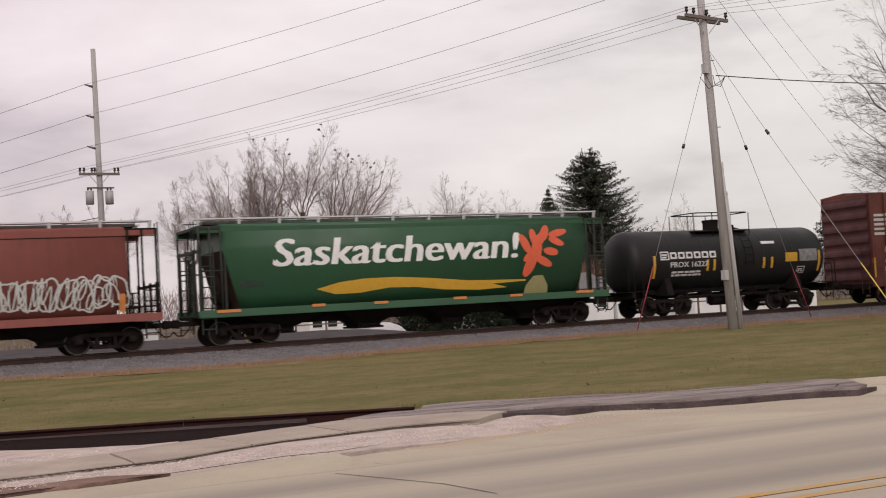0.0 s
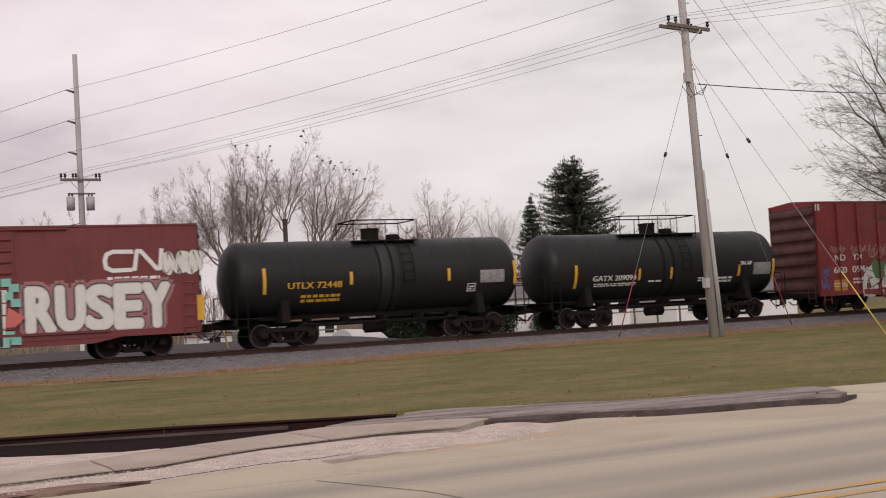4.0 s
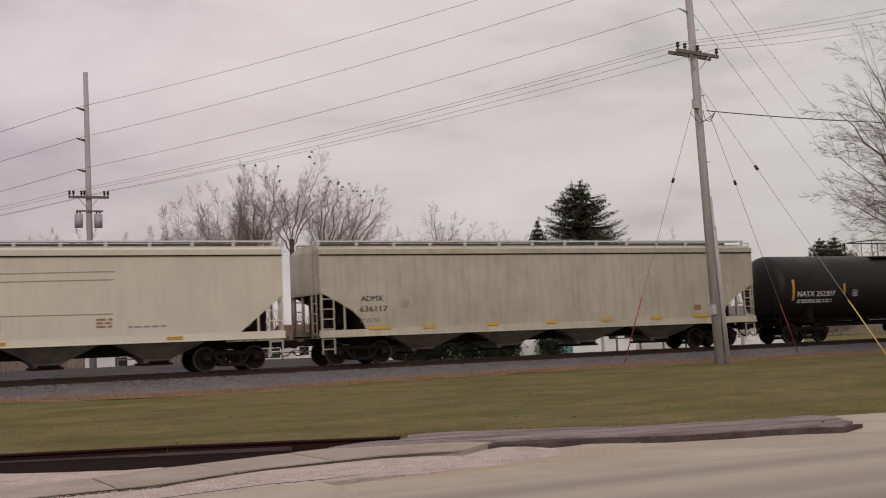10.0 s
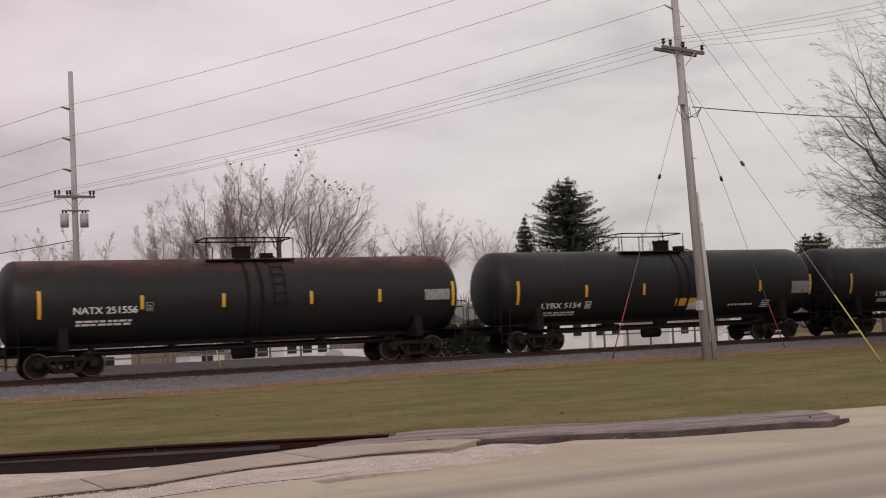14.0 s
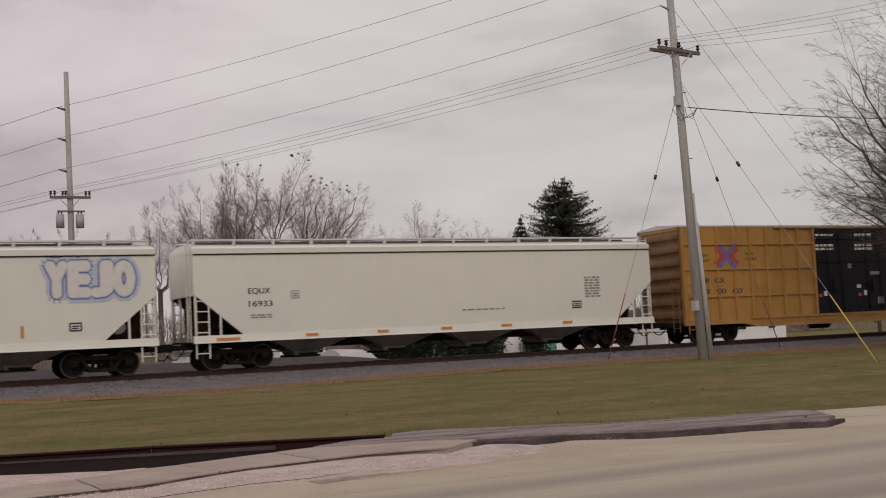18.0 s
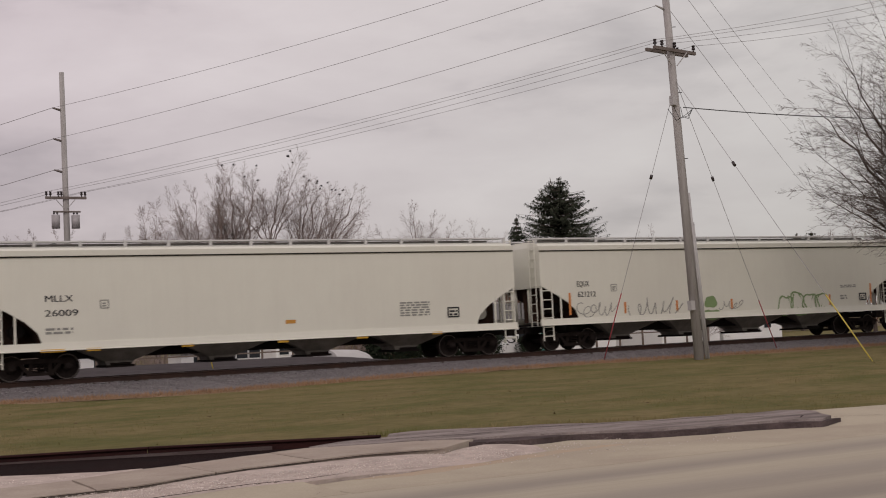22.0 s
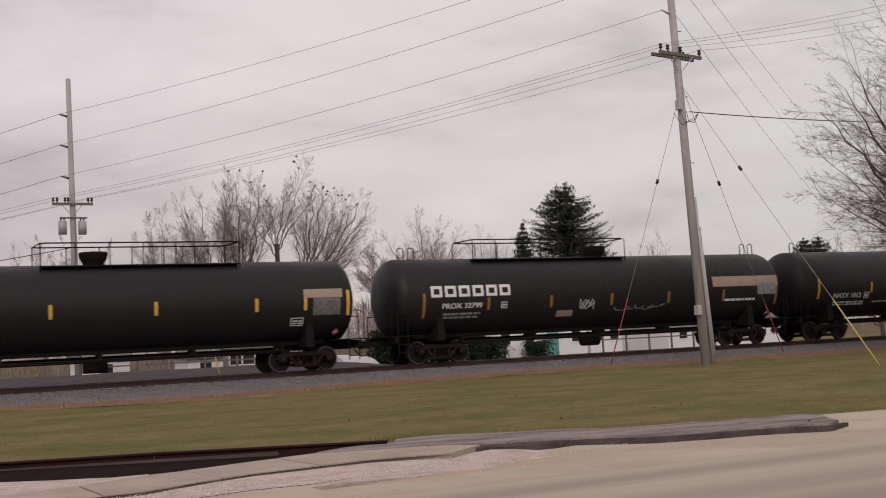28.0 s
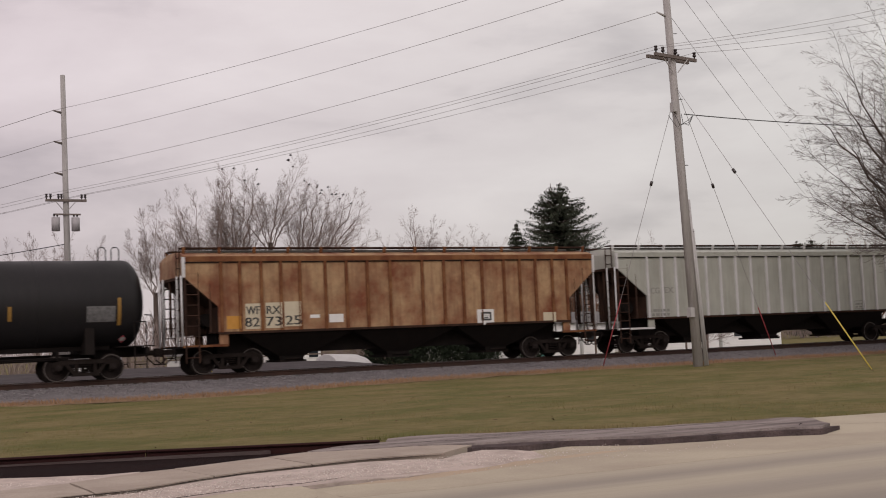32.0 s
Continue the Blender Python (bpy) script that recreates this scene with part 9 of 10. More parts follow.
def far_pole():
    x, y = 11.72, 22.0
    p = thing("utility_pole", "tall bleached wooden power pole with three side brackets and transformers", "utility pole")
    part("shaft", made(bar, (x + 0.12, y, -0.6), (x, y, 15.5), 0.19, 16, 0.125), POLE, p)
    for z in (13.5, 11.88, 10.25):
        bm = bmesh.new()
        bar(bm, (x - 0.08, y, z), (x - 0.52, y - 0.05, z + 0.1), 0.07, 8, 0.035)
        part("bracket", bm, ARM_WOOD, p)
    arm = part("crossarm", made(box, x - 1.0, x + 1.06, y - 0.22, y - 0.1, 8.82, 8.95), ARM_WOOD, p)
    for dx in (-0.95, -0.75, -0.35, -0.2, 0.82, 1.0):
        part("insulator", made(insulator, x + dx, y - 0.16, 8.95, 1.05), PORCELAIN, arm)
    for s in (-1, 1):
        bm = bmesh.new()
        bar(bm, (x + s * 0.5, y - 0.2, 8.82), (x + s * 0.1, y - 0.18, 8.35), 0.02, 5)
        part("brace", bm, CONDUIT, p)
        c = part("transformer", made(bar, (x + s * 0.5, y - 0.1, 7.3), (x + s * 0.5, y - 0.1, 8.0), 0.21, 18), CAN, p, "pale grey transformer can")
        for dx in (-0.08, 0.08):
            part("bushing", made(insulator, x + s * 0.5 + dx, y - 0.1, 8.0, 0.8), PORCELAIN, c)
    part("lower_arm", made(box, x - 0.55, x + 0.75, y - 0.2, y - 0.12, 8.12, 8.2), ARM_WOOD, p)


def wire(a, b, sag, r, material, name, label, category, n=14, group=""):
    bm = bmesh.new()
    a, b = Vector(a), Vector(b)
    tube(bm, [a.lerp(b, k / n) - Vector((0, 0, 4 * sag * k / n * (1 - k / n))) for k in range(n + 1)], r)
    return thing(name, label, category, group=group, data=mesh_of(name, bm, material))


near_pole()
far_pole()
WL = "thin grey overhead power wire between poles"
for za, zb in ((13.6, 15.49), (11.97, 14.38), (10.33, 12.79)):
    wire((11.2, 21.95, za), (on_pole(zb).x - 0.5, -6.6, zb), 0.35, 0.0095, WIRE, "power_wire", WL, "wire", group="power wires")
    wire((11.2, 21.95, za), (-14.0, 60.0, za - 2.5), 0.6, 0.014, WIRE, "power_wire", WL, "wire", group="power wires")
for da, db in ((-0.95, -1.08), (-0.35, -0.69), (0.82, 0.02), (1.0, 1.1)):
    wire((11.72 + da, 21.84, 9.2), on_arm(db), 0.3, 0.008, WIRE, "power_wire", WL, "wire", group="power wires")
    wire((11.72 + da, 21.84, 9.2), (-10.0 + da, 50.0, 7.6), 0.5, 0.009, WIRE, "power_wire", WL, "wire", group="power wires")
for db, dz in ((-1.08, 0.5), (-0.69, 0.28), (0.02, 0.0), (1.1, -0.23)):
    wire(on_arm(db), (43.0, -6.3 + db, 14.15 + dz), 0.15, 0.008, WIRE, "power_wire", WL, "wire", group="power wires")
for z, e in ((15.6, (70.1, 28.7, 16.6)), (14.38, (68.8, 28.7, 15.3)), (12.79, (71.7, 28.7, 9.2))):
    wire((on_pole(z).x + 0.1, -6.55, z), e, 0.2, 0.009, WIRE, "power_wire", WL, "wire", group="power wires")
wire((29.27, -6.6, 8.97), (43.2, -6.3, 9.13), 0.12, 0.02, CABLE, "service_cable", "black twisted service cable from the pole", "cable")
wire((11.6, 21.8, 6.6), (-6.0, 24.0, 4.6), 0.3, 0.022, CABLE, "service_cable", "black twisted service cable from the pole", "cable")


def guy(foot, guard, label):
    top = on_pole(9.92) + Vector((0, -0.14, 0))
    foot = Vector(foot)
    g = thing("guy_wire", label, "guy wire", group="guy wires of the pole")
    part("strand", made(bar, top, foot, 0.009, 5), WIRE, g)
    mid = top.lerp(foot, 0.335)
    d = (foot - top).normalized()
    part("strain_insulator", made(bar, mid - d * 0.09, mid + d * 0.09, 0.055, 8), PORCELAIN, g)
    part("guard", made(bar, foot - d * 2.75, foot, 0.021, 8), guard, g)
    part("anchor", made(bar, foot - d * 0.1, foot + Vector((0, 0, -0.15)), 0.025, 6), CABLE, g)


guy((27.2, -3.4, -0.47), RED_GUARD, "guy wire with a red plastic guard in the grass")
guy((36.35, -3.1, -0.5), RED_GUARD, "guy wire with a red plastic guard by the ballast")
guy((29.3, -14.9, -0.63), YELLOW_GUARD, "guy wire with a yellow plastic guard in the lawn")

# ---- trees ----
BARK = mat("grey_brown_bark", (0.115, 0.090, 0.078), 0.95, color2=(0.07, 0.055, 0.048), scale=3.0, amount=0.8, fine=20, fine_amount=0.4)
TWIG = mat("pale_brown_twigs", (0.29, 0.235, 0.215), 0.95, color2=(0.19, 0.15, 0.137), scale=1.0, amount=0.8)
RED_TWIG = mat("reddish_brown_twigs", (0.17, 0.095, 0.065), 0.95, color2=(0.11, 0.06, 0.045), scale=1.0, amount=0.8)
NEEDLE = mat("dark_spruce_needles", (0.048, 0.056, 0.038), 0.9, color2=(0.026, 0.030, 0.022), scale=1.5, amount=0.8, fine=12, fine_amount=0.4, island=0.4)
NEEDLE2 = mat("deep_green_shrub_leaves", (0.022, 0.030, 0.018), 0.9, color2=(0.014, 0.018, 0.012), scale=1.5, amount=0.8, island=0.4)


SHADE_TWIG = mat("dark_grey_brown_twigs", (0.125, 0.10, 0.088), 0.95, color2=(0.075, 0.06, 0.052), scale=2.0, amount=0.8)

TREETOPS = []


class Sticks:
    """Many thin tapering twigs gathered in one mesh; the finest are single slivers."""

    def __init__(self):
        self.v, self.f = [], []

    def add(self, p, q, r, r2, n=3):
        d = q - p
        a = d.orthogonal().normalized()
        b = d.normalized().cross(a)
        k = len(self.v)
        if n == 2:
            self.v += [p - a * r, p + a * r, q + a * r2, q - a * r2]
            self.f.append((k, k + 1, k + 2, k + 3))
            return
        for c, w in ((p, r), (q, r2)):
            for i in range(n):
                t = 6.2832 * i / n
                self.v.append(c + a * (math.cos(t) * w) + b * (math.sin(t) * w))
        for i in range(n):
            j = (i + 1) % n
            self.f.append((k + i, k + j, k + n + j, k + n + i))

    def mesh(self, name, material):
        me = bpy.data.meshes.new(name)
        me.from_pydata(self.v, [], self.f)
        me.materials.append(material)
        return me


def bare_tree(label, x, y, fork, limbs, seed, twig=None, thick=0.3, dense=1.0, sub=3, fine=0.0072, rise=0.045, spread=0.8, depth=1.5, bow=0.6, many=2, jitter=0.8, name="tree", category="tree"):
    """A leafless tree: a trunk up to the fork, limbs that bow out to the given tips (x, z), and shoots on shoots down to fine twigs."""
    rnd = random.Random(seed)
    trunk, crown = bmesh.new(), Sticks()
    base = Vector((x, y, ground_z(y) - 0.1))
    hub = Vector((x, y, fork))
    steps = (11, 6, 4, 3, 2)

    def shoots(q, d, length, r, u, level, turn):
        for _ in range(1 + (rnd.random() < 0.6 * dense)):
            turn += 2.4 + rnd.uniform(-0.5, 0.5)
            ang = rnd.uniform(0.3, 0.75) * spread / 0.7
            o = d.orthogonal().normalized()
            o = o * math.cos(turn) + d.cross(o) * math.sin(turn)
            nd = (d * math.cos(ang) + o * math.sin(ang)).normalized()
            twist(q, nd, length * (0.43 * (1 - u) + 0.20) * rnd.uniform(0.6, 1.15), r * rnd.uniform(0.38, 0.6), level + 1)
        return turn

    def twist(p, d, length, r, level):
        n = steps[min(level, 4)]
        turn = rnd.uniform(0, 6.28)
        for k in range(n):
            u = (k + 1) / n
            wig = 0.05 + 0.015 * level
            d = (d + Vector((rnd.uniform(-wig, wig), rnd.uniform(-wig, wig), rnd.uniform(-wig, wig) + rise))).normalized()
            q = p + d * (length / n)
            e, g = max(r * (1 - 0.82 * k / n), fine), max(r * (1 - 0.82 * u), fine * 0.75)
            crown.add(p, q, e, g, 3 if level == 1 else 2)
            p = q
            if level < sub:
                turn = shoots(q, d, length, g, u, level, turn)

    bar(trunk, base, hub, thick * 1.3, 10, thick, caps=False)
    for i in range(len(limbs) * many):
        tx, tz = limbs[i // many]
        short = 1.0 if i % many == 0 else rnd.uniform(0.62, 0.95)
        tip = Vector((x + (tx - x) * short + rnd.gauss(0, jitter), y + rnd.uniform(-depth, depth), fork + (tz - fork) * short))
        start = hub - Vector((0, 0, rnd.uniform(0.0, 0.12) * (fork - base.z)))
        mid = start + Vector(((tip.x - start.x) * bow, (tip.y - start.y) * bow, (tip.z - start.z) * (1 - bow)))
        length = (tip - start).length
        r0 = thick * (rnd.uniform(0.28, 0.38) if i % many == 0 else rnd.uniform(0.12, 0.22))
        p, turn = start, rnd.uniform(0, 6.28)
        n = steps[0]
        for k in range(n):
            u = (k + 1) / n
            q = start * (1 - u) ** 2 + mid * (2 * u * (1 - u)) + tip * u * u
            q += Vector((rnd.gauss(0, 0.012), rnd.gauss(0, 0.012), rnd.gauss(0, 0.01))) * length * (1 if u < 1 else 0)
            g = max(r0 * (1 - 0.9 * u), fine)
            crown.add(p, q, max(r0 * (1 - 0.9 * k / n), fine), g, 6)
            if u > 0.2:
                turn = shoots(q, (q - p).normalized(), length * 0.8, g, u, 0, turn)
            p = q
    high = max(v.z for v in crown.v)
    TREETOPS.extend(v for v in crown.v if v.z > base.z + (high - base.z) * 0.78)
    t = thing(name, label, category)
    part("trunk", trunk, BARK, t)
    part("crown", crown.mesh("crown", twig or TWIG), None, t)
    return t


def thicket(label, x0, x1, y, height, seed, material, n):
    """Tangled leafless brush: many thin arching stems of uneven height."""
    rnd = random.Random(seed)
    bm = bmesh.new()
    for _ in range(n):
        x = rnd.uniform(x0, x1)
        h = height * (0.72 + 0.45 * noise.noise((x * 0.35, seed, 0.0)))
        p = Vector((x, y + rnd.uniform(-2.5, 2.5), ground_z(y) + h * rnd.random() ** 1.5 * 0.85))
        d = Vector((rnd.gauss(0, 0.45), rnd.gauss(0, 0.3), 1)).normalized() * rnd.uniform(0.12, 0.3) * h
        w = rnd.uniform(0.012, 0.03)
        m, e = p + d * 0.55, p + d + Vector((rnd.gauss(0, 0.15), 0, -0.04)) * h * 0.3
        bm.faces.new((bm.verts.new(p - Vector((w, 0, 0))), bm.verts.new(p + Vector((w, 0, 0))), bm.verts.new(m + Vector((w * 0.6, 0, 0))), bm.verts.new(m - Vector((w * 0.6, 0, 0)))))
        bm.faces.new((bm.verts.new(m - Vector((w * 0.6, 0, 0))), bm.verts.new(m + Vector((w * 0.6, 0, 0))), bm.verts.new(e)))
    return thing("thicket", label, "thicket", kind="stuff", data=mesh_of("thicket", bm, material))


def spruce(label, x, y, height, radius, seed, material=NEEDLE, boughs=300, taper=3.0, second=None):
    """A conifer: a straight trunk (second: the offset and height of another leader) and uneven drooping boughs with many small needle sprays."""
    rnd = random.Random(seed)
    z0 = ground_z(y)
    t = thing("spruce", label, "tree")
    part("trunk", made(bar, (x, y, z0 - 0.2), (x, y, z0 + height * 0.98), 0.24, 10, 0.03), BARK, t)
    if second:
        part("leader", made(bar, (x, y, z0 + height * 0.6), (x + second[0], y, z0 + second[1]), 0.09, 8, 0.03), BARK, t)
    crown, wood = Sticks(), Sticks()
    for k in range(boughs):
        tier = int((k + rnd.random()) / boughs * height * 1.9) / (height * 1.9)
        u = (tier + rnd.gauss(0, 0.004)) ** 0.9 if tier > 0 else 0.0
        z = z0 + height * (0.08 + 0.91 * u)
        cx = x
        down = height * 0.92 * (1 - u)
        if second and u > 0.6 and k % 5 < 2:
            cx = x + second[0] * min(1, (u - 0.6) / 0.25)
            z -= height - second[1]
        reach = radius * (1 - math.exp(-down / taper)) * (0.84 + 0.26 * noise.noise((z * 0.9, k * 0.01, seed))) + 0.06
        a = k * 2.4 + rnd.uniform(-0.5, 0.5)
        L = reach * rnd.uniform(0.6, 1.15)
        p0 = Vector((cx, y, z))
        end = Vector((cx + L * math.cos(a), y + L * math.sin(a), z + rnd.uniform(-0.10, 0.26) * L))
        sag = rnd.uniform(0.25, 0.6) * L
        wood.add(p0, end, 0.022, 0.008)
        steps = max(2, int(L / 0.15))
        for j in range(steps):
            v = (j + 0.8) / steps
            c = p0.lerp(end, v) - Vector((0, 0, sag * v * (1 - v)))
            for _ in range(4):
                s = rnd.uniform(0.18, 0.44) * (1.25 - 0.6 * v) * min(1, 0.35 + down / 2.5)
                b = a + rnd.gauss(0, 0.8)
                tip = c + Vector((s * math.cos(b), s * math.sin(b), rnd.uniform(-0.42, 0.04)))
                w = Vector((-math.sin(b), math.cos(b), rnd.uniform(-0.8, 0.8))) * s * 0.22
                n = len(crown.v)
                crown.v += [c - w, c + w, tip]
                crown.f.append((n, n + 1, n + 2))
    part("bough_wood", wood.mesh("bough_wood", BARK), None, t)
    part("crown", crown.mesh("crown", material), None, t)
    return t


def shrub_row(label, x0, x1, y, height, seed, material=NEEDLE2, name="hedge", n=9000, category="hedge"):
    """A dense evergreen hedge of many small leaf clumps with an uneven top."""
    rnd = random.Random(seed)
    bm = bmesh.new()
    for _ in range(n):
        x = rnd.uniform(x0, x1)
        h = height * (0.75 + 0.3 * noise.noise((x * 0.7, seed, 0)))
        z = ground_z(y) + h * rnd.random() ** 0.8
        yy = y + rnd.gauss(0, 0.5)
        s = rnd.uniform(0.08, 0.2)
        d = Vector((rnd.uniform(-1, 1), rnd.uniform(-1, 1), rnd.uniform(-0.6, 1))).normalized() * s
        w = d.orthogonal().normalized() * s * 0.5
        c = Vector((x, yy, z))
        bm.faces.new((bm.verts.new(c - w), bm.verts.new(c + w), bm.verts.new(c + d)))
    h = thing(name, label, category, data=mesh_of(name, bm, material))
    return h


bare_tree("low leafless tree with spreading fine twigs", 22.4, 46, 5.2, ((20.1, 9.3), (21.1, 10.7), (22.3, 11.0), (23.5, 10.5), (24.7, 9.7), (25.4, 8.7)), 31, thick=0.17)
bare_tree("dense round leafless tree with many upright twigs", 26.3, 45, 5.6, ((23.5, 10.8), (24.2, 11.9), (25.3, 12.2), (26.4, 12.8), (27.4, 13.4), (28.5, 11.8), (23.0, 9.2)), 8, thick=0.30, bow=0.65)
bare_tree("tall leafless tree with upright forking grey limbs", 28.7, 46, 6.4, ((26.6, 11.0), (27.6, 13.0), (28.5, 13.6), (29.6, 13.4), (30.5, 11.6)), 21, thick=0.34, dense=1.0)
bare_tree("tall leafless tree with a forked trunk and open crown", 31.0, 45, 8.8, ((28.9, 12.0), (29.9, 13.6), (30.9, 13.3), (32.3, 14.5), (33.6, 12.5)), 5, thick=0.17, dense=0.9, bow=0.45)
bare_tree("leafless tree with limbs spreading out over the lane", 33.2, 45, 5.6, ((32.6, 11.9), (33.8, 12.6), (35.0, 12.5), (36.5, 12.4), (37.8, 12.2), (38.9, 11.6), (39.2, 10.1), (38.7, 8.7)), 14, thick=0.34, dense=1.0, bow=0.55)
bare_tree("round leafless tree with fine twigs", 51.0, 60, 6.2, ((48.4, 10.6), (49.4, 11.6), (50.4, 12.3), (51.5, 12.9), (52.7, 12.0), (53.8, 11.2), (54.6, 9.6)), 5, thick=0.24)
bare_tree("small leafless tree beside the spruces", 59.0, 62, 6.0, ((57.0, 10.0), (58.1, 10.6), (59.2, 11.6), (60.2, 10.4), (61.2, 9.6)), 9, thick=0.14, dense=0.6)
bare_tree("small leafless tree far beyond the track", 78.2, 60, 5.5, ((76.4, 8.6), (77.4, 10.2), (78.4, 10.8), (79.6, 9.4)), 12, thick=0.14, dense=0.6)
bare_tree("thin leafless tree with fine grey twigs", 14.4, 48, 4.5, ((12.6, 8.4), (13.8, 9.2), (15.0, 9.4), (16.2, 8.4)), 41, thick=0.13, dense=0.5)
bare_tree("thin leafless tree with fine grey twigs", 17.6, 50, 4.5, ((16.2, 8.4), (17.4, 9.6), (18.6, 9.0)), 44, thick=0.13, dense=0.5)
bare_tree("dark leafless tree with dense brown twigs", 41.5, 50, 4.5, ((39.6, 7.6), (40.8, 8.6), (42.0, 8.8), (43.2, 7.8)), 62, thick=0.14, twig=RED_TWIG, fine=0.012)
bare_tree("dark leafless tree with dense brown twigs", 45.0, 51, 4.5, ((43.4, 7.2), (44.6, 8.3), (45.8, 8.1), (46.8, 7.2)), 66, thick=0.14, twig=RED_TWIG, fine=0.012)
thicket("leafless brush of thin grey stems", 4, 40, 43, 5.5, 3, TWIG, 9000)
thicket("brown leafless brush behind the houses", 38, 64, 47, 7.0, 4, RED_TWIG, 8000)
thicket("leafless brush along the far lots", 62, 120, 58, 7.0, 5, TWIG, 8000)
bare_tree("leafless bush close behind the railway track", 53.2, 22, -0.2, ((52.0, 1.4), (52.6, 1.9), (53.2, 2.1), (53.8, 1.9), (54.4, 1.3)), 51, thick=0.05, sub=2, fine=0.010, depth=0.6, name="bush", category="bush")
bare_tree("reddish leafless bush at the lane", 60.5, 14, 0.4, ((56.8, 4.2), (57.8, 5.6), (58.8, 6.3), (59.8, 6.8), (60.8, 6.9), (61.8, 6.5), (62.8, 5.6)), 53, thick=0.12, twig=RED_TWIG, dense=0.8, name="bush", category="bush")
bare_tree("large leafless shade tree overhanging the lawn", 40.6, -9.0, 2.6, ((36.0, 3.8), (34.9, 5.0), (34.5, 6.4), (34.4, 7.8), (35.3, 9.0), (36.3, 10.1), (37.5, 11.1), (38.9, 11.9), (40.5, 12.8), (42.5, 13.4), (45.0, 12.8), (48.0, 9.0), (37.5, 5.8), (39.0, 8.3)), 71, thick=0.32, dense=1.0, sub=3, fine=0.0074, rise=0.02, depth=3.0, bow=0.5, many=4, jitter=0.7, spread=0.85, twig=SHADE_TWIG)
spruce("tall dark green spruce with two tops and uneven spreading boughs", 67.2, 60, 17.15, 6.6, 2, boughs=560, taper=4.2, second=(-1.1, 16.75))
spruce("small dark green spruce with a pointed top", 61.9, 60, 13.05, 3.3, 3, boughs=330, taper=6.0)
spruce("dark evergreen with a broad crown", 98.6, 60, 11.15, 3.0, 4, boughs=320, taper=2.0)
spruce("dark evergreen with a broad crown", 101.8, 61, 11.55, 3.2, 6, boughs=320, taper=2.0)
shrub_row("dense dark evergreen hedge beyond the lane", 30.4, 38.0, 26.5, 2.9, 7, n=16000)
shrub_row("low dark evergreen shrubs before the white house", 38.6, 41.0, 28.6, 1.9, 8, n=3000, name="shrub", category="shrub")
shrub_row("low dark evergreen shrubs before the white house", 43.0, 44.4, 28.8, 1.5, 9, n=2000, name="shrub", category="shrub")

# ---- houses beyond the track ----
SIDING = mat("white_house_siding", (0.84, 0.84, 0.83), 0.6, color2=(0.76, 0.76, 0.75), scale=1.0, amount=0.5)
SHINGLE = mat("brown_roof_shingles", (0.16, 0.095, 0.07), 0.9, color2=(0.11, 0.07, 0.055), scale=3.0, amount=0.8, fine=20, fine_amount=0.4)
GREY_SHINGLE = mat("grey_roof_shingles", (0.17, 0.165, 0.16), 0.9, color2=(0.12, 0.115, 0.11), scale=3.0, amount=0.8)
PANE = mat("dark_window_glass", (0.03, 0.035, 0.04), 0.12)
TEAL_DOOR = flat("teal_door_paint", (0.10, 0.30, 0.27))
TARP = mat("grey_tarpaulin", (0.50, 0.49, 0.48), 0.7, color2=(0.42, 0.41, 0.40), scale=2.0, amount=0.6)
POST_WOOD = mat("weathered_fence_wood", (0.20, 0.16, 0.13), 0.9, color2=(0.13, 0.10, 0.085), scale=4.0, amount=0.8)


def house(label, x0, x1, y, depth, eave, ridge, wall=SIDING, roof=SHINGLE, windows=2, door=None, name="house", category="house", gable_front=False):
    z0 = ground_z(y) - 0.05
    h = thing(name, label, category)
    bm = bmesh.new()
    box(bm, x0, x1, y, y + depth, z0 - 0.3, z0 + eave)
    part("wall", bm, wall, h)
    # courses of siding
    bm = bmesh.new()
    k = 0.3
    while k < eave - 0.05:
        box(bm, x0 - 0.012, x1 + 0.012, y - 0.018, y, z0 + k, z0 + k + 0.02)
        k += 0.22
    part("siding", bm, wall, h)
    bm = bmesh.new()
    if gable_front:
        xm = (x0 + x1) / 2
        prism(bm, [(x0 - 0.3, z0 + eave), (x1 + 0.3, z0 + eave), (xm, z0 + ridge)], y - 0.3, y + depth + 0.3)
    else:
        section(bm, [(y - 0.35, z0 + eave - 0.03), (y + depth + 0.35, z0 + eave - 0.03), (y + depth / 2, z0 + ridge)], x0 - 0.3, x1 + 0.3)
    bmesh.ops.recalc_face_normals(bm, faces=bm.faces)
    part("roof", bm, roof, h)
    for k in range(windows):
        x = x0 + (x1 - x0) * (k + 0.5) / windows
        if door is not None and k == door:
            d = part("door", made(box, x - 0.45, x + 0.45, y - 0.06, y, z0 + 0.05, z0 + min(2.0, eave - 0.15)), TEAL_DOOR, h)
            continue
        w = part("window", made(box, x - 0.42, x + 0.42, y - 0.05, y, z0 + eave * 0.38, z0 + eave * 0.8), SIDING, h)
        part("pane", made(box, x - 0.34, x + 0.34, y - 0.065, y - 0.045, z0 + eave * 0.42, z0 + eave * 0.76), PANE, w)
    return h


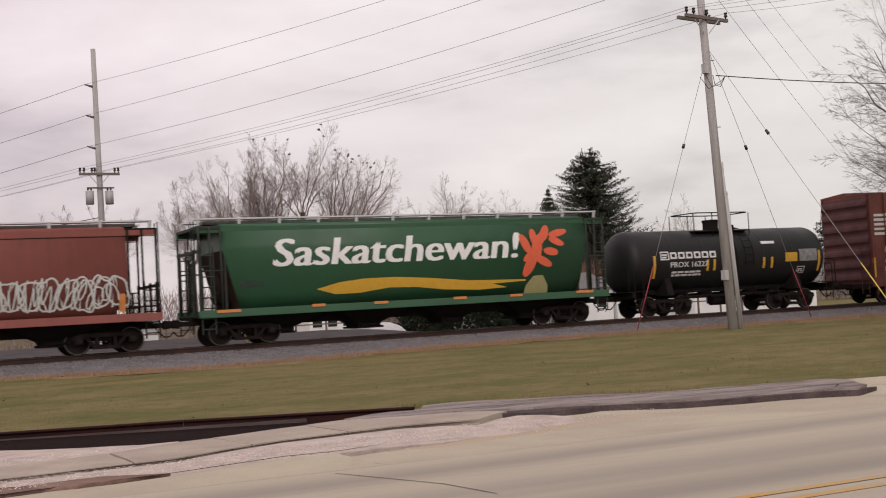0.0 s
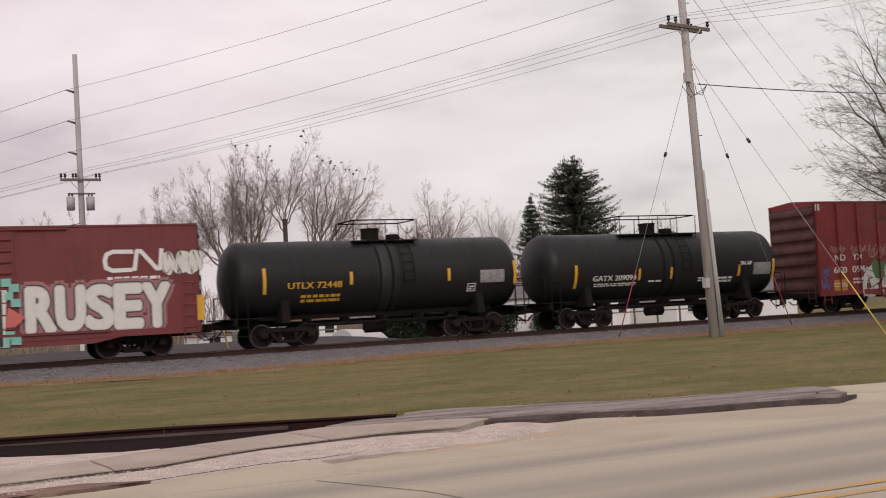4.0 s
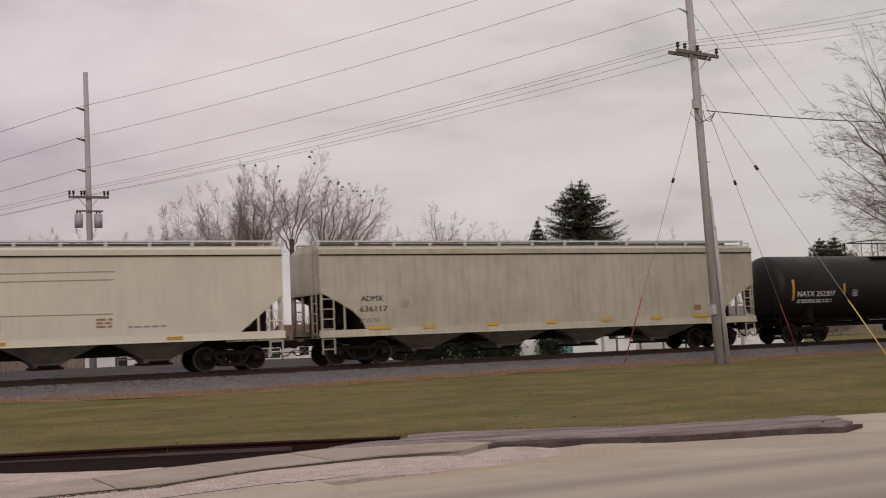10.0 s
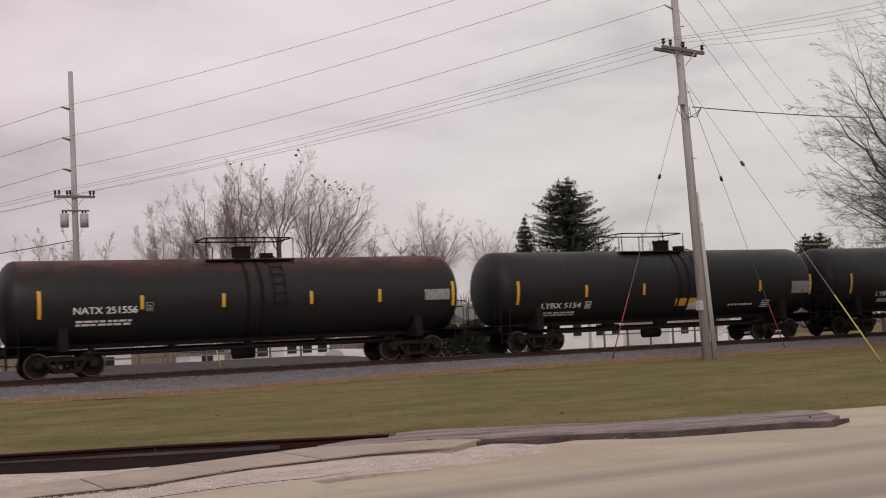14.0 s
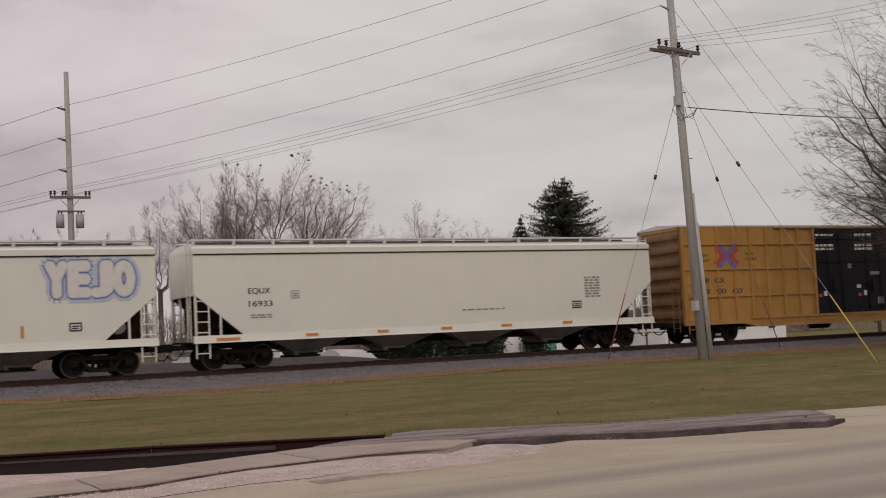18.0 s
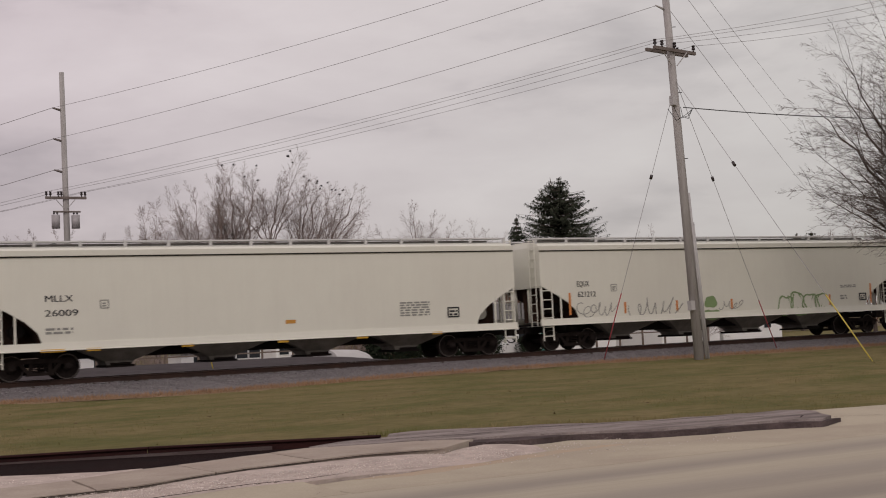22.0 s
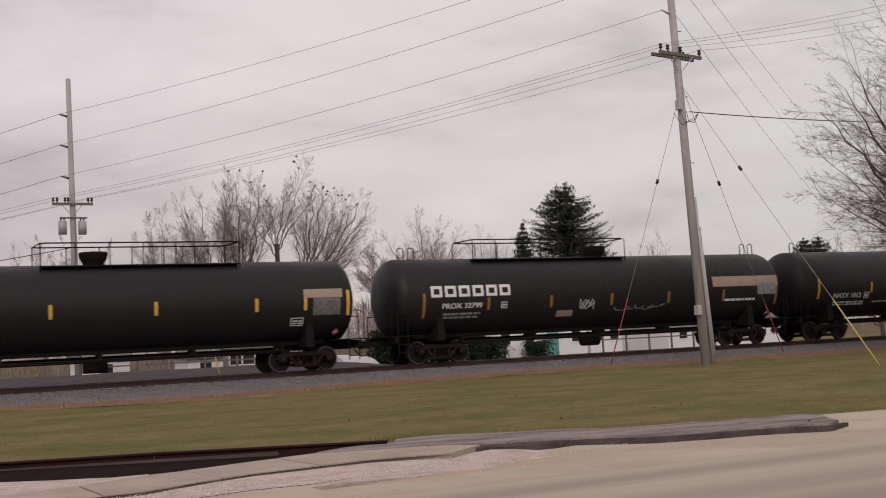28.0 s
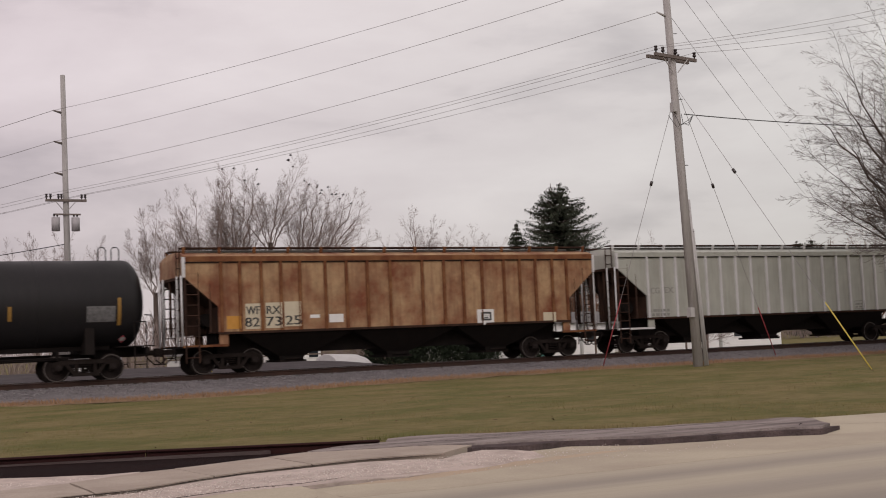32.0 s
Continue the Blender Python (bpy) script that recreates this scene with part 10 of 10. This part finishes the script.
house("small white garage with a dark roof", 13.2, 15.8, 28, 4, 1.5, 2.1, roof=GREY_SHINGLE, windows=1, name="garage", category="garage")
house("long low white shed", 19.2, 21.3, 28, 3, 1.25, 1.7, roof=GREY_SHINGLE, windows=1, name="shed", category="shed")
house("low white trailer with windows", 22.0, 24.4, 29, 3, 1.7, 2.0, roof=GREY_SHINGLE, windows=3, name="trailer", category="trailer")
house("small white house with a brown shingled roof", 28.6, 32.0, 38, 6, 1.7, 2.9, windows=3)
house("white house with a grey roof and teal door", 39.0, 48.6, 30, 7, 2.4, 3.6, roof=GREY_SHINGLE, windows=5, door=3)
house("white cottage with dark windows", 48.9, 51.6, 30, 5, 2.3, 3.2, roof=GREY_SHINGLE, windows=2)
house("long white building with dark roof", 55.0, 60.4, 29, 6, 1.9, 2.9, roof=GREY_SHINGLE, windows=2)
house("white garage with a wide door", 61.6, 67.5, 30, 6, 2.1, 3.1, roof=GREY_SHINGLE, windows=2, name="garage", category="garage")


def tarp_shelter():
    """A low hoop shelter lying along the lane, its far end slumping."""
    bm = bmesh.new()
    rings = []
    for x, k in ((26.15, 1.0), (26.2, 1.03), (27.0, 1.0), (27.9, 0.95), (28.25, 0.8), (28.55, 0.35)):
        rings.append([bm.verts.new((x + 0.25 * math.cos(math.pi * i / 12), 22.6 - 1.2 * math.cos(math.pi * i / 12), -0.62 + 0.93 * k * math.sin(math.pi * i / 12) ** 0.75)) for i in range(13)])
    for p, q in zip(rings, rings[1:]):
        for i in range(12):
            bm.faces.new((p[i], p[i + 1], q[i + 1], q[i])).smooth = True
    bm.faces.new(rings[0])
    bm.faces.new(rings[-1])
    bmesh.ops.recalc_face_normals(bm, faces=bm.faces)
    thing("tarp_shelter", "rounded grey tarpaulin shelter by the lane", "shelter", data=mesh_of("tarp_shelter", bm, TARP))


tarp_shelter()


def lane_fence(x0, x1, y, n, label):
    f = thing("fence", label, "fence")
    post = mesh_of("post", made(box, -0.05, 0.05, -0.05, 0.05, -0.6, 0.95), POST_WOOD)
    for k in range(n):
        part("post", post, None, f, at=(x0 + (x1 - x0) * k / (n - 1), y, 0))
    for z in (0.35, 0.8):
        part("fence_rail", made(box, x0, x1, y - 0.02, y + 0.02, z - 0.04, z + 0.04), POST_WOOD, f)


lane_fence(14.0, 27.5, 26.5, 8, "weathered wooden rail fence beyond the lane")
lane_fence(46.5, 56.0, 25.0, 6, "weathered wooden rail fence beside the cottage")


def bollard(x, y, label):
    b = thing("marker_post", label, "post")
    part("stake", made(bar, (x + 0.35, y, -0.5), (x, y, 1.1), 0.03, 8), YELLOW_GUARD, b)


bollard(16.6, 14.0, "leaning yellow marker stake beyond the track")

# ---- birds ----
BIRD = mat("black_bird_feathers", (0.018, 0.016, 0.018), 0.6, color2=(0.03, 0.028, 0.03), scale=20.0)
BIRDS = []


def bird(perch, path):
    """A small dark bird: body, tail and two spread wings; it circles out of the tree once and returns."""
    perch = min((v for v in TREETOPS), key=lambda v: abs(v.x - perch[0]) + abs(v.z - perch[2]) + 0.2 * abs(v.y - 45)) + Vector((0, 0, 0.04))
    b = thing("bird", "small black bird circling above a bare tree", "bird", at=perch, group="birds about the tree")
    bm = bmesh.new()
    lathe(bm, [(-0.11, 0.008), (-0.08, 0.024), (-0.03, 0.034), (0.04, 0.028), (0.075, 0.014), (0.13, 0.017)], 8)
    part("body", bm, BIRD, b)
    for s in (-1, 1):
        bm = bmesh.new()
        prism(bm, [(-0.055, 0.0), (0.035, 0.0), (0.05, 0.14), (0.0, 0.17), (-0.035, 0.08)], -0.006, 0.006)
        part("wing", bm, BIRD, b, at=pose(0, 0.0, 0.02, 70 * s if s < 0 else 60, 0, 0))
    if path:
        BIRDS.append((b, Vector(perch), [Vector(p) for p in path]))
    else:
        tagged(b, "small black bird perched on a bare twig")


for perch, path in (((35.0, 45, 13.2), ((44.8, 45, 17.7), (39.7, 45, 17.2), (36.2, 45, 15.2))),
                    ((32.9, 45, 14.6), ((50.1, 45, 17.2), (45.9, 45, 16.75), (40.8, 45, 15.95))),
                    ((36.0, 45, 12.6), ((54.2, 45, 17.1), (50.3, 45, 16.6), (44.2, 45, 15.1))),
                    ((36.9, 45, 12.2), ((52.8, 45, 16.7), (47.5, 45, 15.4), (41.4, 45, 13.8))),
                    ((31.6, 45, 15.4), ((45.7, 45, 15.25), (40.6, 45, 14.3), (36.2, 45, 14.4))),
                    ((34.2, 45, 13.9), ((43.2, 45, 14.4), (39.4, 45, 13.8), (36.1, 45, 13.6))),
                    ((30.9, 45, 15.2), ((40.2, 45, 16.2), (36.0, 45, 15.0), (32.9, 45, 15.4))),
                    ((35.6, 45, 12.9), ((42.1, 45, 14.3), (37.4, 45, 13.7), (36.0, 45, 13.2)))):
    bird(perch, path)

for x, z in ((30.4, 14.4), (31.8, 15.2), (32.4, 14.9), (29.2, 13.5), (30.1, 13.2), (34.5, 13.3), (34.9, 13.0), (35.2, 12.6), (35.9, 13.2), (36.6, 12.6), (37.3, 12.5), (37.7, 11.8), (27.2, 14.2), (28.6, 14.5)):
    bird((x, 45, z), ())


def run_of_train(t):
    """How far the train has gone to the left by t, from where it stands at 16 s."""
    u = (t - 16) / 16
    return 16 * (17.133 * u + 0.28657 * u * u / 2 - 0.26993 * u ** 3 / 3)


def motions():
    for car, s in CARS:
        walk(car, [(t, pose(s - run_of_train(t), 0, 0)) for t in range(0, 33, 2)])

    for b, perch, (p, q, r) in BIRDS:
        away = perch + (p - perch) * 0.6 + Vector((0, 2, 3))
        rows = ((0, perch), (14.6, perch), (15.6, away), (16.2, p + (p - q) * 0.4), (16.5, p), (17, q), (17.5, r), (18.2, perch), (32, perch))
        walk(b, [(t, pose(*v, 0, 0, 180)) for t, v in rows])


motions()
